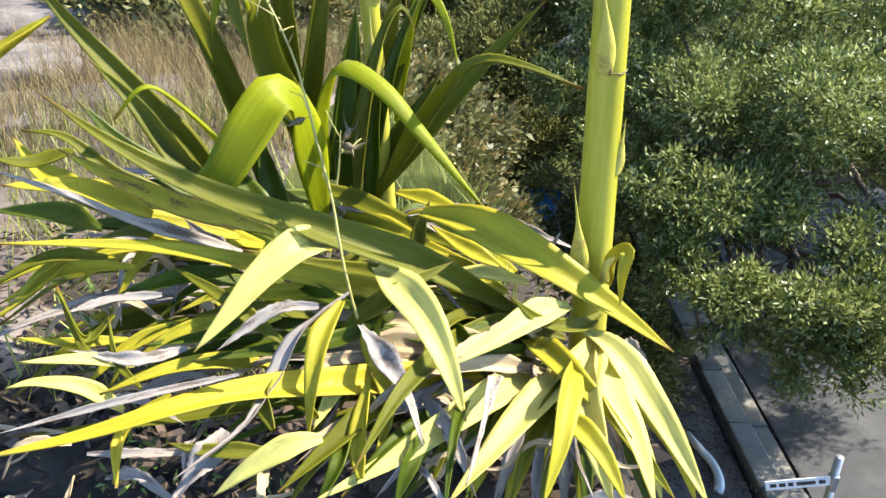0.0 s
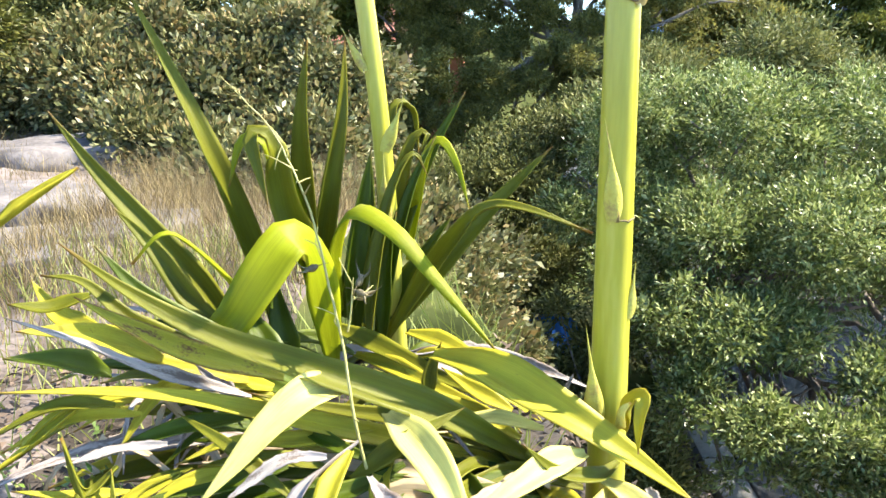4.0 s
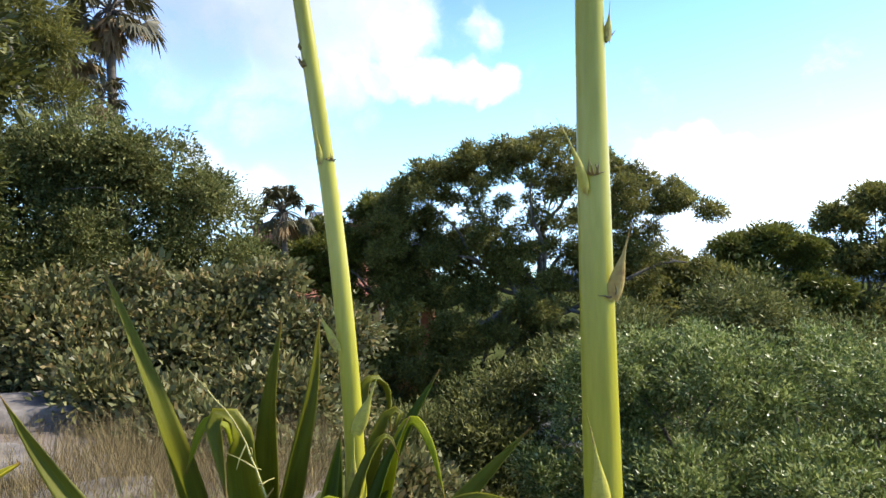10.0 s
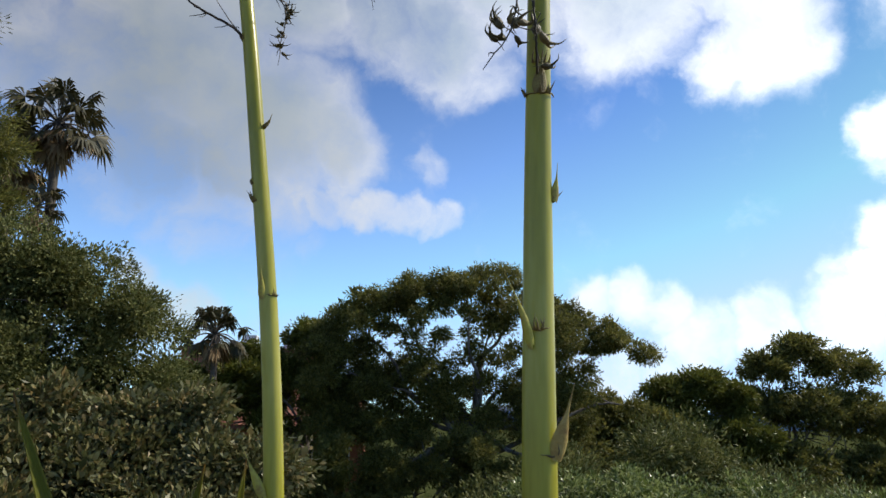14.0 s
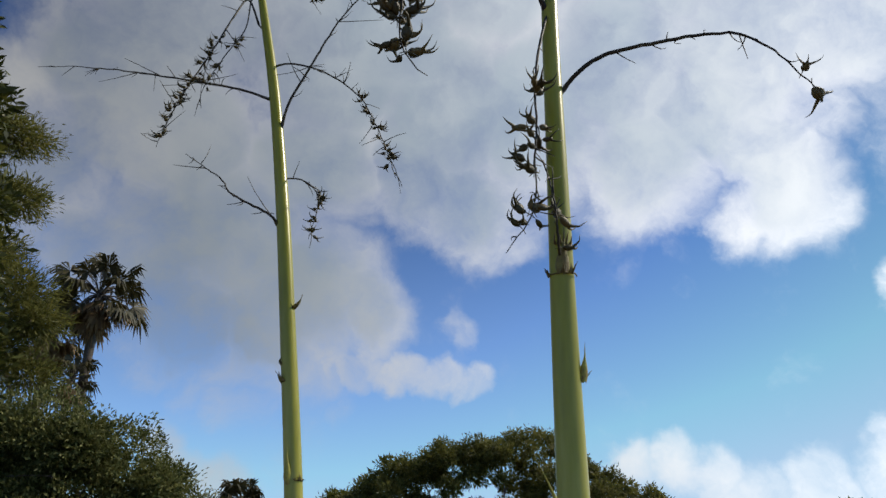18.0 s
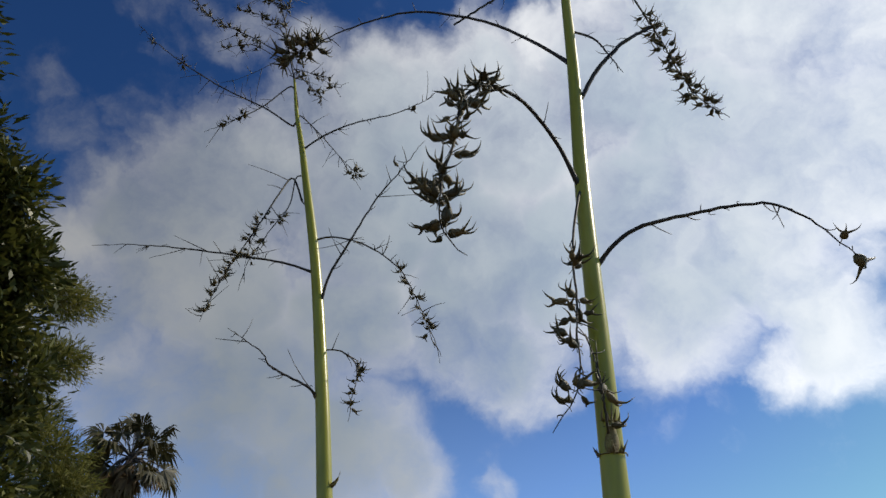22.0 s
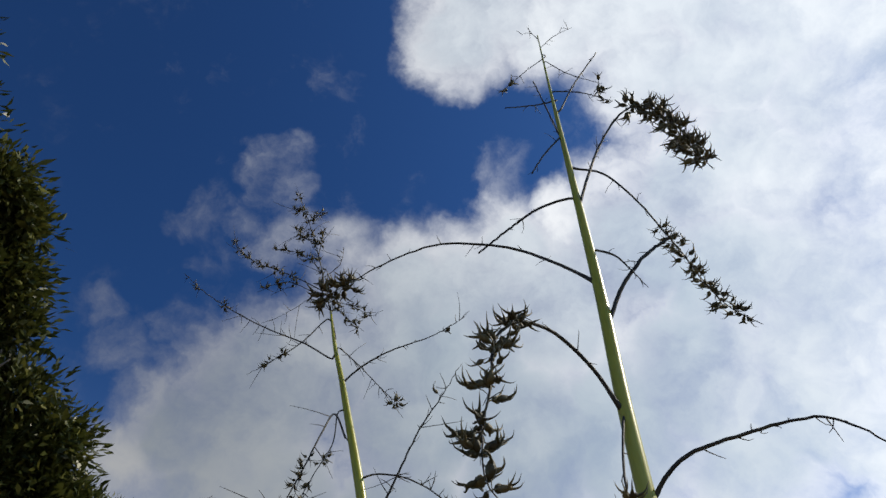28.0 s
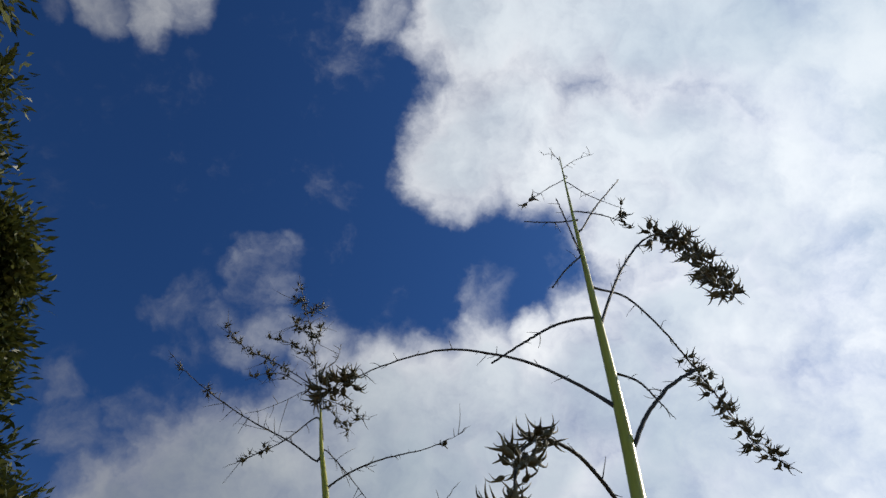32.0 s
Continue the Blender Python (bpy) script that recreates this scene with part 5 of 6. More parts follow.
arm(stalk_right, 'light', 0.008, 44, 0.52, (0.43, 1.75, 9.88), (0.54, 1.74, 9.80), (0.63, 1.73, 9.57), (0.68, 1.71, 9.32), (0.71, 1.70, 9.16), (0.74, 1.69, 8.98), (0.77, 1.68, 8.84), (0.81, 1.66, 8.75), (0.84, 1.65, 8.70))
arm(stalk_right, 'stub', 0.008, 0, 1, (0.41, 1.75, 10.2), (0.3, 1.72, 9.99), (0.22, 1.7, 9.8))
arm(stalk_right, 'stub', 0.007, 0, 1, (0.43, 1.75, 10.57), (0.34, 1.77, 10.58), (0.16, 1.8, 10.64))
arm(stalk_right, 'stub', 0.008, 0, 1, (0.4, 1.75, 10.18), (0.36, 1.7, 10.39), (0.32, 1.66, 10.64))
arm(stalk_right, 'stub', 0.008, 0, 1, (0.44, 1.75, 10.46), (0.54, 1.72, 10.67), (0.72, 1.7, 11.0))
arm(stalk_right, 'bare', 0.006, 3, 0.8, (0.45, 1.75, 10.67), (0.57, 1.72, 10.56), (0.69, 1.7, 10.4))
arm(stalk_right, 'bare', 0.004, 4, 0.95, (0.44, 1.75, 11.13), (0.32, 1.77, 11.02), (0.18, 1.8, 10.87))
arm(stalk_right, 'bare', 0.003, 0, 1, (0.43, 1.75, 11.27), (0.53, 1.75, 11.42), (0.66, 1.75, 11.53))
arm(stalk_right, 'bare', 0.004, 4, 0.95, (0.44, 1.75, 11.06), (0.53, 1.72, 10.81), (0.68, 1.7, 10.6))
arm(stalk_right, 'bare', 0.003, 0, 1, (0.43, 1.75, 11.41), (0.39, 1.76, 11.54), (0.34, 1.77, 11.55))
arm(stalk_left, 'bare', 0.012, 0, 1, (-0.51, 2.45, 8.07), (-0.55, 2.42, 8.11), (-0.62, 2.4, 8.14), (-0.69, 2.38, 8.17), (-0.73, 2.36, 8.22), (-0.84, 2.34, 8.29))
arm(stalk_left, 'light', 0.006, 10, 0.5, (-0.52, 2.45, 8.28), (-0.45, 2.42, 8.26), (-0.39, 2.4, 8.2), (-0.38, 2.4, 8.12), (-0.4, 2.4, 8.01))
arm(stalk_left, 'bare', 0.011, 0, 1, (-0.61, 2.45, 8.64), (-0.73, 2.46, 8.69), (-0.93, 2.48, 8.74), (-1.18, 2.5, 8.79), (-1.36, 2.52, 8.82), (-1.56, 2.54, 8.84))
arm(stalk_left, 'bare', 0.012, 1, 0.72, (-0.56, 2.45, 8.49), (-0.53, 2.4, 8.59), (-0.47, 2.36, 8.7), (-0.37, 2.32, 8.91), (-0.27, 2.3, 9.07), (-0.17, 2.28, 9.24))
arm(stalk_left, 'light', 0.008, 18, 0.55, (-0.61, 2.45, 8.81), (-0.54, 2.42, 8.8), (-0.41, 2.4, 8.75), (-0.26, 2.36, 8.61), (-0.18, 2.35, 8.46), (-0.14, 2.35, 8.36), (-0.1, 2.35, 8.24))
arm(stalk_left, 'light', 0.01, 26, 0.45, (-0.7, 2.45, 9.01), (-0.76, 2.43, 9.14), (-0.8, 2.4, 9.01), (-0.85, 2.38, 8.82), (-0.9, 2.36, 8.65), (-0.96, 2.36, 8.46), (-0.98, 2.36, 8.34))
arm(stalk_left, 'light', 0.006, 8, 0.4, (-0.75, 2.44, 9.15), (-0.75, 2.42, 8.97), (-0.81, 2.4, 8.8), (-0.87, 2.4, 8.63), (-0.86, 2.4, 8.55))
arm(stalk_left, 'bare', 0.01, 1, 0.5, (-0.73, 2.45, 9.36), (-0.65, 2.44, 9.43), (-0.52, 2.42, 9.49), (-0.35, 2.41, 9.54), (-0.24, 2.39, 9.58), (-0.15, 2.38, 9.64))
arm(stalk_left, 'light', 0.006, 6, 0.9, (-0.79, 2.45, 9.57), (-0.68, 2.43, 9.43), (-0.55, 2.42, 9.25), (-0.46, 2.40, 9.13))
arm(stalk_left, 'light', 0.009, 7, 0.62, (-0.82, 2.45, 9.50), (-0.97, 2.46, 9.63), (-1.20, 2.48, 9.79), (-1.43, 2.49, 9.97), (-1.65, 2.51, 10.18), (-1.83, 2.52, 10.39))
arm(stalk_left, 'light', 0.008, 7, 0.6, (-0.88, 2.45, 9.78), (-0.98, 2.43, 9.61), (-1.09, 2.40, 9.48), (-1.20, 2.38, 9.38))
arm(stalk_left, 'light', 0.009, 22, 0.42, (-0.81, 2.45, 9.62), (-0.86, 2.45, 9.84), (-0.91, 2.45, 10.02), (-0.97, 2.45, 10.27), (-1.05, 2.45, 10.55), (-1.13, 2.45, 10.80), (-1.22, 2.45, 11.04))
arm(stalk_left, 'light', 0.006, 24, 0.3, (-0.92, 2.45, 10.01), (-1.04, 2.46, 10.12), (-1.19, 2.47, 10.24), (-1.35, 2.48, 10.35), (-1.47, 2.49, 10.48), (-1.58, 2.50, 10.65))
arm(stalk_left, 'light', 0.004, 14, 0.3, (-0.95, 2.45, 10.17), (-1.03, 2.45, 10.30), (-1.15, 2.45, 10.40), (-1.28, 2.45, 10.44))
arm(stalk_left, 'light', 0.004, 10, 0.3, (-1.01, 2.45, 10.44), (-1.10, 2.45, 10.53), (-1.17, 2.45, 10.63))
arm(stalk_left, 'light', 0.004, 8, 0.3, (-0.99, 2.45, 10.33), (-0.98, 2.45, 10.49), (-0.98, 2.45, 10.60))
arm(stalk_left, 'light', 0.004, 8, 0.2, (-1.09, 2.45, 10.68), (-1.05, 2.45, 10.73), (-1.02, 2.45, 10.79))
arm(stalk_left, 'light', 0.003, 6, 0.3, (-1.12, 2.45, 10.77), (-1.17, 2.45, 10.82), (-1.22, 2.45, 10.83))
arm(stalk_left, 'bare', 0.004, 0, 1, (-0.94, 2.45, 10.12), (-0.85, 2.45, 10.23), (-0.84, 2.45, 10.39))
arm(stalk_left, 'light', 0.004, 12, 0.3, (-0.87, 2.45, 9.92), (-0.75, 2.43, 9.85), (-0.65, 2.42, 9.76), (-0.60, 2.40, 9.72))
arm(stalk_left, 'light', 0.004, 10, 0.3, (-0.86, 2.45, 9.90), (-0.77, 2.42, 9.76), (-0.66, 2.40, 9.62))
arm(stalk_left, 'light', 0.004, 10, 0.3, (-0.98, 2.42, 9.99), (-1.09, 2.42, 10.07), (-1.18, 2.42, 10.08), (-1.28, 2.42, 10.02))
arm(stalk_left, 'bare', 0.003, 0, 1, (-0.93, 2.40, 9.92), (-1.04, 2.40, 9.84), (-1.15, 2.40, 9.76))


def bract(stem, foot, tip, width, skin, wrap=1.1, curl=0.0):
    """A sheathing scale: clasps the stalk at its foot and runs out to a drawn-out point."""
    plant = PLANT_OF[stem]
    foot, tip = np.array(foot, float), np.array(tip, float)
    n, m = 14, 6
    way = tip - foot
    side = unit(np.cross(way, np.array([0.15, -1, 0.1])))
    face = np.cross(side, unit(way))
    rag = plant_rng.uniform(-0.16, 0.16, size=m + 1)
    verts, faces = [], []
    for lay in (1, -1):
        for i in range(n + 1):
            s = i / n
            wd = 0.8 * width * ((1 - s) ** 1.5 * (0.62 + 0.75 * math.sin(math.pi * min(1, s * 1.6))) + 0.05 * (1 - s))
            belly = 0.04 * np.linalg.norm(way) * math.sin(math.pi * s)
            for k in range(m + 1):
                a = (k / m - 0.5) * 2
                drop = rag[k] * (1 - s) ** 3 * 0.25
                verts.append(foot + way * (s + drop) + side * (a * wd * 0.5 + curl * s * s * np.linalg.norm(way)) + face * (belly - wrap * 0.22 * wd * a * a + lay * 0.0012))
    row, off = m + 1, (n + 1) * (m + 1)
    for i in range(n):
        for k in range(m):
            a = i * row + k
            faces += [(a, a + 1, a + row + 1, a + row), (off + a, off + a + row, off + a + row + 1, off + a + 1)]
        a, b = i * row, i * row + m
        faces += [(a, a + row, off + a + row, off + a), (b, off + b, off + b + row, b + row)]
    return under(plant, place("bract", mesh_of("bract", verts, faces), mats=(skin,), label="dry pointed scale clasping the stalk"))


def torn_node(stem, at, radius, turn, reach, spikes, spread=1.0):
    """The scar of a shed scale: a ragged dark rim round part of the stalk with dry upright spikes."""
    plant = PLANT_OF[stem]
    at = np.array(at, float)
    pieces = []
    n = 12
    rim = [at + radius * np.array([math.sin(turn + (k / n - 0.5) * reach), math.cos(turn + (k / n - 0.5) * reach), 0]) + [0, 0, 0.012 * abs(k / n - 0.5) + plant_rng.uniform(-0.002, 0.002)] for k in range(n + 1)]
    pieces.append(tube(np.array(rim), [0.0008 + 0.0018 * math.sin(math.pi * k / n) for k in range(n + 1)], 5))
    for _ in range(spikes):
        w = turn + plant_rng.uniform(-0.5, 0.5) * reach
        out = np.array([math.sin(w), math.cos(w), 0])
        ln = plant_rng.uniform(0.010, 0.028) * spread
        p0 = at + radius * out + [0, 0, 0.002]
        p1 = p0 + out * ln * 0.35 + [0, 0, ln * 0.4]
        p2 = p0 + out * ln * plant_rng.uniform(0.3, 0.9) + plant_rng.normal(size=3) * 0.004 + [0, 0, ln]
        pieces.append(tube(spline([p0, p1, p2], 4), [0.004, 0.003, 0.002, 0.0012, 0.0004], 5))
    v, f = joined(pieces)
    return under(plant, place("torn_node", mesh_of("torn_node", v, f), mats=(dry_bract,), label="ragged dark scar of a shed scale"))


bract(stalk_right, (0.315, 1.70, 5.70), (0.272, 1.66, 6.01), 0.075, bract_skin)
bract(stalk_right, (0.385, 1.72, 6.0), (0.402, 1.74, 6.14), 0.05, bract_skin)
bract(stalk_right, (0.340, 1.700, 6.25), (0.316, 1.685, 6.50), 0.062, bract_skin, curl=-0.05)
torn_node(stalk_right, (0.349, 1.75, 6.25), 0.046, 2.6, 1.6, 2)
bract(stalk_right, (0.378, 1.712, 6.74), (0.408, 1.71, 6.91), 0.05, tan_bract, curl=0.08)
torn_node(stalk_right, (0.350, 1.75, 6.745), 0.044, 2.6, 1.5, 3)
bract(stalk_right, (0.325, 1.708, 6.98), (0.275, 1.68, 7.15), 0.030, bract_skin, curl=-0.12)
torn_node(stalk_right, (0.350, 1.75, 7.02), 0.042, 3.4, 1.3, 6, 1.2)
bract(stalk_right, (0.386, 1.735, 7.33), (0.397, 1.74, 7.43), 0.028, bract_skin)
torn_node(stalk_right, (0.353, 1.75, 7.335), 0.036, 1.7, 0.9, 4)
bract(stalk_right, (0.352, 1.716, 7.60), (0.345, 1.70, 7.72), 0.05, dry_bract, curl=0.1)
torn_node(stalk_right, (0.356, 1.75, 7.60), 0.035, 3.14, 3.2, 9)
torn_node(stalk_right, (0.356, 1.75, 7.68), 0.034, 2.9, 2.2, 5)
bract(stalk_left, (-0.285, 2.40, 6.32), (-0.205, 2.40, 6.52), 0.06, bract_skin)
bract(stalk_left, (-0.30, 2.41, 6.05), (-0.29, 2.40, 6.36), 0.07, bract_skin)
bract(stalk_left, (-0.34, 2.42, 6.58), (-0.42, 2.42, 6.74), 0.04, bract_skin)
bract(stalk_left, (-0.390, 2.42, 7.18), (-0.402, 2.41, 7.31), 0.030, bract_skin)
torn_node(stalk_left, (-0.376, 2.45, 7.19), 0.029, 2.5, 1.4, 6, 0.8)
torn_node(stalk_left, (-0.415, 2.45, 7.50), 0.030, 4.3, 1.2, 9, 1.5)
torn_node(stalk_left, (-0.424, 2.45, 7.56), 0.029, 4.4, 0.6, 4, 1.2)
torn_node(stalk_left, (-0.455, 2.45, 7.76), 0.028, 1.9, 1.0, 6, 1.6)
torn_node(stalk_left, (-0.50, 2.45, 8.08), 0.026, 4.4, 1.2, 5)

# ---- trees and shrubs ----
tree("spreading_tree", "broad spreading tree with small glossy olive-green leaves beside the road", (4.0, 12.6, 0.0), (4.6, 12.2, 2.4),
     [(4.0, 10.8, 5.2, 1.3), (5.7, 10.9, 5.2, 1.4), (2.9, 11.6, 5.3, 1.2), (7.4, 11.0, 4.9, 1.5), (4.5, 8.82, 4.18, 1.26), (6.03, 8.64, 3.82, 1.35), (3.06, 9.36, 4.0, 1.08), (3.4, 8.13, 3.21, 0.83),
      (7.83, 9.18, 4.0, 1.26), (6.2, 12.6, 2.6, 1.6), (8.4, 12.4, 2.6, 1.6), (4.4, 12.8, 2.2, 1.4), (3.0, 11.9, 4.2, 0.9), (4.2, 12.6, 3.9, 1.1), (5.6, 13.2, 3.8, 1.3), (2.07, 10.62, 4.09, 1.08), (4.56, 7.47, 2.97, 0.75), (6.31, 7.47, 3.13, 0.83), (9.4, 11.5, 5.0, 1.5), (5.56, 7.14, 2.72, 0.58), (2.49, 8.96, 2.97, 0.75), (2.41, 7.39, 2.72, 0.46),
      (2.89, 6.79, 2.72, 0.47), (3.59, 6.63, 2.64, 0.51), (4.13, 6.63, 2.21, 0.39), (2.9, 7.8, 3.3, 0.66), (4.91, 6.55, 2.25, 0.47), (5.77, 6.47, 2.49, 0.55), (2.93, 7.07, 2.29, 0.27), (3.52, 6.92, 2.49, 0.34),
      (4.1, 6.63, 2.55, 0.38), (3.25, 6.83, 2.14, 0.25), (3.85, 6.55, 2.19, 0.29), (4.16, 6.35, 2.18, 0.27), (3.49, 6.58, 1.95, 0.18), (2.64, 7.01, 2.03, 0.16), (4.0, 6.25, 1.9, 0.15), (2.13, 7.95, 3.51, 0.34),
      (2.31, 7.64, 2.93, 0.27), (2.18, 7.39, 2.4, 0.15)],
     300000, 0.078, 0.026, olive_leaf, bark, 0.20, 21, clump=0.17, per=26, shell=0.45, inner=0.05, split=8, fine=0.36, core=0.74, fill=1, puff=0.85)
tree("spreading_tree", "broad spreading tree with dull grey-green leaves behind the road", (1.2, 16.0, 0.0), (1.4, 15.6, 2.2),
     [(0.8, 14.6, 3.6, 1.6), (2.2, 15.0, 4.6, 1.4), (-0.6, 14.6, 3.4, 1.5), (1.2, 13.6, 2.2, 1.5), (2.6, 13.8, 2.8, 1.3), (3.6, 15.4, 5.4, 1.3), (-1.8, 13.6, 3.2, 1.4), (0.2, 13.2, 1.4, 1.3), (3.2, 13.2, 1.2, 1.2)],
     80000, 0.11, 0.034, dark_leaf, bark, 0.18, 22, clump=0.32, per=30, shell=0.5, inner=0.14, split=6)
tree("spreading_tree", "broad leafy tree with olive-green leaves past the road", (10.5, 17.0, 0.0), (10.4, 16.5, 2.5),
     [(8.4, 15.8, 4.6, 1.8), (10.6, 16.0, 4.2, 1.8), (12.6, 16.4, 4.2, 1.9), (11.4, 14.6, 3.4, 1.8), (6.4, 16.0, 5.8, 1.6), (8.6, 15, 3.2, 1.7), (4.8, 17.0, 3.8, 1.6), (6.4, 16.8, 3.0, 1.8), (13.4, 15, 2.8, 2.0)],
     80000, 0.12, 0.036, dark_leaf, bark, 0.2, 23, clump=0.34, per=30, shell=0.5, inner=0.14, split=6)
tree("spreading_tree", "broad leafy street tree that shades the road", (12.2, 5.2, 0.0), (12.0, 5.2, 3.0),
     [(12.0, 5.2, 6.2, 1.9), (13.6, 5.6, 6.4, 1.7), (11.0, 4.0, 6.0, 1.7), (12.6, 3.2, 5.8, 1.8), (10.6, 5.6, 5.8, 1.4), (13.0, 1.6, 5.6, 1.7), (11.4, 1.8, 5.6, 1.6)],
     24000, 0.22, 0.09, dark_leaf, bark, 0.2, 24, clump=0.34, per=30, shell=0.4, split=4)
tree("dense_tree", "tall dense dark-green tree on the slope", (-7.6, 15.4, 5.3), (-7.4, 15.3, 6.6),
     [(-9.0, 15.0, 9.5, 1.6), (-7.5, 15.0, 9.4, 1.6), (-6.1, 15.0, 9.1, 1.5), (-5.0, 15.2, 8.5, 1.2), (-4.3, 15.2, 7.2, 1.1), (-10.8, 15.0, 9.8, 1.8), (-8.2, 14.6, 8.2, 1.7), (-6.4, 14.6, 7.8, 1.6), (-7.4, 14.4, 7.0, 1.8), (-5.6, 14.6, 6.6, 1.4), (-9.2, 14.2, 7.0, 1.7), (-4.1, 15.0, 6.1, 1.2), (-5.0, 14.6, 5.9, 1.3)],
     210000, 0.080, 0.034, dark_leaf, bark, 0.2, 31, clump=0.25, per=28, shell=0.55, inner=0.14, split=12, fine=0.36)
tree("near_tree", "leafy tree with glossy dark-green leaves beside the path", (-4.4, 2.8, 5.2), (-4.3, 2.8, 8.0),
     [(-2.74, 3.27, 9.79, 0.19), (-2.65, 3.62, 9.44, 0.15), (-2.77, 3.47, 9.52, 0.23), (-2.77, 3.73, 9.14, 0.20), (-2.63, 3.94, 8.93, 0.14), (-2.72, 4.03, 8.63, 0.18), (-2.72, 4.15, 8.30, 0.18),
      (-2.67, 4.27, 8.02, 0.18), (-2.87, 1.99, 10.70, 0.15), (-2.85, 2.19, 10.60, 0.13), (-2.94, 2.40, 10.40, 0.18), (-2.96, 2.65, 10.19, 0.18), (-2.91, 2.95, 9.96, 0.18), (-2.81, 3.23, 9.76, 0.20),
      (-2.85, 3.46, 9.43, 0.23), (-2.88, 3.64, 9.12, 0.23), (-3.03, 3.16, 9.62, 0.28), (-2.85, 1.91, 10.73, 0.13), (-2.81, 2.16, 10.62, 0.11), (-2.89, 2.41, 10.39, 0.13), (-2.88, 2.65, 10.21, 0.11),
      (-2.87, 0.66, 11.24, 0.13), (-2.90, 1.15, 11.11, 0.11), (-2.96, 1.44, 10.96, 0.11), (-2.96, 1.69, 10.86, 0.09), (-2.92, 2.06, 10.69, 0.14), (-2.85, 2.25, 10.62, 0.13), (-2.95, 2.44, 10.42, 0.15)],
     26000, 0.070, 0.024, near_leaf, bark, 0.09, 32, clump=0.15, per=18, twigs=2, shell=0.45, inner=0.10)
tree("leafy_tree", "light-green leafy tree at the edge of the slope", (-8.2, 10.4, 5.4), (-8.2, 10.2, 6.6),
     [(-6.9, 9.6, 8.2, 0.9), (-7.6, 9.6, 9.4, 1.0), (-6.7, 9.4, 7.0, 0.8), (-8.4, 10.0, 8.4, 1.3), (-8.0, 9.8, 10.4, 0.9)],
     40000, 0.12, 0.036, near_leaf, bark, 0.12, 33, clump=0.3, per=24, shell=0.6)
shrub_rows = (((-6.6, 10.6, 5.2), [(-6.9, 10.0, 5.9, 1.0), (-6.0, 9.8, 5.9, 0.8), (-7.8, 10.2, 5.9, 1.0), (-6.5, 10.4, 6.6, 0.6), (-7.6, 10.4, 6.9, 0.6)]),
              ((-4.8, 10.2, 5.2), [(-5.2, 9.6, 6.1, 0.95), (-4.4, 9.4, 5.8, 0.9), (-4.5, 10.0, 6.1, 0.8), (-5.4, 10.2, 6.7, 0.5), (-4.2, 10.4, 6.9, 0.4)]),
              ((-3.0, 10.4, 5.0), [(-3.5, 9.8, 6.0, 0.9), (-2.6, 9.6, 5.5, 0.9), (-3.0, 10.2, 6.2, 0.7), (-2.2, 10.0, 6.1, 0.7), (-3.3, 10.4, 6.7, 0.5), (-2.4, 10.3, 6.9, 0.35)]),
              ((-1.6, 10.6, 4.2), [(-1.8, 9.8, 5.4, 0.9), (-1.2, 9.6, 4.4, 0.9), (-0.8, 9.6, 3.4, 0.9), (-1.4, 10.2, 6.1, 0.6)]),
              ((-3.6, 8.6, 5.2), [(-3.9, 8.4, 5.5, 0.6), (-3.0, 8.0, 5.3, 0.65)]),
              ((-2.2, 7.4, 4.9), [(-2.3, 7.2, 5.2, 0.6), (-1.6, 7.0, 4.9, 0.65), (-2.0, 8.2, 5.4, 0.7)]),
              ((-0.8, 7.4, 3.6), [(-0.9, 7.2, 4.4, 0.75), (-0.3, 7.4, 3.7, 0.8), (-0.4, 8.4, 4.2, 0.8)]),
              ((0.5, 8.4, 1.6), [(0.1, 8.2, 2.8, 0.75), (0.3, 8.8, 2.0, 0.7), (-0.1, 9.4, 3.6, 0.8)]))
for k, (foot, blobs) in enumerate(shrub_rows):
    tree("broadleaf_shrub", "broad-leaved olive and bronze shrub at the top of the slope", foot, (foot[0], foot[1] - 0.1, foot[2] + 0.5), blobs, 22000, 0.092, 0.046,
         shrub_leaf, bark, 0.05, 41 + k, clump=0.26, per=16, category="shrub", group="shrubs on the slope", shell=0.4, split=7)
tree("low_shrub", "dark low shrub hanging at the foot of the bank", (2.3, 7.9, 0.1), (2.3, 7.9, 0.7), [(1.9, 7.8, 1.2, 0.7), (1.4, 7.9, 1.6, 0.7), (1.0, 8.6, 1.5, 0.7), (2.2, 9.4, 0.8, 0.6), (0.75, 9.62, 2.47, 0.24), (1.35, 9.3, 1.94, 0.45), (0.83, 9.36, 1.93, 0.37), (1.58, 9.5, 2.41, 0.24), (0.57, 9.44, 2.06, 0.33), (1.16, 9.76, 2.88, 0.18)],
     36000, 0.10, 0.030, dark_leaf, bark, 0.05, 51, clump=0.26, per=20, category="shrub")

GUM_TOP = [(-3.6, 10.2), (-2.4, 12.0), (-0.6, 13.0), (1.9, 13.9), (3.6, 14.2), (5.4, 14.7), (7.0, 14.2), (8.2, 13.4), (10.0, 12.9), (11.0, 11.8), (12.4, 11.3), (13.3, 10.4)]
gum_rng = np.random.default_rng(60)
gum_blobs = []


def gum_top(x):
    return float(np.interp(x, [p[0] for p in GUM_TOP], [p[1] for p in GUM_TOP]))


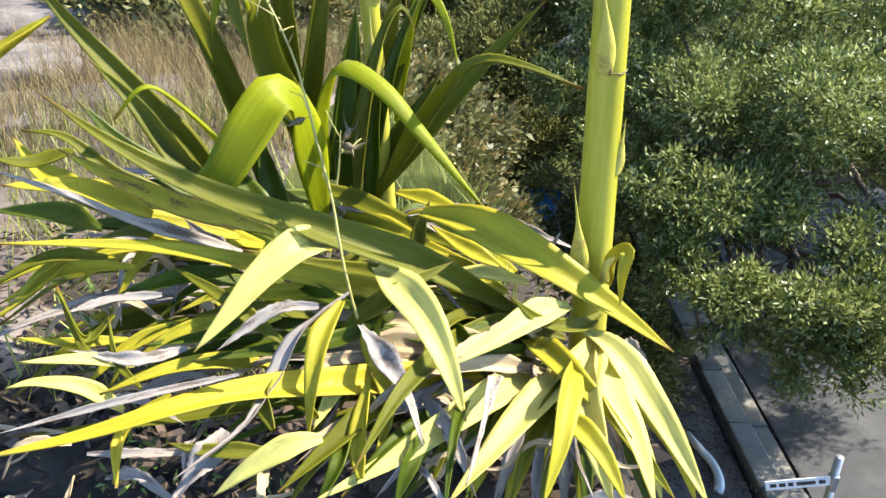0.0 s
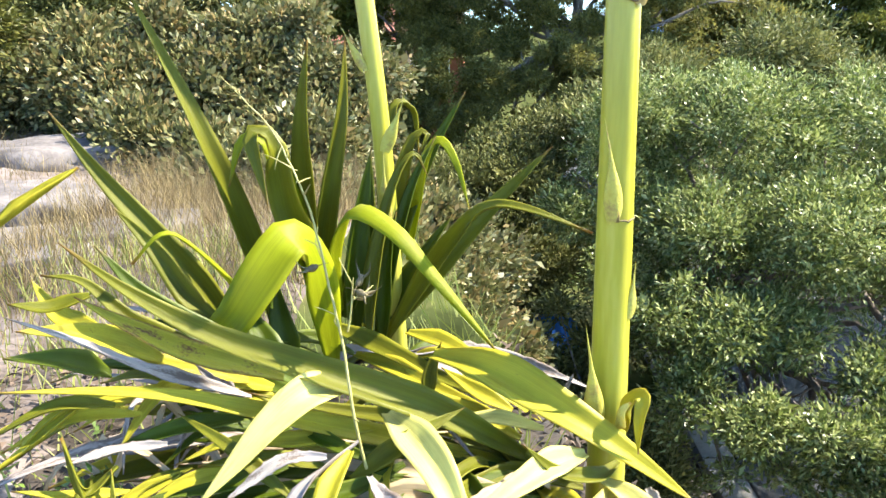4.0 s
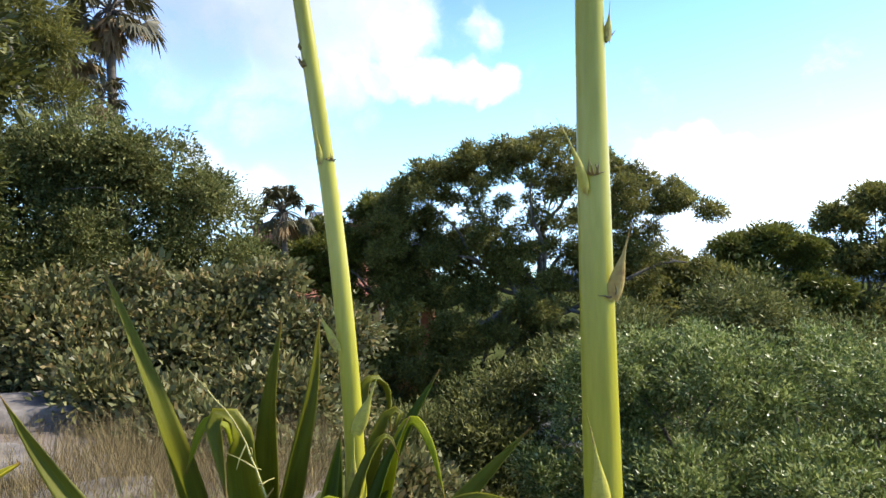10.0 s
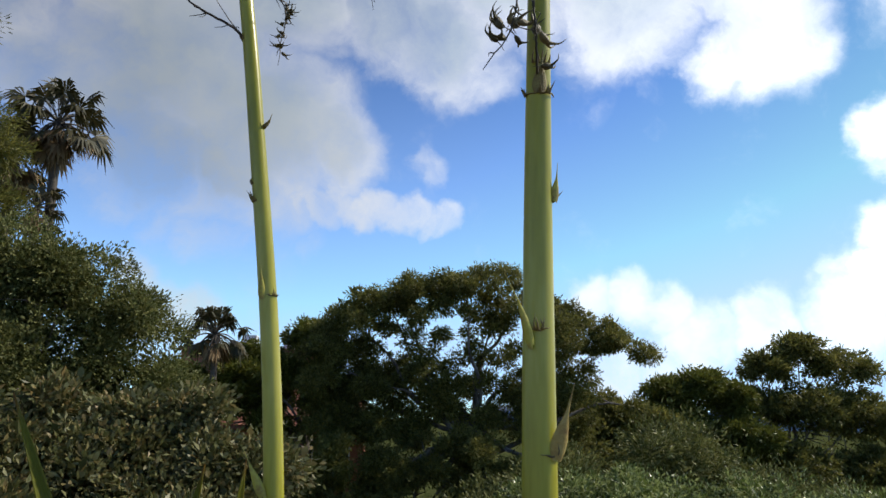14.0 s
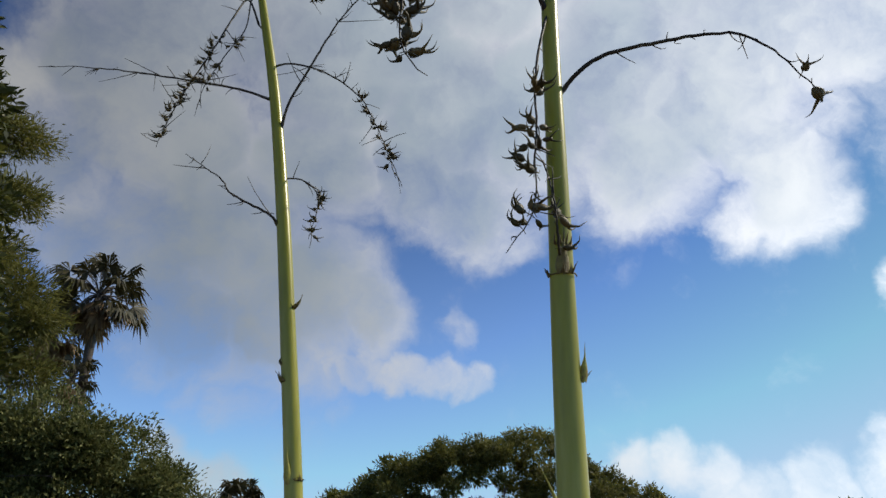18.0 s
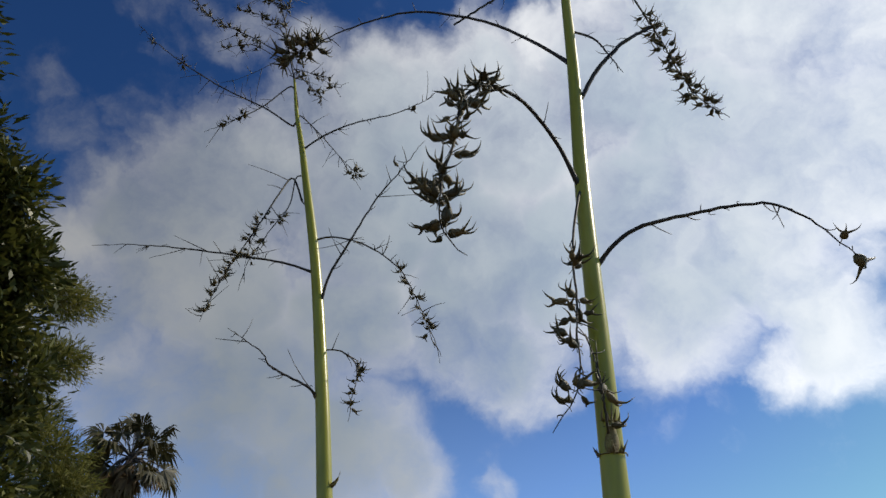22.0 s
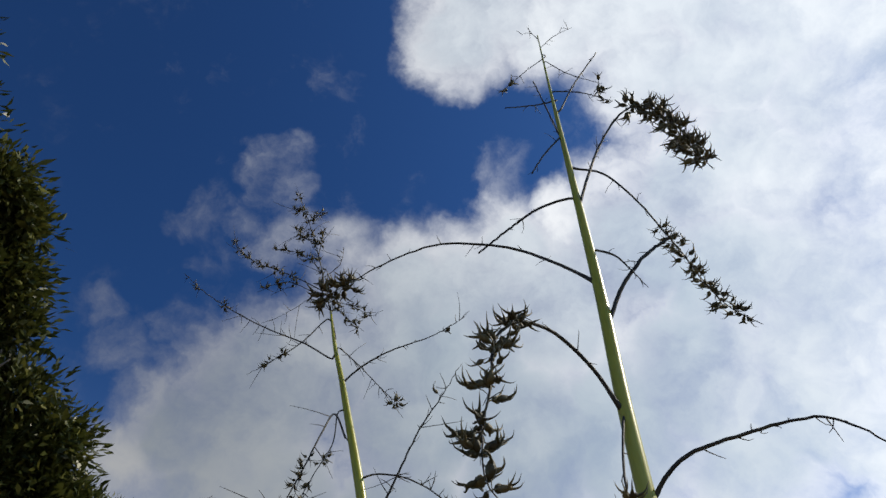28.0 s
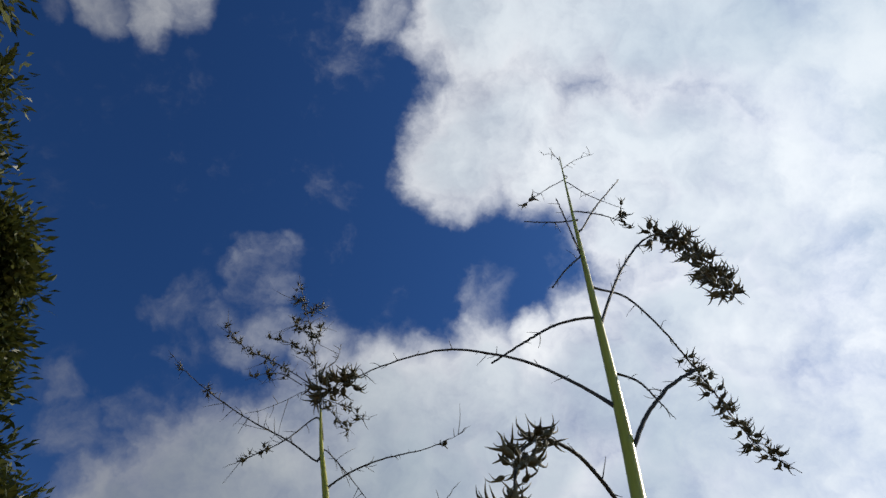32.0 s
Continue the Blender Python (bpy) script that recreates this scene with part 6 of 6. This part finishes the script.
for k in range(46):
    # small domed clumps along the crown's outline
    x, r = -3.4 + 16.4 * (k + gum_rng.uniform(-0.4, 0.4)) / 45, gum_rng.uniform(0.5, 0.95)
    gum_blobs.append((x, gum_rng.uniform(34.8, 37.2), gum_top(x) - r * 0.75 - gum_rng.uniform(0, 0.35), r, 0.78))
while len(gum_blobs) < 310:
    # clumps inside, fewer where the limbs and the sky show through
    x, r = gum_rng.uniform(-3.2, 12.6), gum_rng.uniform(0.5, 1.05)
    z = gum_top(x) - 1.0 - gum_rng.uniform(0, 1) * (gum_top(x) - 2.0)
    open_part = 2.0 < x < 8.6 and 8.6 < z < 11.4
    if open_part and gum_rng.random() < 0.12 or x > 9.5 and z < 6.5:
        continue
    gum_blobs.append((x, gum_rng.uniform(34.2, 37.4) if z > 6 else gum_rng.uniform(32.5, 35), z, r * (0.7 if open_part else 1.0), 0.8))
gum_rng.shuffle(gum_blobs)
gum_blobs = [tuple(q) for q in gum_blobs]
tree("gum_tree", "large spreading gum tree with pale limbs and domed olive leaf clumps", (4.4, 36, 1.0), (4.9, 36, 7.0), gum_blobs, 300000, 0.17, 0.055, gum_leaf, gum_bark, 0.34, 61,
     clump=0.30, per=30, hang=0.25, shell=0.55, twigs=3, inner=0.06, split=6, fine=0.5, core=0.8, limbs=26)
tree("gum_tree", "smaller gum tree with olive clumps in front of a house", (-3.0, 38, 1.5), (-3.2, 38, 6.0),
     [(-3.4, 38, 10.8, 1.3, .7), (-4.2, 37.5, 8.9, 1.3, .7), (-2.8, 37.5, 7.6, 1.2, .7), (-6.4, 37, 8.6, 1.3, .7), (-5.2, 37, 6.4, 1.0, .7), (-8.6, 37, 7.0, 1.4, .8), (-6.2, 37, 4.0, 1.5, .7), (-2.6, 37, 4.0, 1.3, .7), (-7.6, 36.5, 4.4, 1.1, .8), (-6.6, 36.5, 3.4, 1.1, .8), (-4.4, 36.5, 3.4, 1.2, .8), (-8.8, 36.5, 3.6, 1.2, .8), (-9.5, 38, 8.4, 1.1, .7), (-8.6, 38, 5.6, 1.1, .7), (-7.3, 38, 9.4, 1.2, .7), (-7.0, 38, 7.3, 1.0, .7), (-5.9, 38, 9.8, 1.0, .7), (-5.3, 38, 7.6, 1.0, .7), (-10.2, 37, 6.2, 1.1, .7)],
     85000, 0.24, 0.085, bright_gum_leaf, gum_bark, 0.22, 62, clump=0.42, per=40, hang=0.1, shell=0.4, split=14, fine=0.32)
far_gums = (((19.5, 44, 0), (20, 44, 5), [(17.4, 44, 8.4, 1.4, .5), (19.6, 44, 8.9, 1.5, .5), (21.6, 44, 8.2, 1.5, .5), (18.4, 44, 6.8, 1.6, .5), (21.8, 43, 6.0, 1.8, .6), (16.6, 43, 6.2, 1.8, .7), (19.2, 42, 4.0, 2.0, .7)], bright_gum_leaf),
            ((26.5, 46, 0), (26.8, 46, 6), [(25.2, 46, 10.4, 1.5, .6), (27.4, 46, 11.6, 1.5, .6), (30, 46, 10.4, 2.0, .6), (24.6, 46, 7.8, 2.0, .6), (27.4, 45, 7.8, 2.2, .7), (30.6, 45, 7.2, 2.3, .7), (25, 43, 4.4, 2.2, .7), (30, 43, 4, 2.4, .7)], gum_leaf),
            ((14.5, 42, 0), (14.6, 42, 4), [(13.4, 42, 6.8, 1.8, .7), (15.2, 42, 6.4, 1.8, .7), (12.2, 41, 5.6, 1.8, .8), (16.6, 41, 5.0, 1.9, .8), (11.0, 42, 7.6, 1.5, .7), (14, 40, 3.6, 2.2, .8)], gum_leaf))
for k, (foot, fork, blobs, lm) in enumerate(far_gums):
    tree("gum_tree", "distant gum tree with layered leaf clumps and open branches", foot, fork, [(*q[:3], q[3] * 1.15, 0.75) for q in blobs], 60000, 0.28, 0.10, lm, gum_bark, 0.26, 71 + k, clump=0.44, per=40,
         hang=0.25, shell=0.35, group="distant gum trees", twigs=4, inner=0.05, split=15, fine=0.34, core=0.85)


# ---- headland past the trees, its distance haze painted as pale blue ----
hill = material("haze_tinted_headland", [(0.20, 0.25, 0.33), (0.26, 0.31, 0.38)], 0.01, 1.0)
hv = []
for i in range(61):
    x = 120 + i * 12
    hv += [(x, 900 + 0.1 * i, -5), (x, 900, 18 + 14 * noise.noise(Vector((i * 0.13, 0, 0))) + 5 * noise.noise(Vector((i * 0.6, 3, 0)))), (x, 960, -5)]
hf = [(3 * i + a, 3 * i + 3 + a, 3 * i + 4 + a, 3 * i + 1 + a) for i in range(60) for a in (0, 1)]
tagged(place("backdrop", mesh_of("backdrop", hv, hf), mats=(hill,)), "low headland far off, tinted blue for haze", "headland", kind="structure")


# ---- palms ----
def palm(label, foot, top, crown, fronds, seed, radius=0.2, dead=0.35):
    rng = np.random.default_rng(seed)
    t = thing("fan_palm", foot)
    foot, top = np.array(foot, float), np.array(top, float)
    line = spline([foot, (foot + top) / 2 + [0.15, 0, 0], top], 24)
    trunk = tube(line, np.linspace(radius * 1.2, radius * 0.8, 25), 10, 0.04, rng)

    def fans(count, droop0, droop1, size, reach):
        """Fan leaves, each a spread of narrow drooping blades at the end of its stalk."""
        co, stems = [], []
        for k in range(count):
            az, el = 2.4 * k + rng.uniform(-0.4, 0.4), radians(rng.uniform(droop0, droop1))
            way = np.array([math.cos(az) * math.cos(el), math.sin(az) * math.cos(el), math.sin(el)])
            hub = top + way * size * rng.uniform(*reach)
            hub[2] -= 0.06 * size
            stems.append(tube(spline([top, (top + hub) / 2 + [0, 0, 0.08 * size], hub], 5), np.linspace(0.04, 0.02, 6), 4))
            nor = unit(np.cross(way, [math.sin(az), -math.cos(az), 0.0]) + rng.normal(size=3) * 0.35)
            side = unit(np.cross(way, nor))
            for j in range(19):
                a = radians(-125 + 250 * j / 18 + rng.uniform(-5, 5))
                d = unit(way * math.cos(a) + side * math.sin(a) + [0, 0, -0.25])
                ln = size * rng.uniform(0.30, 0.46) * (0.75 + 0.25 * math.cos(a))
                wv = np.cross(d, nor) * size * 0.030
                mid = hub + d * ln * 0.55
                tip = hub + d * ln + np.array([0, 0, -0.45 * ln * rng.uniform(0.4, 1.5)])
                co.append((hub, mid + wv, tip, mid - wv))
        return np.array(co), stems

    green, stems = fans(fronds, -35, 80, crown, (0.45, 0.8))
    under(t, place("crown", quads_mesh("crown", green), mats=(palm_leaf,), label="grey-green fan fronds"))
    brown, stems2 = fans(int(fronds * dead) + 3, -85, -30, crown * 0.85, (0.25, 0.7))
    under(t, place("skirt", quads_mesh("skirt", brown), mats=(palm_dead,), label="hanging dead brown fronds"))
    v, f = joined([trunk] + stems + stems2)
    under(t, place("trunk", mesh_of("trunk", v, f), mats=(palm_bark,)))
    return tagged(t, label, "palm", "tall fan palms")


def along(az, el, dist):
    return (dist * math.sin(radians(az)), dist * math.cos(radians(az)), 6.8 + dist * math.tan(radians(el)))


palm("tall fan palm with ragged crown and brown skirt", (*along(-24.3, 0, 34)[:2], 4.0), along(-24.6, 19.6, 34), 2.4, 34, 81, 0.22, 0.9)
palm("tall fan palm half hidden behind other trees", (*along(-27.2, 0, 36)[:2], 4.0), along(-27.0, 16.8, 36), 2.3, 32, 82, 0.22, 0.9)
palm("shorter fan palm with yellowing fronds", (*along(-25.2, 0, 33)[:2], 4.0), along(-25.2, 13.6, 33), 1.4, 20, 83, 0.15, 0.7)
palm("fan palm in front of a brick house", (*along(-12.4, 0, 35)[:2], 1.5), along(-12.3, 5.8, 35), 1.7, 34, 84, 0.16)
tree("feathery_tree", "feathery dark-green tree among the palms", (*along(-29.5, 0, 30)[:2], 4.5), along(-29.5, 9, 30),
     [(*along(-28.8, 17, 30), 1.3, .35), (*along(-30.5, 19, 30), 1.6, .4), (*along(-28.0, 13.5, 30), 1.2, .35), (*along(-31, 15, 30), 1.6, .4), (*along(-33, 21, 30), 1.6, .4), (*along(-32, 25, 30), 1.3, .35), (*along(-33, 29, 30), 1.4, .35)],
     30000, 0.26, 0.04, gum_leaf, bark, 0.22, 85, clump=0.6, per=26, shell=0.3)


# ---- brick house behind the trees ----
def house():
    h = thing("brick_house", (-6.5, 46, 0))

    def add(name, me, mt, parent=None, label=""):
        o = place(name, me, mats=(mt,), label=label)
        return under(h, o) if parent is None else under_part(parent, o)

    def under_part(p, o):
        o.parent = p
        o.matrix_parent_inverse = Matrix.Identity(4)
        return o

    add("wall", box(-12.0, -3.4, 46.0, 54, 0, 10.6, 0.03), brick_wall, label="orange-red brick wall")
    add("wall", box(-9.2, -0.6, 42.4, 46.0, 0, 6.3, 0.03), brick_wall, label="orange-red brick wall")
    add("parapet", box(-12.2, -3.2, 45.9, 54.1, 10.6, 10.8, 0.03), tile_skin)
    for x0 in (-8.6, -6.0):
        add("chimney", box(x0, x0 + 0.9, 47, 47.9, 10.8, 11.7, 0.02), white_paint)
    for k in range(3):
        x = -11.2 + k * 2.6
        win = add("window", box(x, x + 1.4, 45.93, 46.03, 7.6, 9.2, 0.01), white_paint, label="white framed window")
        for j in range(2):
            pane = place("pane", box(x + 0.07 + j * 0.66, x + 0.67 + j * 0.66, 45.90, 45.94, 7.68, 9.12), mats=(glass,))
            under(h, pane)
            pane.parent = win
            pane.matrix_parent_inverse = win.matrix_parent_inverse.inverted() @ Matrix.Translation(h.location).inverted()
    for k in range(4):
        x = -8.6 + k * 2.0
        win = add("window", box(x, x + 1.2, 42.33, 42.43, 3.6, 5.2, 0.01), white_paint, label="white framed window")
        pane = place("pane", box(x + 0.08, x + 1.12, 42.30, 42.34, 3.68, 5.12), mats=(glass,))
        pane.parent = win
    roof = add("roof", mesh_of("roof", [(-9.6, 41.9, 6.2), (-0.2, 41.9, 6.2), (-0.9, 46.0, 8.6), (-8.9, 46.0, 8.6), (-9.6, 41.9, 6.05), (-0.2, 41.9, 6.05), (-0.9, 46.0, 8.45), (-8.9, 46.0, 8.45)],
                               [(0, 1, 2, 3), (7, 6, 5, 4), (0, 4, 5, 1), (1, 5, 6, 2), (2, 6, 7, 3), (3, 7, 4, 0)], False), tile_skin, label="red terracotta tiled roof")
    course = box(-4.6, 4.6, -0.17, 0.17, -0.02, 0.02, 0.008)
    for j in range(14):
        u = (j + 0.5) / 14
        c = place("tile_course", course, mats=(tile_skin,))
        c.parent = roof
        c.location, c.rotation_euler, c.scale = (-4.9, 41.9 + 4.1 * u, 6.24 + 2.4 * u), (math.atan2(2.4, 4.1) - 0.06, 0, 0), (1 - 0.13 * u, 1, 1)
    return tagged(h, "orange-red brick house with terracotta roof behind gum trees", "house")


house()
# ---- street sign: a white finger board on a steel post ----
sign = thing("street_sign", (2.96, 4.52, 0.1))
v, f = tube([(2.97, 4.56, 0.0), (2.97, 4.56, 1.2), (2.97, 4.56, 2.52)], [0.034, 0.034, 0.034], 12)
under(sign, place("post", mesh_of("post", v, f), mats=(zinc,), label="weathered round steel post"))
board = under(sign, place("board", box(-0.25, 0.25, -0.006, 0.006, -0.042, 0.042, 0.004), mats=(white_paint,), label="white finger board with worn dark lettering bars"))
board.location, board.rotation_euler = Vector((2.70, 4.57, 2.23)), (radians(-12), radians(-13), radians(-6))
for name, x0, x1, z0, z1 in (("lettering_bar", -0.215, -0.165, -0.016, 0.016), ("lettering_bar", -0.145, -0.095, -0.016, 0.016), ("lettering_bar", -0.075, -0.035, -0.016, 0.016),
                             ("lettering_bar", -0.010, 0.135, -0.016, 0.016), ("lettering_bar", 0.160, 0.210, -0.016, 0.016)):
    o = place(name, box(x0, x1, -0.0085, -0.0065, z0, z1), mats=(black_paint,))
    o.parent = board
tagged(sign, "white street finger sign on a steel post by the kerb", "sign")
under(sign, place("clamp", box(2.94, 3.0, 4.52, 4.60, 2.18, 2.34, 0.008), mats=(zinc,)))

# ---- a pale fallen branch on the verge ----
v, f = tube(spline([(2.90, 7.62, 0.14), (2.95, 7.35, 0.17), (3.06, 7.02, 0.15), (3.04, 6.72, 0.14), (2.98, 6.60, 0.13)], 16), np.linspace(0.045, 0.062, 17), 9, 0.08, np.random.default_rng(5))
tagged(place("fallen_branch", mesh_of("fallen_branch", v, f), mats=(white_paint,)), "bleached white bent branch lying on the verge", "branch")

# ---- a parked car, mostly hidden by leaves ----
car = thing("parked_car", (1.25, 12.0, 0.1))


def car_body():
    prof = [(-2.0, 0.35), (-2.05, 0.75), (-1.7, 0.95), (-0.9, 1.0), (-0.35, 1.42), (0.9, 1.45), (1.6, 1.02), (2.0, 0.95), (2.08, 0.6), (2.0, 0.35)]
    verts, faces = [], []
    for s in (-1, 1):
        for x, z in prof:
            pinch = 0.84 if z < 1.2 else 0.62
            verts.append((s * pinch, x, z))
    n = len(prof)
    faces = [(k, (k + 1) % n, n + (k + 1) % n, n + k) for k in range(n)] + [tuple(range(n - 1, -1, -1)), tuple(range(n, 2 * n))]
    bm = bmesh.new()
    vs = [bm.verts.new(v) for v in verts]
    for q in faces:
        bm.faces.new([vs[k] for k in q])
    bmesh.ops.recalc_face_normals(bm, faces=bm.faces[:])
    bmesh.ops.bevel(bm, geom=bm.edges[:], offset=0.05, segments=2, affect="EDGES", profile=0.6)
    me = bpy.data.meshes.new("body")
    bm.to_mesh(me)
    bm.free()
    return me


for name, me, mt, at in (("body", car_body(), car_paint, (0, 0, 0)), ("windscreen", box(-0.6, 0.6, -0.72, -0.66, 1.06, 1.34, 0.01), glass, (0, 0, 0.02)),
                         ("rear_window", box(-0.55, 0.55, 1.28, 1.36, 1.06, 1.36, 0.01), glass, (0, 0.02, 0.0)), ("bumper", box(-0.8, 0.8, -2.12, -1.98, 0.38, 0.6, 0.03), grey_plastic, (0, 0, 0))):
    o = place(name, me, car, mats=(mt,))
    o.location = at
for x in (-0.8, 0.8):
    for y in (-1.3, 1.25):
        v, f = tube([(x - 0.1, y, 0.31), (x + 0.1, y, 0.31)], [0.31, 0.31], 20)
        wheel = place("wheel", mesh_of("wheel", v, f, False), car, mats=(rubber,))
        v, f = tube([(x - 0.11, y, 0.31), (x + 0.11, y, 0.31)], [0.18, 0.18], 14)
        place("rim", mesh_of("rim", v, f, False), wheel, mats=(zinc,))
car.rotation_euler = (0, 0, radians(8))
tagged(car, "blue car parked under trees beside the road", "car")

# ---- weathered rock ledges on the slope ----
def ledge(x, y, sx, sy, sz, turn, seed):
    bm = bmesh.new()
    bmesh.ops.create_icosphere(bm, subdivisions=4, radius=1.0)
    for v in bm.verts:
        p = v.co.copy()
        k = 1 + 0.22 * noise.noise(p * 1.7 + Vector((seed, 0, 0))) + 0.10 * noise.noise(p * 4.0 + Vector((0, seed, 0))) + 0.03 * noise.noise(p * 11.0)
        flat = max(-1.0, min(1.0, p.z * 2.2))
        v.co = Vector((p.x * k * sx, p.y * k * sy, flat * k * sz))
    me = bpy.data.meshes.new("rock_ledge")
    bm.to_mesh(me)
    bm.free()
    me.polygons.foreach_set("use_smooth", [True] * len(me.polygons))
    o = place("rock_ledge", me, mats=(rock,))
    o.location, o.rotation_euler = (x, y, ground_z(x, y) - 0.25 * sz), (0, 0, turn)
    return tagged(o, "weathered grey sandstone ledge among dry grass", "rock", "rock ledges")


for x, y, sx, sy, sz, turn, seed in ((-4.9, 8.0, 1.2, 0.7, 0.22, 0.2, 1.0), (-3.3, 4.9, 0.8, 0.6, 0.14, 0.5, 2.0), (-4.2, 6.2, 1.1, 0.6, 0.16, -0.2, 3.0), (-2.6, 5.4, 0.5, 0.35, 0.10, 0.9, 4.0),
                                     (-1.0, 1.15, 0.3, 0.22, 0.10, 0.4, 5.0), (-0.7, 0.95, 0.28, 0.18, 0.09, 1.2, 6.0)):
    ledge(x, y, sx, sy, sz, turn, seed)

# ---- grass, litter and weeds ----
def scatter_blades(name, label, count, area, height, width, mt, seed, lean=0.35, skip=None):
    rng = np.random.default_rng(seed)
    co = []
    while len(co) < count:
        x, y = rng.uniform(area[0], area[1]), rng.uniform(area[2], area[3])
        if noise.noise(Vector((x * 0.7, y * 0.7, seed))) + rng.uniform(-0.5, 0.5) < -0.1 or x > edge_x(y) + 0.3:
            continue
        z = ground_z(x, y) - 0.01
        h = height * rng.uniform(0.35, 1.25)
        d = np.array([rng.normal() * lean, rng.normal() * lean, 1.0])
        a = rng.uniform(0, math.pi)
        wv = np.array([math.cos(a), math.sin(a), 0]) * width * rng.uniform(0.5, 1.3)
        p = np.array([x, y, z])
        tip = p + d * h
        co.append((p - wv * 0.5, p + wv * 0.5, tip + wv * 0.12, tip - wv * 0.12))
    return tagged(place(name, quads_mesh(name, np.array(co)), mats=(mt,)), label, "grass", kind="stuff")


scatter_blades("dry_grass", "dry straw-coloured grass over the slope", 14000, (-8, -1.0, 3.2, 9.5), 0.22, 0.005, straw, 91)
scatter_blades("dry_grass", "tall dry straw grass tufts at the foot of the shrubs", 6000, (-3.4, -1.0, 4.0, 7.6), 0.38, 0.006, straw, 93)
scatter_blades("green_grass", "yellow-green grass tufts between the leaves", 2400, (-3, 0.2, 1.9, 5), 0.24, 0.010, green_grass, 92)


def litter(name, label, count, area, seed, size):
    rng = np.random.default_rng(seed)
    co = []
    for _ in range(count):
        x, y = rng.uniform(area[0], area[1]), rng.uniform(area[2], area[3])
        z = ground_z(x, y) + rng.uniform(0.004, 0.05)
        a = rng.uniform(0, 2 * math.pi)
        d = np.array([math.cos(a), math.sin(a), rng.normal() * 0.25]) * size * rng.uniform(0.4, 1.6)
        s = np.array([-math.sin(a), math.cos(a), rng.normal() * 0.4]) * size * 0.14
        p = np.array([x, y, z])
        co.append((p, p + d * 0.5 + s + [0, 0, 0.01], p + d, p + d * 0.5 - s))
    return tagged(place(name, quads_mesh(name, np.array(co)), mats=(litter_skin,)), label, "leaf litter", kind="stuff")


litter("leaf_litter", "dry brown leaf litter on the bank", 4200, (-2.2, 0.4, 0.6, 3.2), 95, 0.055)
litter("leaf_litter", "fallen brown leaves on the verge", 6000, (1.5, 3.6, 5.0, 12), 96, 0.05)
litter("leaf_litter", "bleached dry stems and strips lying on the bank", 1500, (-1.5, 0.5, 0.7, 2.0), 98, 0.13)
rng = np.random.default_rng(97)
weeds = foliage(rng, [(-0.75, 1.35, 5.42, 0.16), (-0.35, 1.2, 5.28, 0.16), (-0.2, 1.3, 5.25, 0.14), (0.15, 1.15, 5.2, 0.14), (-0.55, 1.5, 5.5, 0.14), (-0.9, 1.6, 5.5, 0.2), (-1.3, 1.9, 5.5, 0.2)], 260, 0.030, 0.009, 0.07, 8)
tagged(place("low_weeds", quads_mesh("low_weeds", weeds), mats=(weed_leaf,)), "small green weeds between the strap leaves", "weeds", kind="stuff")
